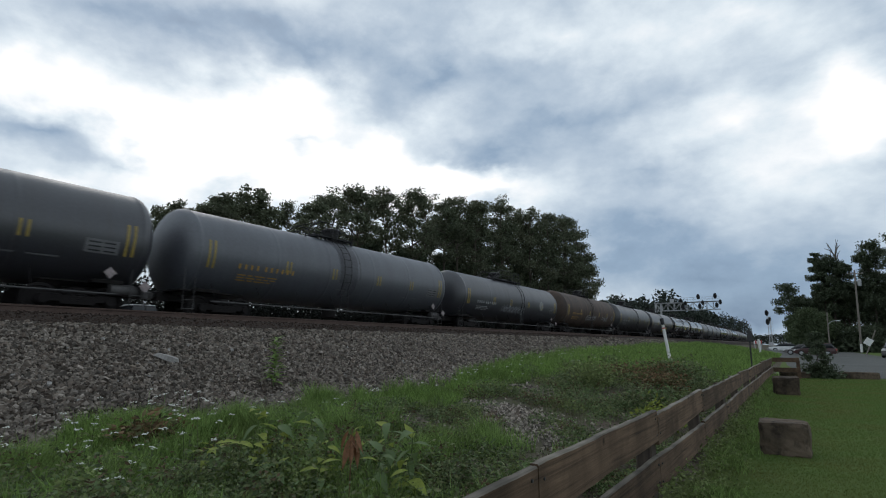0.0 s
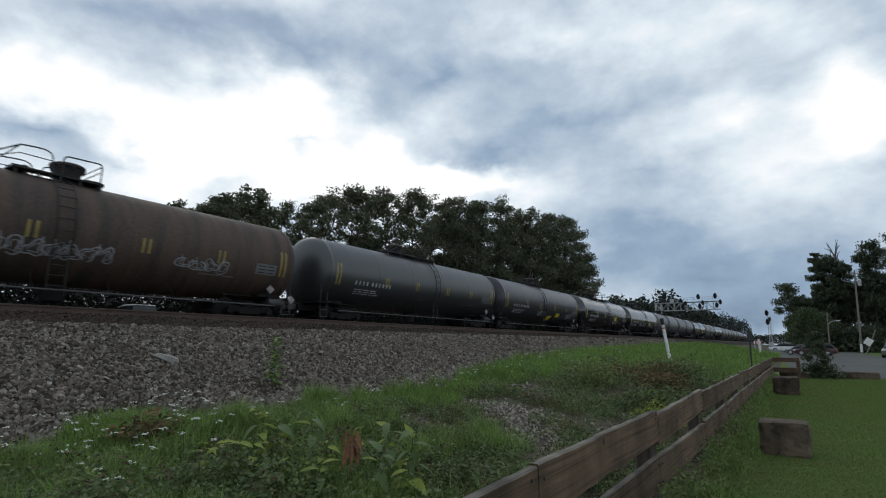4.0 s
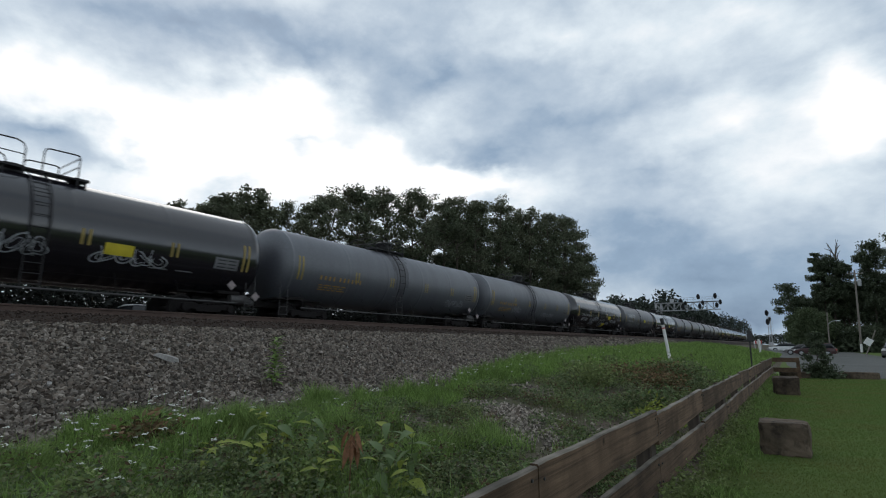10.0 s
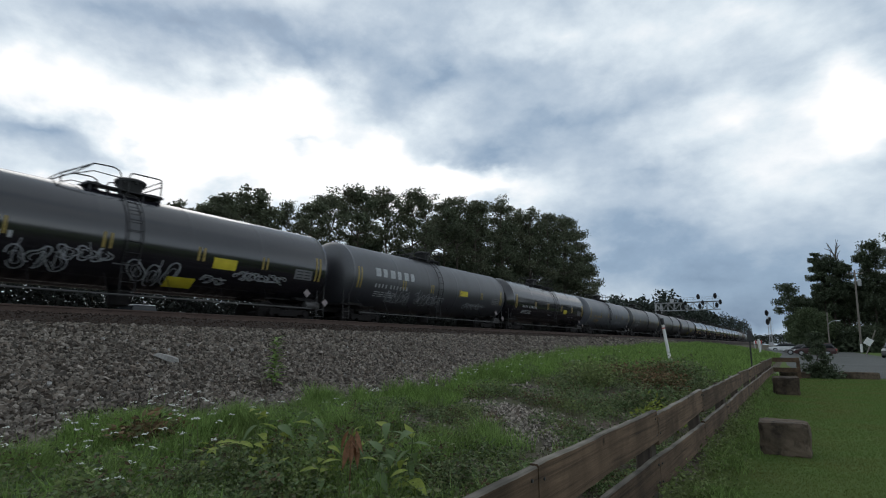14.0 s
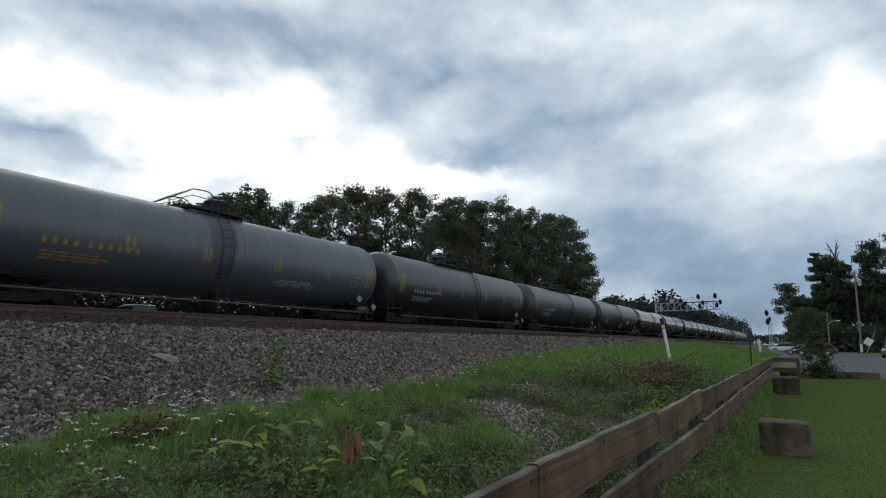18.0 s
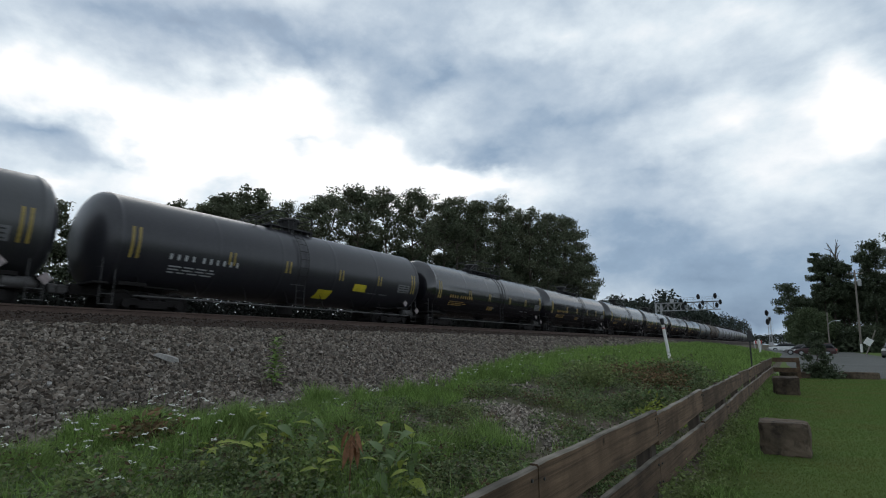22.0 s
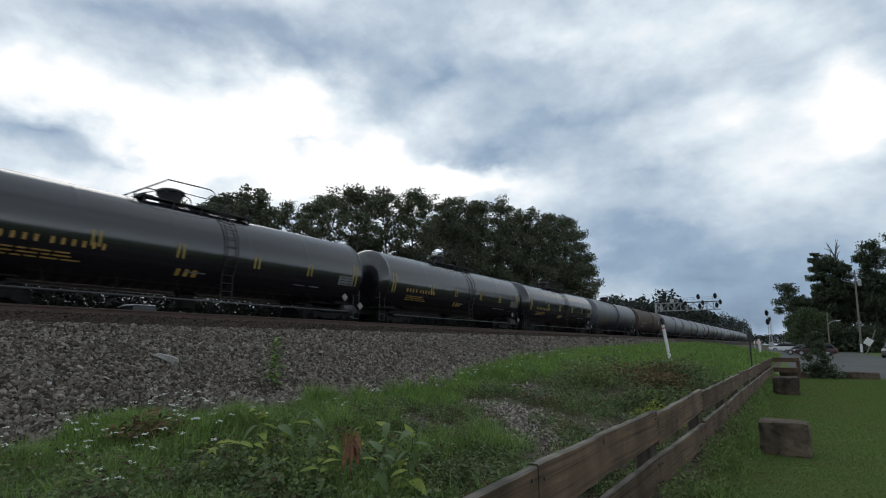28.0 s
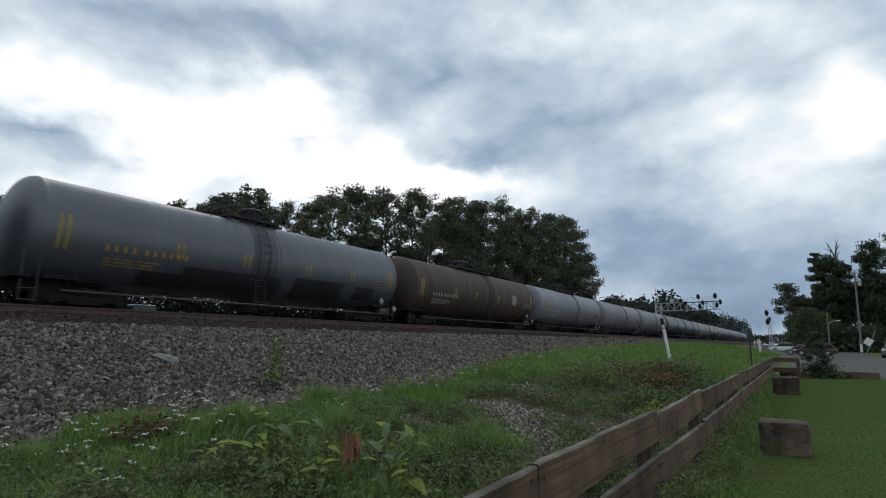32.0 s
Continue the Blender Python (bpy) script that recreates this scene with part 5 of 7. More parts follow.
def build_grass():
    # tall bright grass in tufts along the foot of the ballast
    y, t, u = scatter(170000, 1.0, 78, 1.75)
    width = np.interp(y, [1, 4, 8, 13, 17, 22, 40, 80], [1.9, 1.5, 1.3, 1.5, 3.4, 7.7, 8.8, 9.5])
    x = t - 0.12 + width * u ** 1.2
    tuft = patchy(x, y, 2.6, 33.0)
    broad = patchy(x, y, 0.8, 2.0)
    edge = np.clip((x - t + 0.12) / 0.4, 0, 1)
    keep = (x < -1.45) & (broad + 0.5 * tuft + 0.3 * RNG.uniform(-1, 1, len(x)) > 0.15 - 0.5 * edge)
    x, y, u, tuft, broad = x[keep], y[keep], u[keep], tuft[keep], broad[keep]
    h = RNG.uniform(0.10, 0.30, len(x)) * (1.15 - 0.5 * u) * np.clip(1.25 + 1.1 * tuft + 0.5 * broad, 0.4, 2.4) * np.interp(y, [0, 4, 8, 12, 20, 80], [0.62, 0.68, 0.8, 0.9, 1.0, 1.25])
    w = np.interp(y, [0, 10, 30, 75], [0.004, 0.006, 0.012, 0.03])
    thing("tall_grass", "tall bright green grass at the foot of the ballast", "grass", kind="stuff", mesh=blades("tall_grass", x, y, many_z(x, y) - 0.01, h, w, MAT["grass"]))
    # sparse low growth on the rest of the bank
    y, t, u = scatter(110000, 1.0, 60, 2.1)
    x = t + 0.6 + (-1.35 - t - 0.6) * u
    p1 = patchy(x, y, 0.7, 9.0) + 0.5 * patchy(x, y, 2.4, 12.0)
    keep = p1 + 0.3 * RNG.uniform(-1, 1, len(x)) - 0.9 * bare(x, y) > 0.14
    x, y, p1 = x[keep], y[keep], p1[keep]
    h = RNG.uniform(0.03, 0.13, len(x)) * np.clip(0.8 + 1.4 * p1, 0.4, 2.2)
    w = np.interp(y, [0, 10, 30, 75], [0.0035, 0.005, 0.010, 0.02])
    thing("low_grass", "short patchy grass on the bank", "grass", kind="stuff", mesh=blades("low_grass", x, y, many_z(x, y) - 0.01, h, w, MAT["low_grass"], 0.6))
    # broad low weeds, plant by plant
    cy, t, u = scatter(5600, 1.3, 24, 1.9)
    in_ = np.interp(cy, [1, 6, 9, 24], [0.5, 0.7, 0.9, 2.0])
    cx = t + in_ + (-1.45 - t - in_) * u
    dens = patchy(cx, cy, 0.75, 15.0) + 0.6 * patchy(cx, cy, 2.0, 4.0) - 0.6 * bare(cx, cy)
    keep = dens + 0.3 * RNG.uniform(-1, 1, len(cx)) > np.interp(cy, [1, 4.5, 6, 10, 24], [-0.05, 0.0, 0.14, 0.18, 0.16])
    keep &= ~((cx < -4.6) & (cy < 4.6) & (RNG.uniform(0, 1, len(cx)) < 0.62))
    cx, cy, dens = cx[keep], cy[keep], dens[keep]
    for name, label, mat, lo, hi in (("low_weeds", "dark green broad-leaved weeds covering the bank", "weed", 0.0, 0.74), ("pale_weeds", "yellow-green leafy weeds scattered over the bank", "pale_weed", 0.74, 0.92),
                                     ("dead_weeds", "withered grey-brown weeds between the green ones", "dead_weed", 0.92, 1.0)):
        pick = RNG.uniform(0, 1, len(cx)) if lo == 0.0 else pick
        mine = np.where((pick >= lo) & (pick < hi))[0]
        X, Y, Z, S = [], [], [], []
        for i in mine:
            r = RNG.uniform(0.09, 0.30) * (1.25 if cy[i] > 9 else 1.0)
            h = r * RNG.uniform(0.7, 1.5) * np.interp(cy[i], [1, 4, 7, 24], [1.5, 1.25, 0.75, 0.8])
            n = int(40 + 900 * r * r * np.interp(cy[i], [2, 10, 24], [1.8, 1.1, 0.7]))
            a, rho = RNG.uniform(0, 6.283, n), np.sqrt(RNG.uniform(0, 1, n))
            X.append(cx[i] + r * rho * np.cos(a))
            Y.append(cy[i] + r * rho * np.sin(a))
            Z.append(ground_z(cx[i], cy[i]) + h * (1.05 - rho ** 2) * RNG.uniform(0.25, 1.0, n) ** 0.6)
            S.append(RNG.uniform(0.022, 0.058, n) * np.interp(cy[i], [1, 6, 24], [1.0, 1.0, 1.6]))
        thing(name, label, "weeds", kind="stuff", mesh=leaves_mesh(name, np.concatenate(X), np.concatenate(Y), np.concatenate(Z), np.concatenate(S), MAT[mat], 0.45))
    # coarse grass standing among the nearest weeds
    n = 105000
    y = RNG.uniform(1.4, 6.5, n)
    t = skirt_x(y)
    x = t + (-2.0 - t) * RNG.uniform(0, 1, n) ** 1.4
    p1 = patchy(x, y, 1.3, 51.0) + 0.4 * patchy(x, y, 4.0, 8.0)
    keep = p1 + 0.25 * RNG.uniform(-1, 1, n) - 0.8 * bare(x, y) > np.interp(y + 0.4 * (x + 8), [1.6, 4, 6, 8], [-0.45, -0.2, 0.1, 0.25])
    x, y, p1 = x[keep], y[keep], p1[keep]
    h = RNG.uniform(0.10, 0.38, len(x)) * np.clip(0.75 + 1.2 * p1, 0.4, 1.6)
    thing("coarse_grass", "coarse green grass standing among the weeds", "grass", kind="stuff", mesh=blades("coarse_grass", x, y, many_z(x, y) - 0.01, h, np.full(len(x), 0.0055), MAT["coarse_grass"], 0.4))
    # weeds against the fence on both sides
    n = 30000
    y = 1.0 + 27 * RNG.uniform(0, 1, n) ** 1.6
    x = -1.2 + RNG.normal(0, 0.20, n) + 0.08
    keep = patchy(x, y, 0.8, 21.0) + 0.4 * patchy(x, y, 3.0, 5.0) + 0.25 * RNG.uniform(-1, 1, n) > 0.0
    x, y = x[keep], y[keep]
    x = np.where(np.abs(x + 1.18) < 0.06, x + 0.12, x)
    z = many_z(x, y) + RNG.uniform(0.01, 0.36, len(x)) * np.exp(-((x + 1.2) / 0.36) ** 2)
    thing("fence_weeds", "leafy weeds growing through the foot of the fence", "weeds", kind="stuff", mesh=leaves_mesh("fence_weeds", x, y, z, RNG.uniform(0.02, 0.06, len(x)), MAT["pale_weed"]))
    # uncut grass along the fence
    n = 26000
    y = 1.0 + 28 * RNG.uniform(0, 1, n) ** 1.5
    x = -0.92 + RNG.normal(0, 0.20, n)
    p1 = patchy(x, y, 1.5, 61.0)
    keep = (p1 + 0.35 * RNG.uniform(-1, 1, n) > -0.05) & (np.abs(x + 1.17) > 0.07)
    x, y, p1 = x[keep], y[keep], p1[keep]
    h = RNG.uniform(0.05, 0.24, len(x)) * np.clip(0.8 + p1, 0.4, 1.5) * np.exp(-((x + 1.1) / 0.5) ** 2)
    thing("fence_grass", "uncut green grass along the foot of the fence", "grass", kind="stuff", mesh=blades("fence_grass", x, y, many_z(x, y) - 0.01, h, np.interp(y, [0, 10, 30], [0.004, 0.006, 0.012]), MAT["coarse_grass"], 0.5))
    # mown lawn
    n = 230000
    y = 4.0 + 26 * RNG.uniform(0, 1, n) ** 1.35
    x = -1.15 + (y * 0.11 + 1.9) * RNG.uniform(0, 1, n)
    h = RNG.uniform(0.012, 0.030, n)
    w = np.interp(y, [0, 8, 30], [0.003, 0.005, 0.014])
    thing("lawn_grass", "short mown green lawn", "grass", kind="stuff", mesh=blades("lawn_grass", x, y, many_z(x, y) - 0.005, h, w, MAT["lawn_blade"], 0.8))


MAT["pale_weed"] = material("yellow_green_weed", (0.165, 0.205, 0.078), 0.65, vary=0.2, scale=1.5, fine=9, island=0.5, transl=0.35, spec=0.15)
MAT["dead_weed"] = material("withered_weed", (0.120, 0.088, 0.055), 0.85, vary=0.3, scale=2, fine=12, island=0.5, transl=0.2, spec=0.1)
MAT["coarse_grass"] = material("coarse_grass", (0.180, 0.272, 0.080), 0.7, vary=0.2, scale=1.2, fine=4, island=0.5, tint=(0.10, 0.11, 0.04), transl=0.35, spec=0.15)
MAT["low_grass"] = material("low_bank_grass", (0.140, 0.172, 0.084), 0.7, vary=0.2, scale=0.9, fine=4, island=0.4, tint=(0.10, 0.085, 0.045), tint_amount=0.8, transl=0.3, spec=0.1)
build_stones()
build_grass()


def build_flowers():
    """White flat-headed flowers on thin stems."""
    V = Build()
    S = Build()
    rnd = random.Random(3)
    for k in range(190):
        if k < 85:
            y = rnd.uniform(1.6, 4.6)
            x = rnd.uniform(-7.7, -4.6) + (y - 3) * -0.35
        else:
            y = rnd.uniform(5, 30)
            x = float(skirt_x(y)) + rnd.uniform(0.0, 2.2 if y > 12 else 1.0)
        z0 = ground_z(x, y)
        h = rnd.uniform(0.22, 0.45) if k < 85 else rnd.uniform(0.25, 0.4)
        tip = Vector((x + rnd.uniform(-0.08, 0.08), y + rnd.uniform(-0.08, 0.08), z0 + h))
        S.tube((x, y, z0 - 0.02), tip, 0.003, n=3, caps=False)
        for _ in range(rnd.randint(5, 10)):
            q = tip + Vector((rnd.uniform(-0.034, 0.034), rnd.uniform(-0.034, 0.034), rnd.uniform(-0.006, 0.012)))
            r = rnd.uniform(0.007, 0.014)
            V.add([q + Vector((r * math.cos(a), r * math.sin(a), 0.0)) for a in (0, 1.05, 2.1, 3.14, 4.2, 5.2)] + [q + Vector((0, 0, 0.008))],
                  [(i, (i + 1) % 6, 6) for i in range(6)])
    ob = thing("white_flowers", "small white flat-headed wildflowers on thin stems", "flowers", kind="stuff", mesh=V.mesh("white_flowers", MAT["petal"]))
    st = part("flower_stems", S.mesh("flower_stems", MAT["weed"]), ob)
    st["kind"] = "stuff"


build_flowers()


def leaf_shape(length, width, droop, mat, name="leaf"):
    """A pointed leaf with a folded midrib, along +x."""
    vs, fs, n = [], [], 7
    for i in range(n + 1):
        t = i / n
        w = width * math.sin(math.pi * min(t * 1.05, 1) ** 0.8) * (1 - 0.35 * t)
        x, z = length * t * (1 - 0.15 * droop * t), -droop * length * t * t * 0.6
        vs += [(x, -w, z + 0.25 * w), (x, 0, z), (x, w, z + 0.25 * w)]
    for i in range(n):
        k = 3 * i
        fs += [(k, k + 1, k + 4, k + 3), (k + 1, k + 2, k + 5, k + 4)]
    me = Build().add(vs, fs).mesh(name, mat, True, 80)
    return me


LEAVES = [leaf_shape(l, w, d, MAT[m]) for l, w, d, m in ((0.27, 0.052, 0.8, "young_leaf"), (0.22, 0.046, 0.4, "young_leaf"), (0.26, 0.050, 1.0, "weed"), (0.17, 0.036, 0.6, "young_leaf"), (0.23, 0.048, 0.7, "weed"))]


def broad_plant(x, y, h, n, seed, label, lean=0.1):
    rnd = random.Random(seed)
    ob = thing("weed_plant", label, "plant", "large-leaved weeds", m=pose(x, y, ground_z(x, y) - 0.02))
    a = rnd.uniform(0, 6.28)
    pts = [Vector((lean * h * math.cos(a) * t * t, lean * h * math.sin(a) * t * t, h * t)) for t in (0, 0.25, 0.5, 0.75, 1.0)]
    b = Build()
    for k in range(4):
        b.tube(pts[k], pts[k + 1], 0.007 - 0.001 * k, 0.006 - 0.001 * k, n=6)
    part("stem", b.mesh("stem", MAT["weed"], True), ob)
    for k in range(n):
        t = 0.3 + 0.7 * k / (n - 1)
        j = min(int(t * 4), 3)
        p = pts[j].lerp(pts[j + 1], t * 4 - j)
        part("leaf", LEAVES[rnd.randrange(5)], ob, m=pose(*p, rnd.uniform(-20, 20), rnd.uniform(-45, 5) if t > 0.8 else rnd.uniform(-20, 15), k * 137 + rnd.uniform(-25, 25)) @ Matrix.Scale(rnd.uniform(0.8, 1.15), 4))
    return ob


def build_plants():
    rnd = random.Random(17)
    spots = [(-3.95, 2.95, 0.62, 7), (-3.75, 2.75, 0.40, 5), (-3.50, 3.20, 0.64, 6), (-3.25, 3.05, 0.46, 6), (-2.85, 3.40, 0.64, 7), (-2.60, 3.35, 0.62, 7), (-4.20, 2.70, 0.34, 5), (-3.40, 2.70, 0.34, 5),
             (-2.45, 3.20, 0.48, 6), (-3.05, 2.80, 0.38, 5), (-3.85, 3.10, 0.52, 6), (-3.10, 3.30, 0.56, 7), (-2.72, 3.10, 0.50, 6), (-4.05, 2.55, 0.36, 5)]
    for k, (x, y, h, n) in enumerate(spots):
        broad_plant(x * 1.10, y * 1.10, h * 1.02, n + 4, 40 + k, "leafy weed with long pointed yellow-green leaves")
    # hanging dry leaf clump
    dry = thing("dry_leaf_cluster", "withered orange-brown leaves hanging on a weed stem", "dead leaves", m=pose(-3.05, 3.15, ground_z(-3.05, 3.15)))
    part("stem", Build().tube((0, 0, -0.02), (0.02, 0.0, 0.70), 0.006, 0.004, n=6).mesh("stem", MAT["dry_weed"]), dry)
    lf = leaf_shape(0.21, 0.026, 0.35, MAT["dry_leaf"])
    for k in range(12):
        part("leaf", lf, dry, m=pose(0.02 + 0.035 * math.cos(k * 2.4), 0.035 * math.sin(k * 2.4), 0.69 - 0.035 * (k % 4), rnd.uniform(-60, 60), rnd.uniform(40, 84), k * 41 + rnd.uniform(-20, 20)))
    # tall weed rising out of the ballast
    st = thing("ballast_weed", "tall thin green weed growing out of the ballast", "plant", m=pose(-8.95, 6.95, bed_z(-8.95)))
    b = Build().tube((0, 0, -0.05), (0.03, 0.02, 1.05), 0.008, 0.003, n=6)
    part("stem", b.mesh("stem", MAT["weed"]), st)
    lf = leaf_shape(0.21, 0.036, 0.4, MAT["grass"])
    for k in range(64):
        t = k / 63
        part("leaf", lf, st, m=pose(0.03 * t, 0.02 * t, 0.12 + 0.9 * t, 0, rnd.uniform(-40, 5), k * 137) @ Matrix.Scale(1.7 - 0.8 * t, 4))
    # rusty dock and brown brush
    for name, x, y, h, sp, n, mat, label in (("dock_plant", -6.0, 3.05, 0.42, 0.36, 420, "dry_weed", "rusty brown dock weed gone to seed"),
                                             ("brown_brush", -3.0, 14.3, 0.62, 0.75, 1100, "dry_weed", "tangle of dry brown brush beside the fence"),
                                             ("brown_brush", -3.3, 16.0, 0.75, 0.85, 1300, "dry_weed", "tangle of dry brown brush beside the fence"),
                                             ("brown_brush", -4.3, 15.4, 0.55, 0.8, 700, "dry_weed", "tangle of dry brown brush beside the fence"),
                                             ("green_brush", -2.0, 9.6, 0.45, 0.45, 700, "young_leaf", "bright green leafy sprout beside the fence"),
                                             ("green_brush", -4.3, 12.9, 0.70, 0.9, 1500, "pale_weed", "low green brush on the bank"),
                                             ("green_brush", -2.9, 16.2, 0.90, 0.9, 1700, "weed", "low green brush on the bank"),
                                             ("green_brush", -2.5, 11.2, 0.55, 0.6, 900, "weed", "low green brush on the bank")):
        ob = thing(name, label, "shrub", m=pose(x, y, ground_z(x, y)))
        b = Build()
        for _ in range(14):
            a, r = rnd.uniform(0, 6.28), rnd.uniform(0.2, 1.0) * sp
            b.tube((rnd.uniform(-0.1, 0.1) * sp, rnd.uniform(-0.1, 0.1) * sp, -0.02), (r * math.cos(a), r * math.sin(a), h * rnd.uniform(0.5, 1.0)), 0.006, 0.003, n=4)
        part("stem_tangle", b.mesh("stem_tangle", MAT["dry_weed"]), ob)["kind"] = "stuff"
        c = RNG.normal(size=(n, 3)) * np.array([sp * 0.42, sp * 0.42, h * 0.22]) + np.array([0, 0, h * 0.55])
        part("foliage", leaves_mesh("foliage", c[:, 0], c[:, 1], np.abs(c[:, 2]), RNG.uniform(0.04, 0.11, n), MAT[mat]), ob)


build_plants()


# ---- behind the tracks ----
def hedge(name, label, spans, n, size, mat, group=""):
    """Scrub of leafy clumps: spans of (x0, y0, x1, y1, height, depth)."""
    for x0, y0, x1, y1, h, d in spans:
        z = ground_z((x0 + x1) / 2, (y0 + y1) / 2)
        m = pose((x0 + x1) / 2, (y0 + y1) / 2, z)
        ob = thing(name, label, "shrub", group, m=m)
        ln = math.hypot(x1 - x0, y1 - y0)
        k = int(n * ln * h)
        t = RNG.uniform(-0.5, 0.5, k)
        hh = h * (0.72 + 0.30 * np.array([noise.noise((q * ln * 0.35, x0, y0)) for q in t]) + 0.16 * np.array([noise.noise((q * ln * 1.6, y0, x0)) for q in t]))
        zz = hh * RNG.uniform(0, 1, k) ** 1.5
        xx, yy = t * (x1 - x0) + RNG.normal(0, d * 0.4, k), t * (y1 - y0) + RNG.normal(0, d * 0.4, k)
        grow = size * RNG.uniform(0.6, 1.4, k)
        grow[zz < 0.32 * h] *= 2.0
        part("foliage", leaves_mesh("foliage", xx, yy, zz, grow, MAT[mat], 0.9), ob)
        b = Build()
        for _ in range(int(ln / 1.2)):
            q = random.uniform(-0.48, 0.48)
            b.tube((q * (x1 - x0), q * (y1 - y0), -0.1), (q * (x1 - x0) + random.uniform(-0.5, 0.5), q * (y1 - y0) + random.uniform(-0.5, 0.5), h * random.uniform(0.5, 0.85)), 0.06, 0.02, n=5)
        part("stem_tangle", b.mesh("stem_tangle", MAT["bark"]), ob)["kind"] = "stuff"


hedge("scrub", "scrub growing behind the railway line, coloured near black for shade", [(-44, -34, -40, -12, 4.6, 2.0), (-43, -12, -39, 8, 5.0, 2.0), (-40, 8, -38, 24, 5.2, 2.0), (-38, 24, -36, 40, 5.0, 2.0), (-36, 40, -33.5, 58, 5.0, 2.0),
                                                                   (-33.5, 58, -31, 76, 5.5, 2.0), (-31, 76, -29, 96, 6.0, 2.0), (-30, 96, -31, 130, 5.0, 3.0), (-31, 130, -33, 180, 5.0, 3.0)], 330, 0.29, "shaded_scrub_leaf", "scrub behind the line")


# second row in the same shade colour, closing bright gaps under the train
hedge("scrub", "low scrub on the far side of the tracks, coloured near black for shade", [(-41.5, -16, -40.5, 14, 3.0, 1.2), (-40.5, 14, -38.5, 36, 3.0, 1.2), (-38.0, 36, -35.5, 58, 3.0, 1.2)], 300, 0.50, "shaded_scrub_leaf", "scrub behind the line")


def build_far_woods():
    rnd = random.Random(31)
    V, F = [], []
    # distant wood on the far side of the line, and along the road side
    groups = []
    for k in range(40):
        y = 190 + k * 8.0
        groups.append((-52 - 0.06 * (y - 190) + rnd.uniform(-6, 6) - bend(y) * 0.8, y, rnd.uniform(15, 20) if y < 300 else rnd.uniform(16, 21), rnd.uniform(5, 7)))
    groups += [(-120 + 9.0 * k + rnd.uniform(-3, 3), 620 + rnd.uniform(-30, 30), rnd.uniform(8, 13), 8) for k in range(26)]
    groups += [(-49, 255, 25.5, 5), (-46, 262, 24, 4.5), (-63, 228, 20.5, 4.5), (-69, 232, 20, 4), (-60, 236, 19, 4)]
    # the wood runs on beyond the bend
    groups += [(-48 + 1.6 * k + rnd.uniform(-0.8, 0.8), 250 + 6.5 * k, 20.5 - 0.5 * k + rnd.uniform(-1, 1), 4.2) for k in range(9)]
    groups += [(-80 + 3.6 * k, 600 + rnd.uniform(-10, 10), 34.0 - 0.55 * k - (0.17 * (k - 6) ** 2 if k > 6 else 0) + rnd.uniform(-2, 1), 6.0) for k in range(12)]
    groups += [(-72 + 2.9 * k, 224 + rnd.uniform(-5, 5), rnd.uniform(15.5, 18), 4.2) for k in range(9)]
    n0 = 0
    for x, y, h, s in groups:
        n = 1000
        d = RNG.normal(size=(n, 3))
        d /= np.linalg.norm(d, axis=1)[:, None]
        r = RNG.uniform(0.5, 1.05, (n, 1)) ** 0.5
        lump = 1 + 0.25 * np.sin(d[:, :1] * 5 + x) * np.cos(d[:, 1:2] * 4 + y)
        p = np.array([x, y, h * 0.52 + 1.5]) + d * r * lump * np.array([s, s, h * 0.48])
        a, u = RNG.normal(size=(n, 3)), RNG.normal(size=(n, 3))
        a /= np.linalg.norm(a, axis=1)[:, None]
        u = np.cross(a, u)
        u /= np.linalg.norm(u, axis=1)[:, None]
        sz = RNG.uniform(0.4, 0.95, (n, 1))
        V.append(np.stack([p - u * sz, p + a * sz * 0.6, p + u * sz, p - a * sz * 0.6], 1).reshape(-1, 3))
        F.append((n0 + np.arange(n * 4)).reshape(-1, 4))
        n0 += n * 4
    thing("distant_woods", "dark distant line of broadleaf woods along the railway", "woods", kind="stuff", mesh=bulk("distant_woods", np.concatenate(V), np.concatenate(F), MAT["far_leaf"]))


build_far_woods()


# ---- right of the line: road, trees, poles ----
def build_road():
    xs, ys = [1.2, 2.2, 4.0, 6.0, 8.0, 10.5], [30.6, 36, 45, 60, 80, 105, 140, 200]
    left = {30.6: 0.9, 36: 0.0, 45: -0.6, 60: -1.0, 80: -2.5, 105: -4.2, 140: -5.0, 200: -6.0}
    right = {30.6: 11, 36: 10.8, 45: 10, 60: 9.2, 80: 8.2, 105: 8.0, 140: 7.0, 200: 4.0}
    vs, n = [], 6
    for y in ys:
        for i in range(n):
            x = left[y] + (right[y] - left[y]) * i / (n - 1)
            vs.append((x, y, ground_z(x, y) + 0.03))
    fs = [(j * n + i, j * n + i + 1, (j + 1) * n + i + 1, (j + 1) * n + i) for j in range(len(ys) - 1) for i in range(n - 1)]
    thing("road", "worn grey asphalt road and parking area", "road", kind="structure", mesh=bulk("road", vs, fs, MAT["asphalt"]))


build_road()


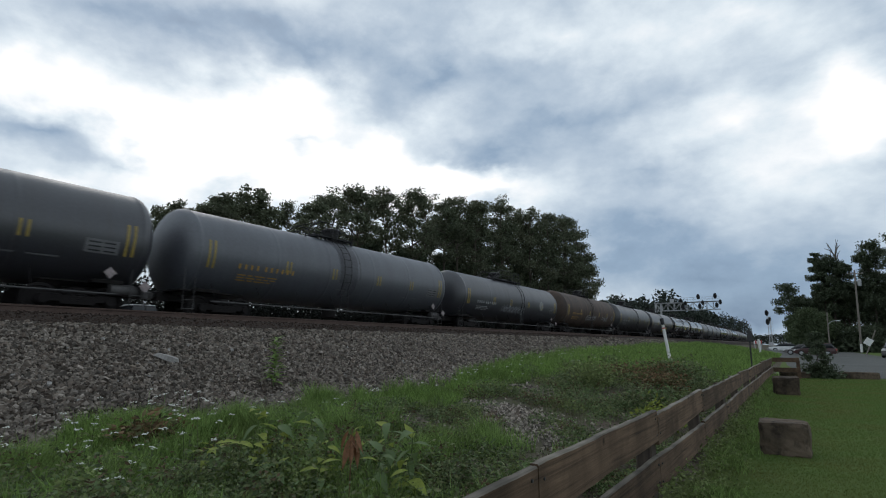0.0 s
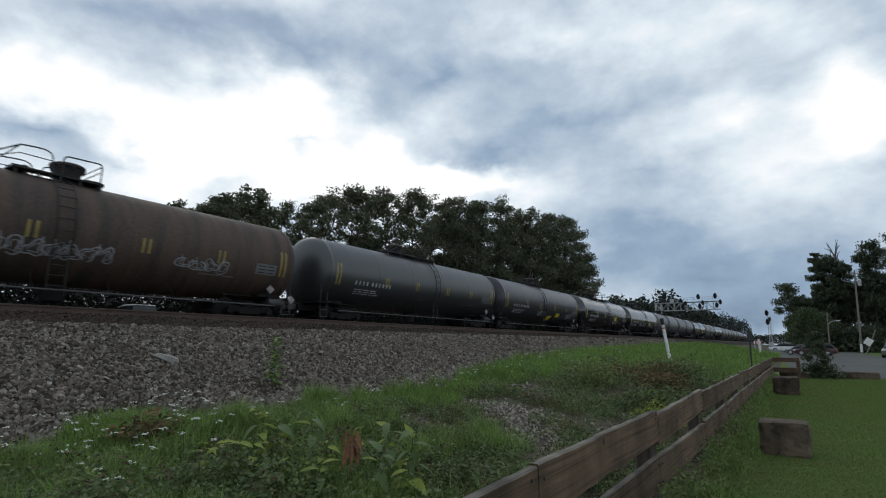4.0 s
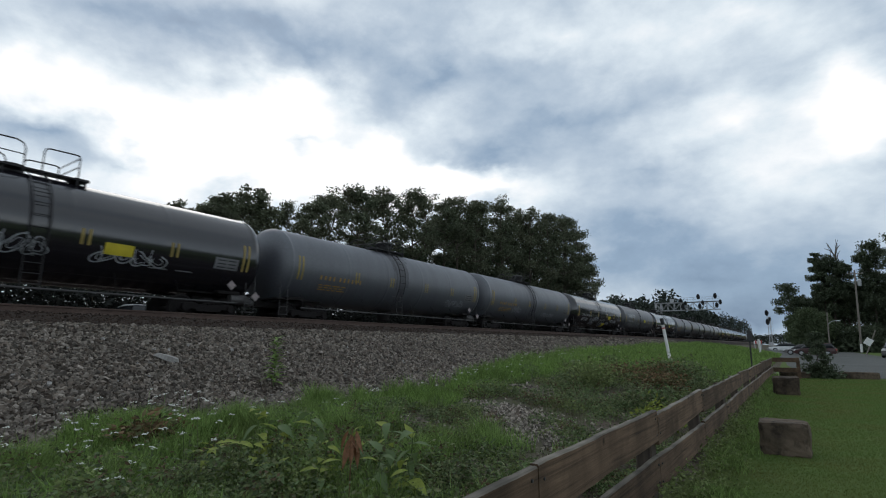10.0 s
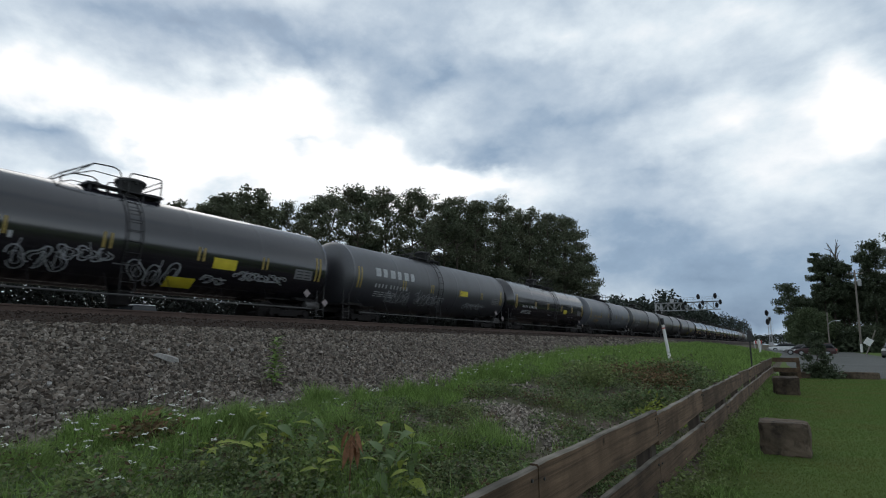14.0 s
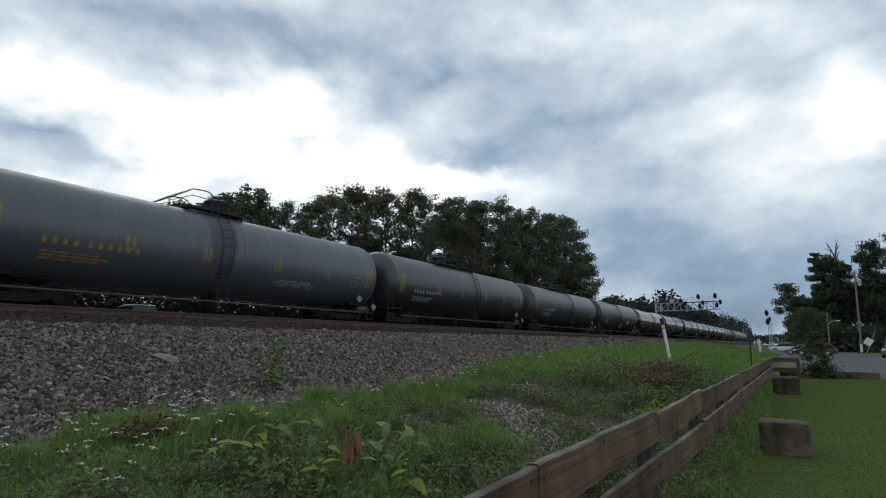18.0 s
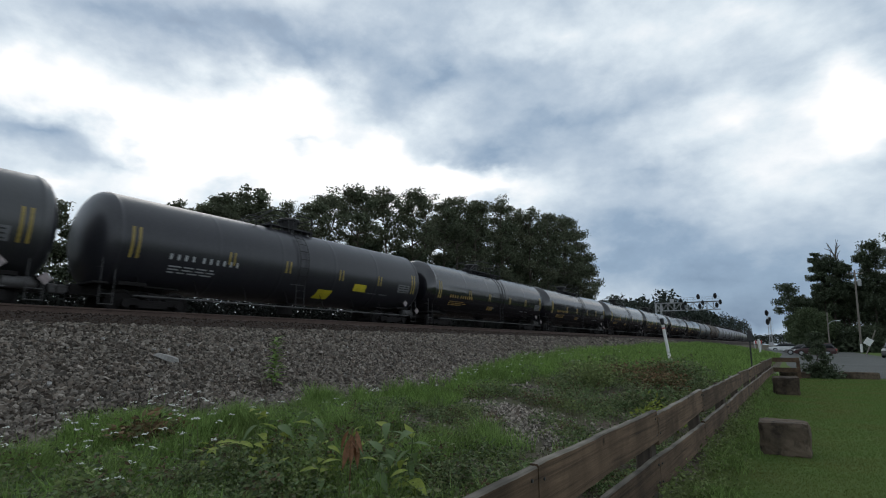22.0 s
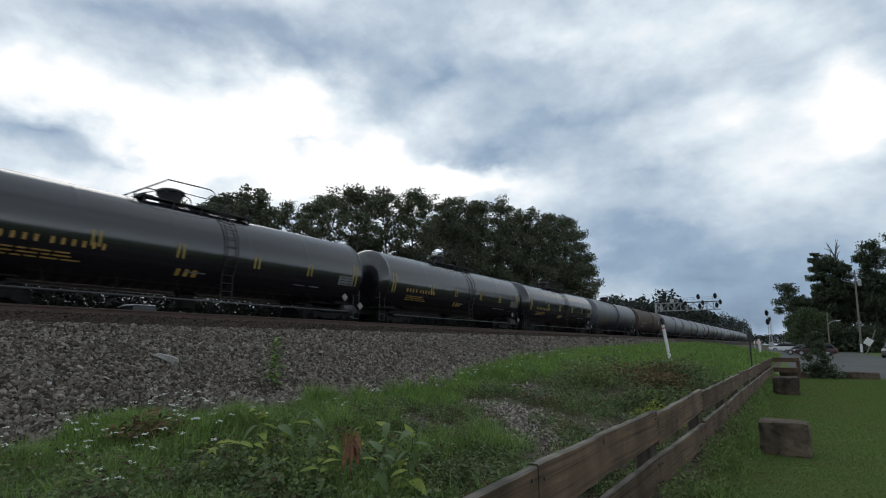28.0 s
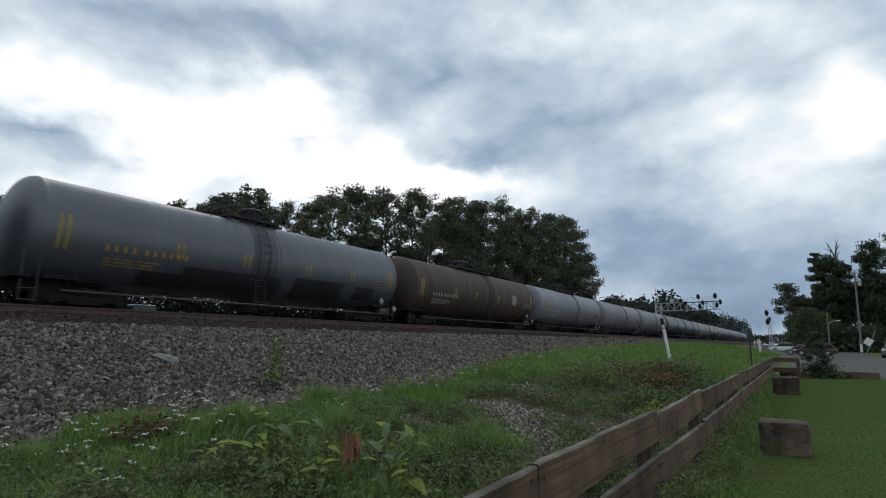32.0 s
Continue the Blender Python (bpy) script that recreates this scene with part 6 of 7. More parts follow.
def rough_block(name, label, x, y, w, d, h, seed, turn=0.0, tilt=0.0):
    """A weathered block with uneven faces and broken edges."""
    bm = bmesh.new()
    bmesh.ops.create_cube(bm, size=1.0)
    bmesh.ops.subdivide_edges(bm, edges=bm.edges[:], cuts=8, use_grid_fill=True)
    for v in bm.verts:
        p = Vector((v.co.x * w, v.co.y * d, (v.co.z + 0.5) * h))
        edge = sum(abs(abs(c) - 0.5) < 0.01 for c in v.co)
        k = noise.noise_vector(p * 5 + Vector((seed, 0, 0)))
        p += k * 0.020 + noise.noise_vector(p * 13 + Vector((seed, 1, 0))) * 0.008 + noise.noise_vector(p * 2.5 + Vector((0, seed, 0))) * 0.016
        if edge >= 2:
            p -= Vector((v.co.x * w, v.co.y * d, 0)) * (0.05 + 0.10 * noise.noise(p * 7)) + Vector((0, 0, v.co.z * 0.02))
        v.co = p
    for f in bm.faces:
        f.smooth = False
    me = bpy.data.meshes.new(name)
    bm.to_mesh(me)
    bm.free()
    me.materials.append(MAT["block"])
    return thing(name, label, "block", "old timber blocks on the lawn", mesh=me, m=pose(x, y, ground_z(x, y) - 0.03, tilt, 0, turn))


rough_block("timber_block", "squat weathered brown timber block on the lawn", -0.255, 9.22, 0.60, 0.50, 0.49, 1.0, -3, 0)
rough_block("timber_block", "worn brown timber block beside the fence", -0.36, 19.7, 0.70, 0.45, 0.58, 5.0, 6, 3)
rough_block("timber_kerb", "low weathered timber laid along the lawn edge", 2.28, 30.2, 1.42, 0.34, 0.34, 9.0, 2, 0)
rough_block("timber_kerb", "low weathered timber laid along the lawn edge", -0.15, 29.6, 1.2, 0.3, 0.32, 13.0, 0, 0)

RND = random.Random(77)
tree(0.78, 29.6, 2.2, 0.52, RND, "road_leaf", 0.1, 60, 0.05, "small upright dark green sapling at the lawn edge", trunk_r=0.025, limbs=14, clump=0.34)
hedge("low_shrub", "dense dark green skirt of shrub at the lawn edge", [(0.25, 29.8, 1.4, 29.8, 0.85, 0.4)], 2600, 0.09, "road_leaf")
tree(-0.5, 117, 13.0, 2.9, RND, "road_leaf", 0.42, 60, 0.18, "tree with an open uneven crown beside the road", "trees beside the road", limbs=11, clump=0.30)
tree(1.3, 118.5, 10.5, 2.4, RND, "road_leaf", 0.25, 70, 0.18, "dense dark green tree beside the road", "trees beside the road", limbs=12, clump=0.32)
for x, y, h, s, c, lab in ((5.3, 117, 18.0, 2.0, 0.40, ""), (7.0, 118, 17.6, 2.7, 0.3, "tall dark tree with a few dead top branches"), (8.6, 119, 16.6, 2.2, 0.3, ""),
                           (3.8, 121, 9.6, 3.0, 0.05, ""), (6.5, 122, 12.0, 3.6, 0.05, ""), (9.6, 120, 12.5, 3.2, 0.05, ""), (12.3, 117, 17.5, 2.6, 0.1, ""), (13.6, 118, 19.6, 3.0, 0.12, ""), (16.2, 114, 21.6, 3.6, 0.1, ""),
                           (19.5, 108, 22.5, 4.6, 0.1, ""), (12.6, 122, 12.0, 4.0, 0.02, ""), (16.5, 118, 13.0, 4.2, 0.02, ""), (23.0, 98, 20.0, 5.0, 0.1, "")):
    tree(x, y, h + 0.6, s * 1.08, RND, "road_leaf", c, 110, 0.17, lab or "dense dark green tree beside the road", "trees beside the road", limbs=18, clump=0.31)
for x, y, h, s in ((0.6, 113, 6.6, 2.1), (2.6, 113, 7.6, 2.5), (4.3, 112.5, 6.8, 2.2)):
    tree(x, y, h, s, RND, "bush_leaf", 0.08, 110, 0.17, "bushy mid-green small tree beyond the parked cars", "small trees beyond the cars", limbs=18, clump=0.42)


hedge("roadside_scrub", "dark green undergrowth beneath the roadside trees", [(1.2, 116, 8.0, 112, 6.0, 2.0), (8.0, 113, 15.0, 107, 5.5, 2.0), (15.0, 107, 24.0, 94, 5.5, 2.0), (0.4, 124, 3.0, 118, 7.0, 2.0)], 170, 0.42, "road_leaf", "undergrowth beside the road")


def build_side_wood():
    """An unseen low wood, added to close the east and give the tanks a dark horizon to reflect."""
    V, F, n0 = [], [], 0
    rnd = random.Random(53)
    for k in range(34):
        y = 130 - k * 11.0
        x = 118 + rnd.uniform(-8, 8)
        h, s, n = rnd.uniform(6, 9.5), rnd.uniform(6, 8), 420
        d = RNG.normal(size=(n, 3))
        d /= np.linalg.norm(d, axis=1)[:, None]
        p = np.array([x, y, h * 0.5]) + d * RNG.uniform(0.4, 1.0, (n, 1)) ** 0.5 * np.array([s, s, h * 0.52])
        a, u = RNG.normal(size=(n, 3)), RNG.normal(size=(n, 3))
        a /= np.linalg.norm(a, axis=1)[:, None]
        u = np.cross(a, u)
        u /= np.linalg.norm(u, axis=1)[:, None]
        sz = RNG.uniform(0.6, 1.1, (n, 1))
        V.append(np.stack([p - u * sz, p + a * sz * 0.6, p + u * sz, p - a * sz * 0.6], 1).reshape(-1, 3))
        F.append((n0 + np.arange(n * 4)).reshape(-1, 4))
        n0 += n * 4
    thing("unseen_east_wood", "unseen low belt of woods, added as a dark horizon for the tank reflections", "woods", kind="stuff", mesh=bulk("unseen_east_wood", np.concatenate(V), np.concatenate(F), MAT["leaf_dark"]))


build_side_wood()


def build_dead_top():
    ob = thing("dead_tree", "bare grey dead tree rising above the crowns", "tree", m=pose(7.9, 119.5, 0.25))
    b = Build()
    rnd = random.Random(9)
    b.tube((0, 0, -0.2), (0.2, 0, 18.5), 0.22, 0.09, n=7)
    for k in range(9):
        h = rnd.uniform(15.5, 18.3)
        a = rnd.uniform(0, 6.28)
        e = Vector((1.9 * math.cos(a) * rnd.uniform(0.5, 1), 1.9 * math.sin(a), h + rnd.uniform(1.5, 4)))
        m = Vector((0.2, 0, h)).lerp(e, 0.5) + Vector((0, 0, 0.3))
        b.tube((0.2, 0, h), m, 0.10, 0.08, n=5).tube(m, e, 0.08, 0.035, n=4)
        b.tube(m, m + Vector((rnd.uniform(-0.7, 0.7), rnd.uniform(-0.7, 0.7), rnd.uniform(0.8, 1.6))), 0.06, 0.03, n=4)
    part("trunk", b.mesh("trunk", MAT["bark"], True), ob)


build_dead_top()


def utility_pole(x, y, h, lean, r, label, lamp=False):
    ob = thing("utility_pole", label, "pole", m=pose(x, y, ground_z(x, y), 0, lean, 0))
    part("shaft", Build().tube((0, 0, -0.3), (0, 0, h), r, r * 0.65, n=12).mesh("shaft", MAT["pole_wood"], True), ob)
    part("base_wrap", Build().tube((0, 0, 0.1), (0, 0, 1.4), r + 0.012, r + 0.010, n=12).mesh("base_wrap", MAT["white_post"], True), ob, "white wrap round the foot")
    if lamp:
        part("lamp_arm", Build().path([(0, 0, h * 0.70), (0.08 * h, 0, h * 0.78), (0.18 * h, 0, h * 0.80)], 0.035).mesh("lamp_arm", MAT["galv"]), ob)
        part("lamp_head", Build().box((0.21 * h, 0, h * 0.795), (0.08 * h, 0.24, 0.13), bevel=0.04).mesh("lamp_head", MAT["lamp_lens"]), ob)
    else:
        part("crossarm", Build().box((0, 0, h - 0.6), (2.2, 0.1, 0.12), bevel=0.01).mesh("crossarm", MAT["pole_wood"]), ob)
        for q in (-0.95, -0.5, 0.5, 0.95):
            part("insulator", Build().lathe([(h - 0.54, 0.03), (h - 0.48, 0.055), (h - 0.42, 0.05), (h - 0.40, 0.02)], 2, 8, (q, 0, 0)).mesh("insulator", MAT["lamp_lens"], True), ob)
        part("transformer", Build().lathe([(h - 2.6, 0.1), (h - 2.55, 0.26), (h - 1.6, 0.26), (h - 1.5, 0.12)], 2, 14, (0.5, 0, 0)).mesh("transformer", MAT["galv"], True), ob)
    return ob


utility_pole(8.65, 105, 13.2, 2.6, 0.17, "weathered grey wooden utility pole beside the road")
utility_pole(4.43, 100, 6.3, 2.4, 0.11, "wooden pole carrying a street lamp", lamp=True)
wire = Build()
for dx in (-0.95, 0.95):
    pts = []
    for k in range(13):
        t = k / 12
        pts.append((9.2 + dx + (30 - 9.2) * t, 105 - 70 * t, 12.9 - 4 * 0.9 * t * (1 - t)))
    wire.path(pts, 0.018, 4)
thing("power_line", "thin dark sagging power line from the pole", "cable", mesh=wire.mesh("power_line", MAT["signal_black"]))


def build_leaning_sign():
    ob = thing("leaning_sign", "leaning post with a tilted blank white sign", "sign", m=pose(7.4, 85, ground_z(7.4, 85), 0, 22, 0))
    part("post", Build().tube((0, 0, -0.2), (0, 0, 3.4), 0.07, n=8).mesh("post", MAT["pole_wood"]), ob)
    part("panel", Build().box((-0.25, -0.1, 1.75), (0.78, 0.03, 0.88), Matrix.Rotation(radians(12), 3, "Y"), bevel=0.005).mesh("panel", MAT["white_post"]), ob, "blank white sign board")


build_leaning_sign()


def vehicle(name, label, m, paint, ln, w, h, hood, boot, wagon=False):
    """A parked car, its nose along +x: body, glasshouse, windows, wheels, lamps."""
    ob = thing(name, label, "car", "parked cars", m=m)
    r = 0.33
    belt = h * 0.60
    b = Build()
    half = ln / 2

    def loft(secs):
        vs, fs = [], []
        for x, z0, z1, ww in secs:
            vs += [(x, -ww * 0.94, z0), (x, -ww, z0 + (z1 - z0) * 0.4), (x, -ww * 0.96, z1 - 0.05), (x, -ww * 0.86, z1), (x, ww * 0.86, z1), (x, ww * 0.96, z1 - 0.05), (x, ww, z0 + (z1 - z0) * 0.4), (x, ww * 0.94, z0)]
        for i in range(len(secs) - 1):
            k = 8 * i
            fs += [(k + a, k + (a + 1) % 8, k + 8 + (a + 1) % 8, k + 8 + a) for a in range(8)]
        fs += [tuple(range(8)), tuple(range(8 * len(secs) - 1, 8 * len(secs) - 9, -1))]
        return vs, fs
    W = w / 2
    b.add(*loft([(-half, 0.42, belt * 0.92, W * 0.86), (-half + 0.12, 0.26, belt * 0.98, W * 0.96), (-half + 0.8, 0.22, belt, W), (0, 0.22, belt, W), (half - hood, 0.22, belt * 0.99, W), (half - 0.35, 0.24, belt * 0.86, W * 0.95), (half, 0.36, belt * 0.70, W * 0.80)]))
    part("body", b.mesh("body", MAT[paint], True, 35), ob)
    g = Build()
    rear = -half + (0.15 if wagon else boot)
    front = half - hood + 0.25
    g.add(*loft([(rear, belt - 0.02, belt + 0.03, W * 0.88), (rear + (0.25 if wagon else 0.6), belt - 0.02, h * 0.97, W * 0.76), ((rear + front) / 2, belt - 0.02, h, W * 0.76), (front - 0.75, belt - 0.02, h * 0.96, W * 0.76), (front, belt - 0.02, belt + 0.02, W * 0.86)]))
    part("cabin", g.mesh("cabin", MAT["glass_dark"], True, 35), ob, "dark tinted windows")
    rf = Build().add(*loft([(rear + (0.25 if wagon else 0.6), h * 0.955, h * 0.985, W * 0.76), ((rear + front) / 2, h * 0.965, h * 1.012, W * 0.775), (front - 0.78, h * 0.94, h * 0.975, W * 0.76)]))
    part("roof", rf.mesh("roof", MAT[paint], True, 35), ob)
    for x in (-half + 0.85, half - 0.85):
        for s in (-1, 1):
            t = part("wheel", Build().lathe([(-0.11, r * 0.8), (-0.1, r), (0.1, r), (0.11, r * 0.8)], 1, 18).mesh("wheel", MAT["tyre"], True), ob, m=pose(x, s * (W - 0.1), r))
            part("rim", Build().lathe([(-0.02, r * 0.62), (0.0, r * 0.62), (0.012, r * 0.3), (0.02, r * 0.1)], 1, 14).mesh("rim", MAT["galv"], True), t, m=pose(0, s * 0.11, 0, 0, 0, 0 if s > 0 else 180))
    for s in (-1, 1):
        part("headlight", Build().box((half - 0.16, s * W * 0.66, belt * 0.74), (0.2, 0.34, 0.14), bevel=0.03).mesh("headlight", MAT["lamp_lens"]), ob)
        part("tail_light", Build().box((-half + 0.05, s * W * 0.74, belt * 0.80), (0.12, 0.26, 0.2), bevel=0.02).mesh("tail_light", MAT["red"]), ob)
    return ob


gz = ground_z
vehicle("sedan", "white sedan parked beside the line", pose(-1.55, 108, gz(-1.55, 108) + 0.03, 0, 0, 188), "car_white", 4.6, 1.8, 1.5, 1.2, 0.6)
vehicle("hatchback", "dark maroon wagon parked behind the shrub", pose(2.0, 78, gz(2.0, 78) + 0.03, 0, 0, 172), "car_red", 4.3, 1.75, 1.52, 1.0, 0.4, True)
vehicle("pickup", "grey car parked on the gravel", pose(0.75, 84, gz(0.75, 84) + 0.03, 0, 0, 178), "car_grey", 4.3, 1.8, 1.35, 1.2, 0.5)
vehicle("suv", "grey-brown wagon parked on the road", pose(8.9, 72, gz(8.9, 72) + 0.03, 0, 0, 250), "car_grey", 4.6, 1.9, 1.78, 1.1, 0.4, True)
vehicle("van", "white wagon parked beyond the tracks", pose(-30.2, 13.75, gz(-30.2, 13.75), 0, 0, 175), "car_white", 4.0, 1.55, 1.90, 0.9, 0.4, True)


# ---- posts, signals ----
def build_posts():
    ob = thing("marker_post", "leaning white plastic marker post with a black cap", "post", m=pose(-4.95, 26.5, gz(-4.95, 26.5), -2, -6.5, 34))
    part("shaft", Build().tube((0, 0, -0.1), (0, 0, 1.85), 0.075, 0.070, n=12).mesh("shaft", MAT["white_post"], True), ob)
    part("cap", Build().tube((0, 0, 1.85), (0, 0, 2.16), 0.088, 0.085, n=12).mesh("cap", MAT["signal_black"], True), ob, "black cap")
    part("sticker", Build().tube((0, 0, 1.66), (0, 0, 1.72), 0.078, 0.077, n=12, caps=False).mesh("sticker", MAT["red"], True), ob)
    ob = thing("sign_post", "thin dark steel post with a small plate seen from behind", "sign post", m=pose(-2.05, 33, gz(-2.05, 33), 0, 1, 38))
    part("post", Build().box((0, 0, 1.0), (0.07, 0.04, 2.15), bevel=0.006).mesh("post", MAT["signal_black"]), ob)
    part("plate", Build().box((0, -0.035, 1.85), (0.30, 0.012, 0.56), bevel=0.002).mesh("plate", MAT["signal_black"]), ob)
    ob = thing("marker_post", "short white marker post on the verge", "post", m=pose(-3.16, 66, gz(-3.16, 66), 0, -3, 30))
    part("shaft", Build().tube((0, 0, -0.1), (0, 0, 1.6), 0.11, 0.10, n=10).mesh("shaft", MAT["white_post"], True), ob)
    ob = thing("barrier", "red and white striped barrier board beside the line", "barrier", m=pose(-4.6, 92, gz(-4.6, 92), 0, 0, 30))
    for k in range(6):
        part("board", Build().box((-0.5 + 0.2 * k, 0, 1.0 + (k % 2) * 0.08), (0.19, 0.06, 0.45), bevel=0.01).mesh("board", MAT["red" if k % 2 else "white_post"]), ob)
    for q in (-0.45, 0.45):
        part("leg", Build().box((q, 0.05, 0.45), (0.08, 0.08, 1.1)).mesh("leg", MAT["galv"]), ob)


build_posts()


def signal_head(parent, x, y, z, s=1.0):
    """A colour-light head: oval backing, housing, three hooded lamps."""
    vs = [(x + 0.42 * s * math.cos(a), y, z + 0.72 * s * math.sin(a)) for a in [2 * math.pi * k / 20 for k in range(20)]]
    b = Build().add(vs + [(p[0], p[1] + 0.05, p[2]) for p in vs], [tuple(range(20)), tuple(range(39, 19, -1))] + [(i, (i + 1) % 20, 20 + (i + 1) % 20, 20 + i) for i in range(20)])
    hd = part("signal_head", b.mesh("signal_head", MAT["signal_black"]), parent, "black oval signal head")
    for dz in (-0.4, 0.0, 0.4):
        part("lamp_hood", Build().tube((x, y - 0.35 * s, z + dz * s), (x, y + 0.02, z + dz * s), 0.15 * s, n=10, caps=False).mesh("lamp_hood", MAT["signal_black"]), hd)
    part("housing", Build().box((x, y + 0.22, z), (0.4 * s, 0.34, 1.1 * s), bevel=0.04).mesh("housing", MAT["signal_black"]), hd)


def build_bridge():
    y = 140.0
    ob = thing("signal_bridge", "grey steel truss signal bridge reaching over the tracks", "signal bridge", m=pose(0, y, 0))
    xl, xr, zb, zt = -28.7, -13.9, 9.95, 11.85
    base = gz(xl, y)
    for dx in (0, 1.25):
        for dy in (-0.6, 0.6):
            part("mast_leg", Build().box((xl + dx, dy, (base + zt) / 2 - 0.1), (0.2, 0.2, zt - base + 0.2), bevel=0.02).mesh("mast_leg", MAT["galv"]), ob)
    b = Build()
    for k in range(5):
        z0, z1 = base + k * 1.9, base + (k + 1) * 1.9
        for dy in (-0.6, 0.6):
            b.tube((xl, dy, z0), (xl + 1.25, dy, z1), 0.05, n=5)
    part("mast_bracing", b.mesh("mast_bracing", MAT["galv"]), ob)
    for dy in (-0.6, 0.6):
        for z in (zb, zt):
            part("chord", Build().box(((xl + xr) / 2, dy, z), (xr - xl, 0.16, 0.16), bevel=0.01).mesh("chord", MAT["galv"]), ob)
        n = 10
        st = (xr - xl) / n
        for k in range(n):
            x0 = xl + k * st
            part("truss_post", Build().box((x0, dy, (zb + zt) / 2), (0.09, 0.09, zt - zb)).mesh("truss_post", MAT["galv"]), ob)
            z0, z1 = (zb, zt) if k % 2 else (zt, zb)
            part("diagonal", Build().tube((x0, dy, z0), (x0 + st, dy, z1), 0.055, n=6).mesh("diagonal", MAT["galv"]), ob)
    part("walkway", Build().box(((xl + xr) / 2, -0.95, zt + 0.05), (xr - xl, 0.75, 0.06)).mesh("walkway", MAT["galv"]), ob)
    b = Build()
    for z in (zt + 0.6, zt + 1.1):
        b.tube((xl + 5, -1.3, z), (xr, -1.3, z), 0.03, n=5)
    for k in range(8):
        x = xl + 5 + (xr - xl - 5) * k / 7
        b.tube((x, -1.3, zt), (x, -1.3, zt + 1.1), 0.03, n=5)
    part("handrail", b.mesh("handrail", MAT["galv"]), ob)
    for x, z, s in ((-22.4, zt + 0.5, 0.75), (-21.4, zt - 0.3, 0.75), (-22.0, zt - 1.2, 0.95), (-18.4, zt + 1.2, 0.95), (-17.5, zt - 0.3, 0.8), (-18.2, zt - 1.1, 0.9), (-14.7, zt + 1.25, 0.95), (-13.7, zt - 0.3, 0.85), (-14.5, zt - 1.0, 0.9)):
        signal_head(ob, x, -1.6, z, s)
    part("cabinet", Build().box((-24.6, -0.9, zt + 0.5), (0.9, 0.5, 0.8), bevel=0.05).mesh("cabinet", MAT["galv"]), ob)


build_bridge()


def mast_signal(x, y, h, heads, label):
    ob = thing("mast_signal", label, "railway signal", "mast signals beside the line", m=pose(x, y, gz(x, y)))
    part("mast", Build().tube((0, 0, -0.2), (0, 0, h), 0.10, 0.09, n=10).mesh("mast", MAT["galv"], True), ob)
    for z in heads:
        signal_head(ob, 0, -0.4, z, 1.15)
    part("ladder", Build().path([(0.3, 0.2, 0), (0.3, 0.2, h - 1)], 0.03, 5).path([(0.7, 0.2, 0), (0.7, 0.2, h - 1)], 0.03, 5).mesh("ladder", MAT["galv"]), ob)
    part("base_box", Build().box((0, 0.1, 0.6), (0.7, 0.6, 1.2), bevel=0.05).mesh("base_box", MAT["galv"]), ob)


mast_signal(-5.6, 170, 9.4, (9.2, 6.7), "mast signal with two black oval heads")
mast_signal(-6.4, 215, 9.6, (9.2,), "mast signal with one black oval head")


def build_crossing_light():
    ob = thing("crossing_signal", "road crossing signal mast with twin round lamps", "crossing signal", m=pose(7.55, 140, gz(7.55, 140)))
    part("mast", Build().tube((0, 0, -0.2), (0, 0, 7.0), 0.10, 0.09, n=10).mesh("mast", MAT["galv"], True), ob)
    for q in (-0.45, 0.45):
        part("lamp", Build().lathe([(-0.1, 0.2), (0.0, 0.36), (0.03, 0.36), (0.05, 0.18)], 1, 16, (q, 0, 6.2)).mesh("lamp", MAT["signal_black"], True), ob)
    part("arm", Build().tube((-0.5, 0, 6.2), (0.5, 0, 6.2), 0.05, n=8).mesh("arm", MAT["galv"], True), ob)


build_crossing_light()


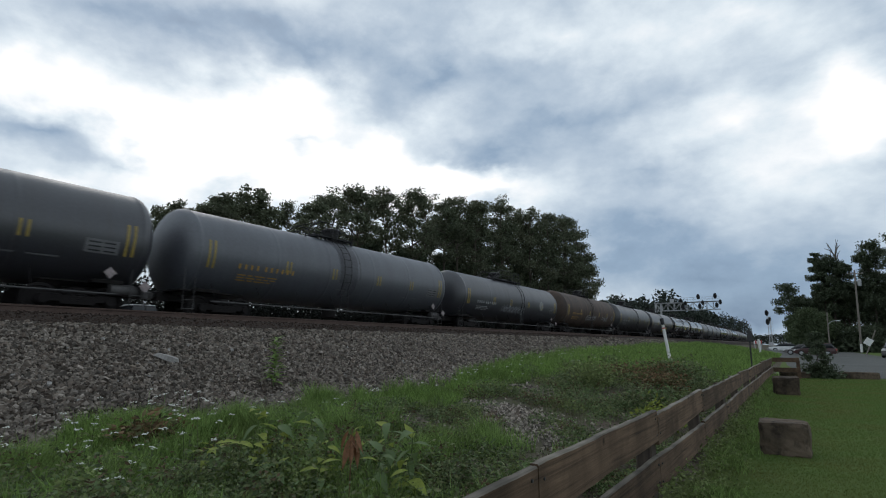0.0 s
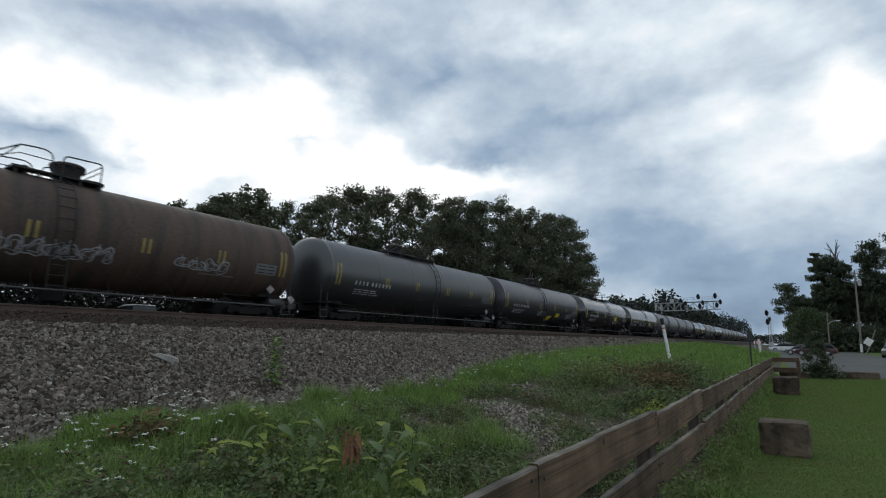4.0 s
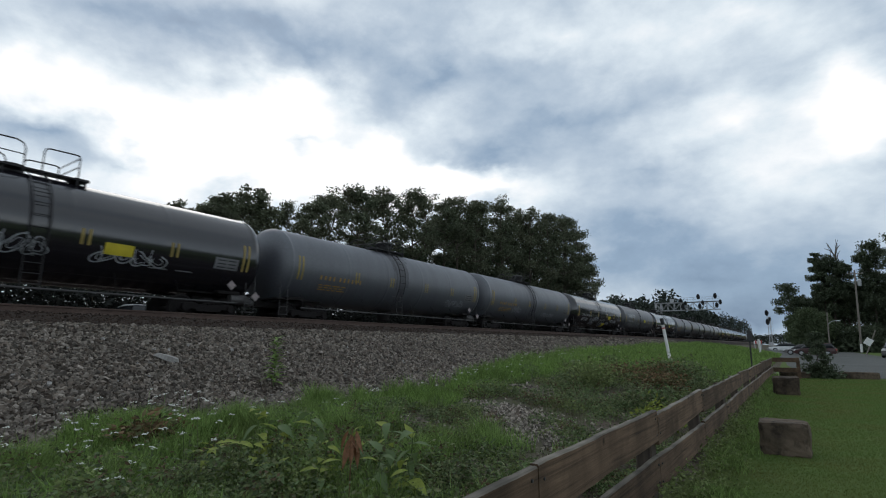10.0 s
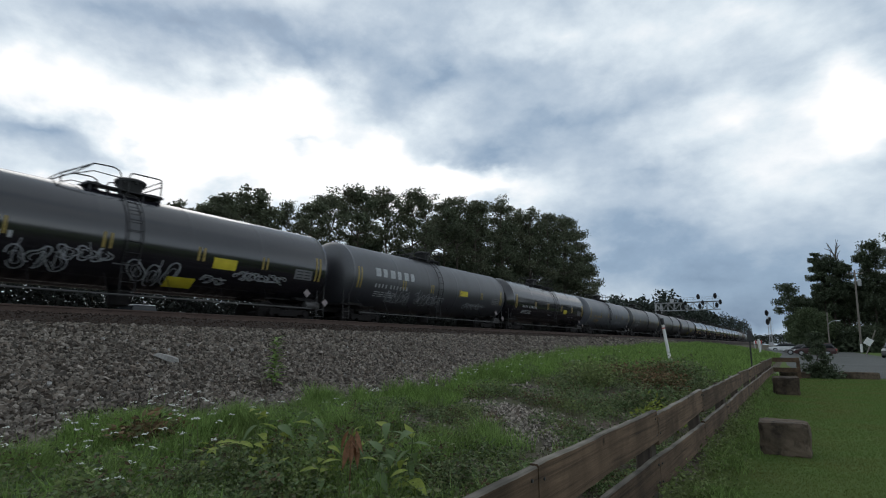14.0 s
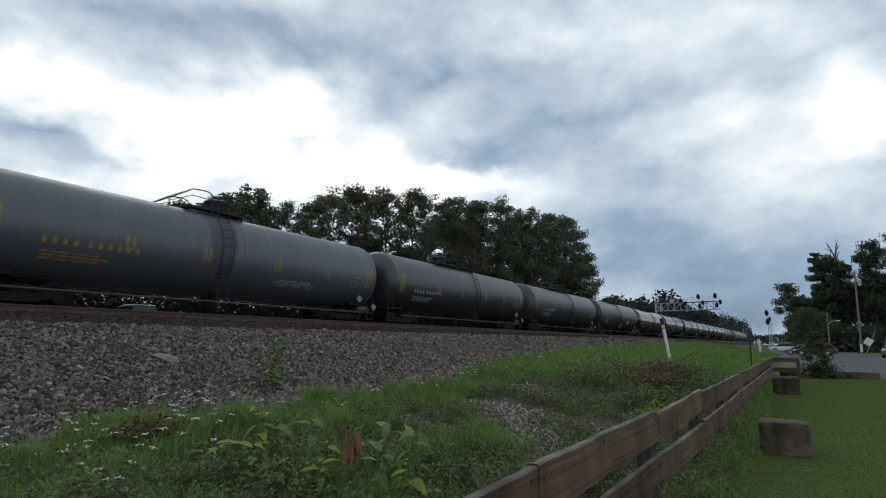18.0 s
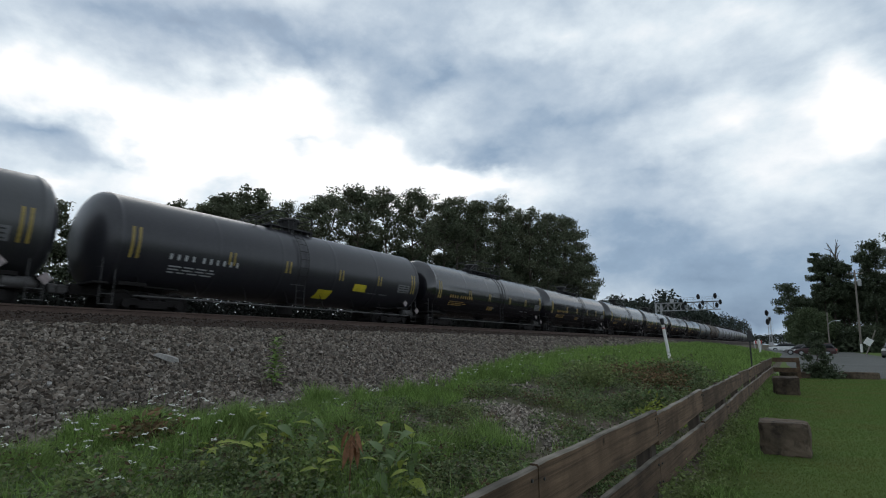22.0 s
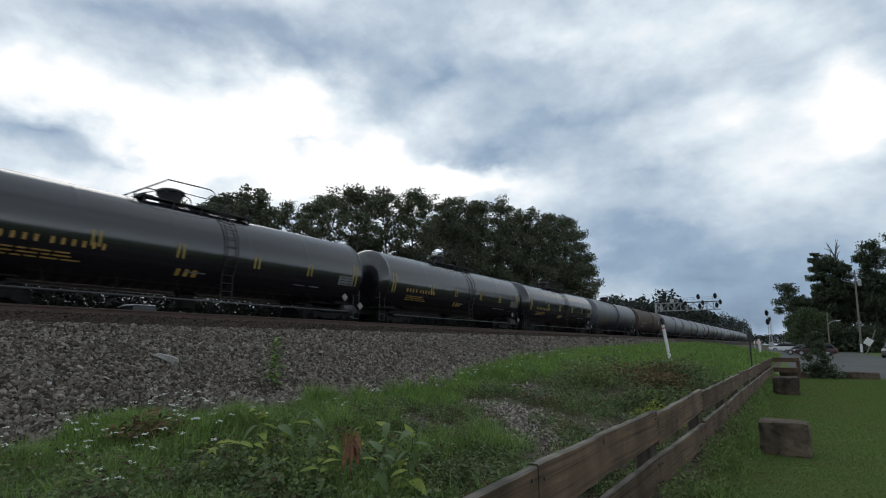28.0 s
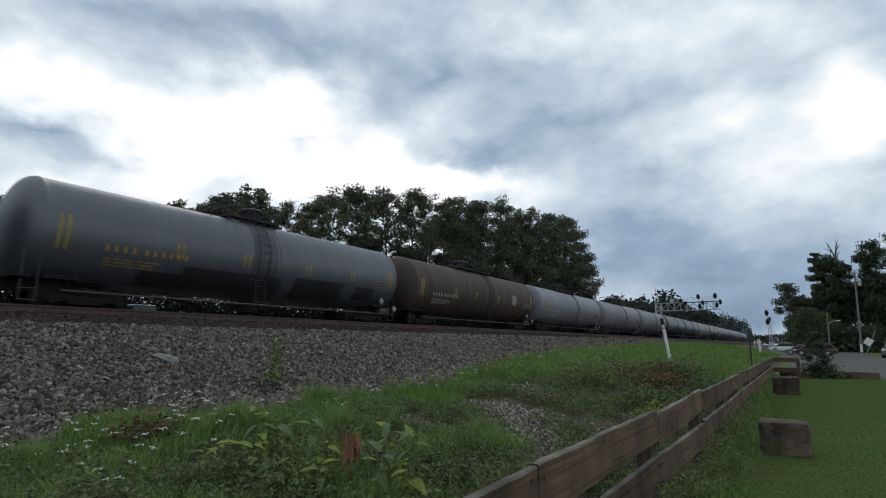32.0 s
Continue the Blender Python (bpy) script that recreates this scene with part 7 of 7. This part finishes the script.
# ---- birds ----
def bird(seed):
    ob = thing("bird", "small dark bird in flight with spread wings", "bird", "birds crossing the sky")
    part("body", Build().lathe([(-0.11, 0.004), (-0.06, 0.018), (0.0, 0.026), (0.05, 0.022), (0.08, 0.016), (0.10, 0.004)], 1, 10).mesh("body", MAT["signal_black"], True), ob)
    for s in (-1, 1):
        w = Build().add([(0, 0.05, 0), (0, -0.03, 0), (s * 0.08, 0.06, 0.012), (s * 0.08, -0.02, 0.012), (s * 0.17, 0.0, 0.0), (0, 0.05, 0.006), (0, -0.03, 0.006), (s * 0.08, 0.06, 0.018), (s * 0.08, -0.02, 0.018), (s * 0.17, 0.0, 0.004)],
                        [(0, 1, 3, 2), (2, 3, 4), (5, 7, 8, 6), (7, 9, 8), (0, 2, 7, 5), (2, 4, 9, 7), (1, 6, 8, 3), (3, 8, 9, 4), (0, 5, 6, 1)])
        part("wing", w.mesh("wing", MAT["signal_black"]), ob, m=pose(s * 0.015, 0, 0.012, 0, s * (-18 if seed else 12), 0))
    return ob


BIRDS = [(bird(0), (-27.5, 23.5, 18.0), (19.35, -9.7, 0.0)), (bird(1), (-28.3, 23.6, 18.0), (17.7, -8.6, 0.0))]


def motions():
    for car, c in CARS:
        rows = []
        for k in range(17):
            t = 2.0 * k
            rows.append((t, rail_pose(c - travelled(t))))
        walk(car, rows)
    # wheels roll while their car runs past the fence
    for n, (car, c) in enumerate(CARS[:25]):
        t0 = next((k / 30 for k in range(961) if c - travelled(k / 30) < 24), 32.0)
        t1 = min(t0 + 2.6, 32.0)
        times = [k / 30 for k in range(round(t0 * 30), round(t1 * 30) + 1)]
        if len(times) < 2:
            continue
        for w in WHEELS[n]:
            p = w.matrix_basis.translation.copy()
            rows = [(t, pose(*p, math.degrees((travelled(t) - travelled(times[0])) / 0.455), 0, 0)) for t in times]
            if times[0] > 0:
                rows.insert(0, (0.0, rows[0][1]))
            if times[-1] < 32:
                rows.append((32.0, rows[-1][1]))
            walk(w, rows)
    for ob, at, v in BIRDS:
        turn = math.degrees(math.atan2(-v[0], v[1]))
        walk(ob, [(t, pose(at[0] + v[0] * (t - 19.0), at[1] + v[1] * (t - 19.0), at[2], 0, 0, turn)) for t in (0.0, 8.0, 16.0, 19.0, 24.0, 32.0)])


motions()
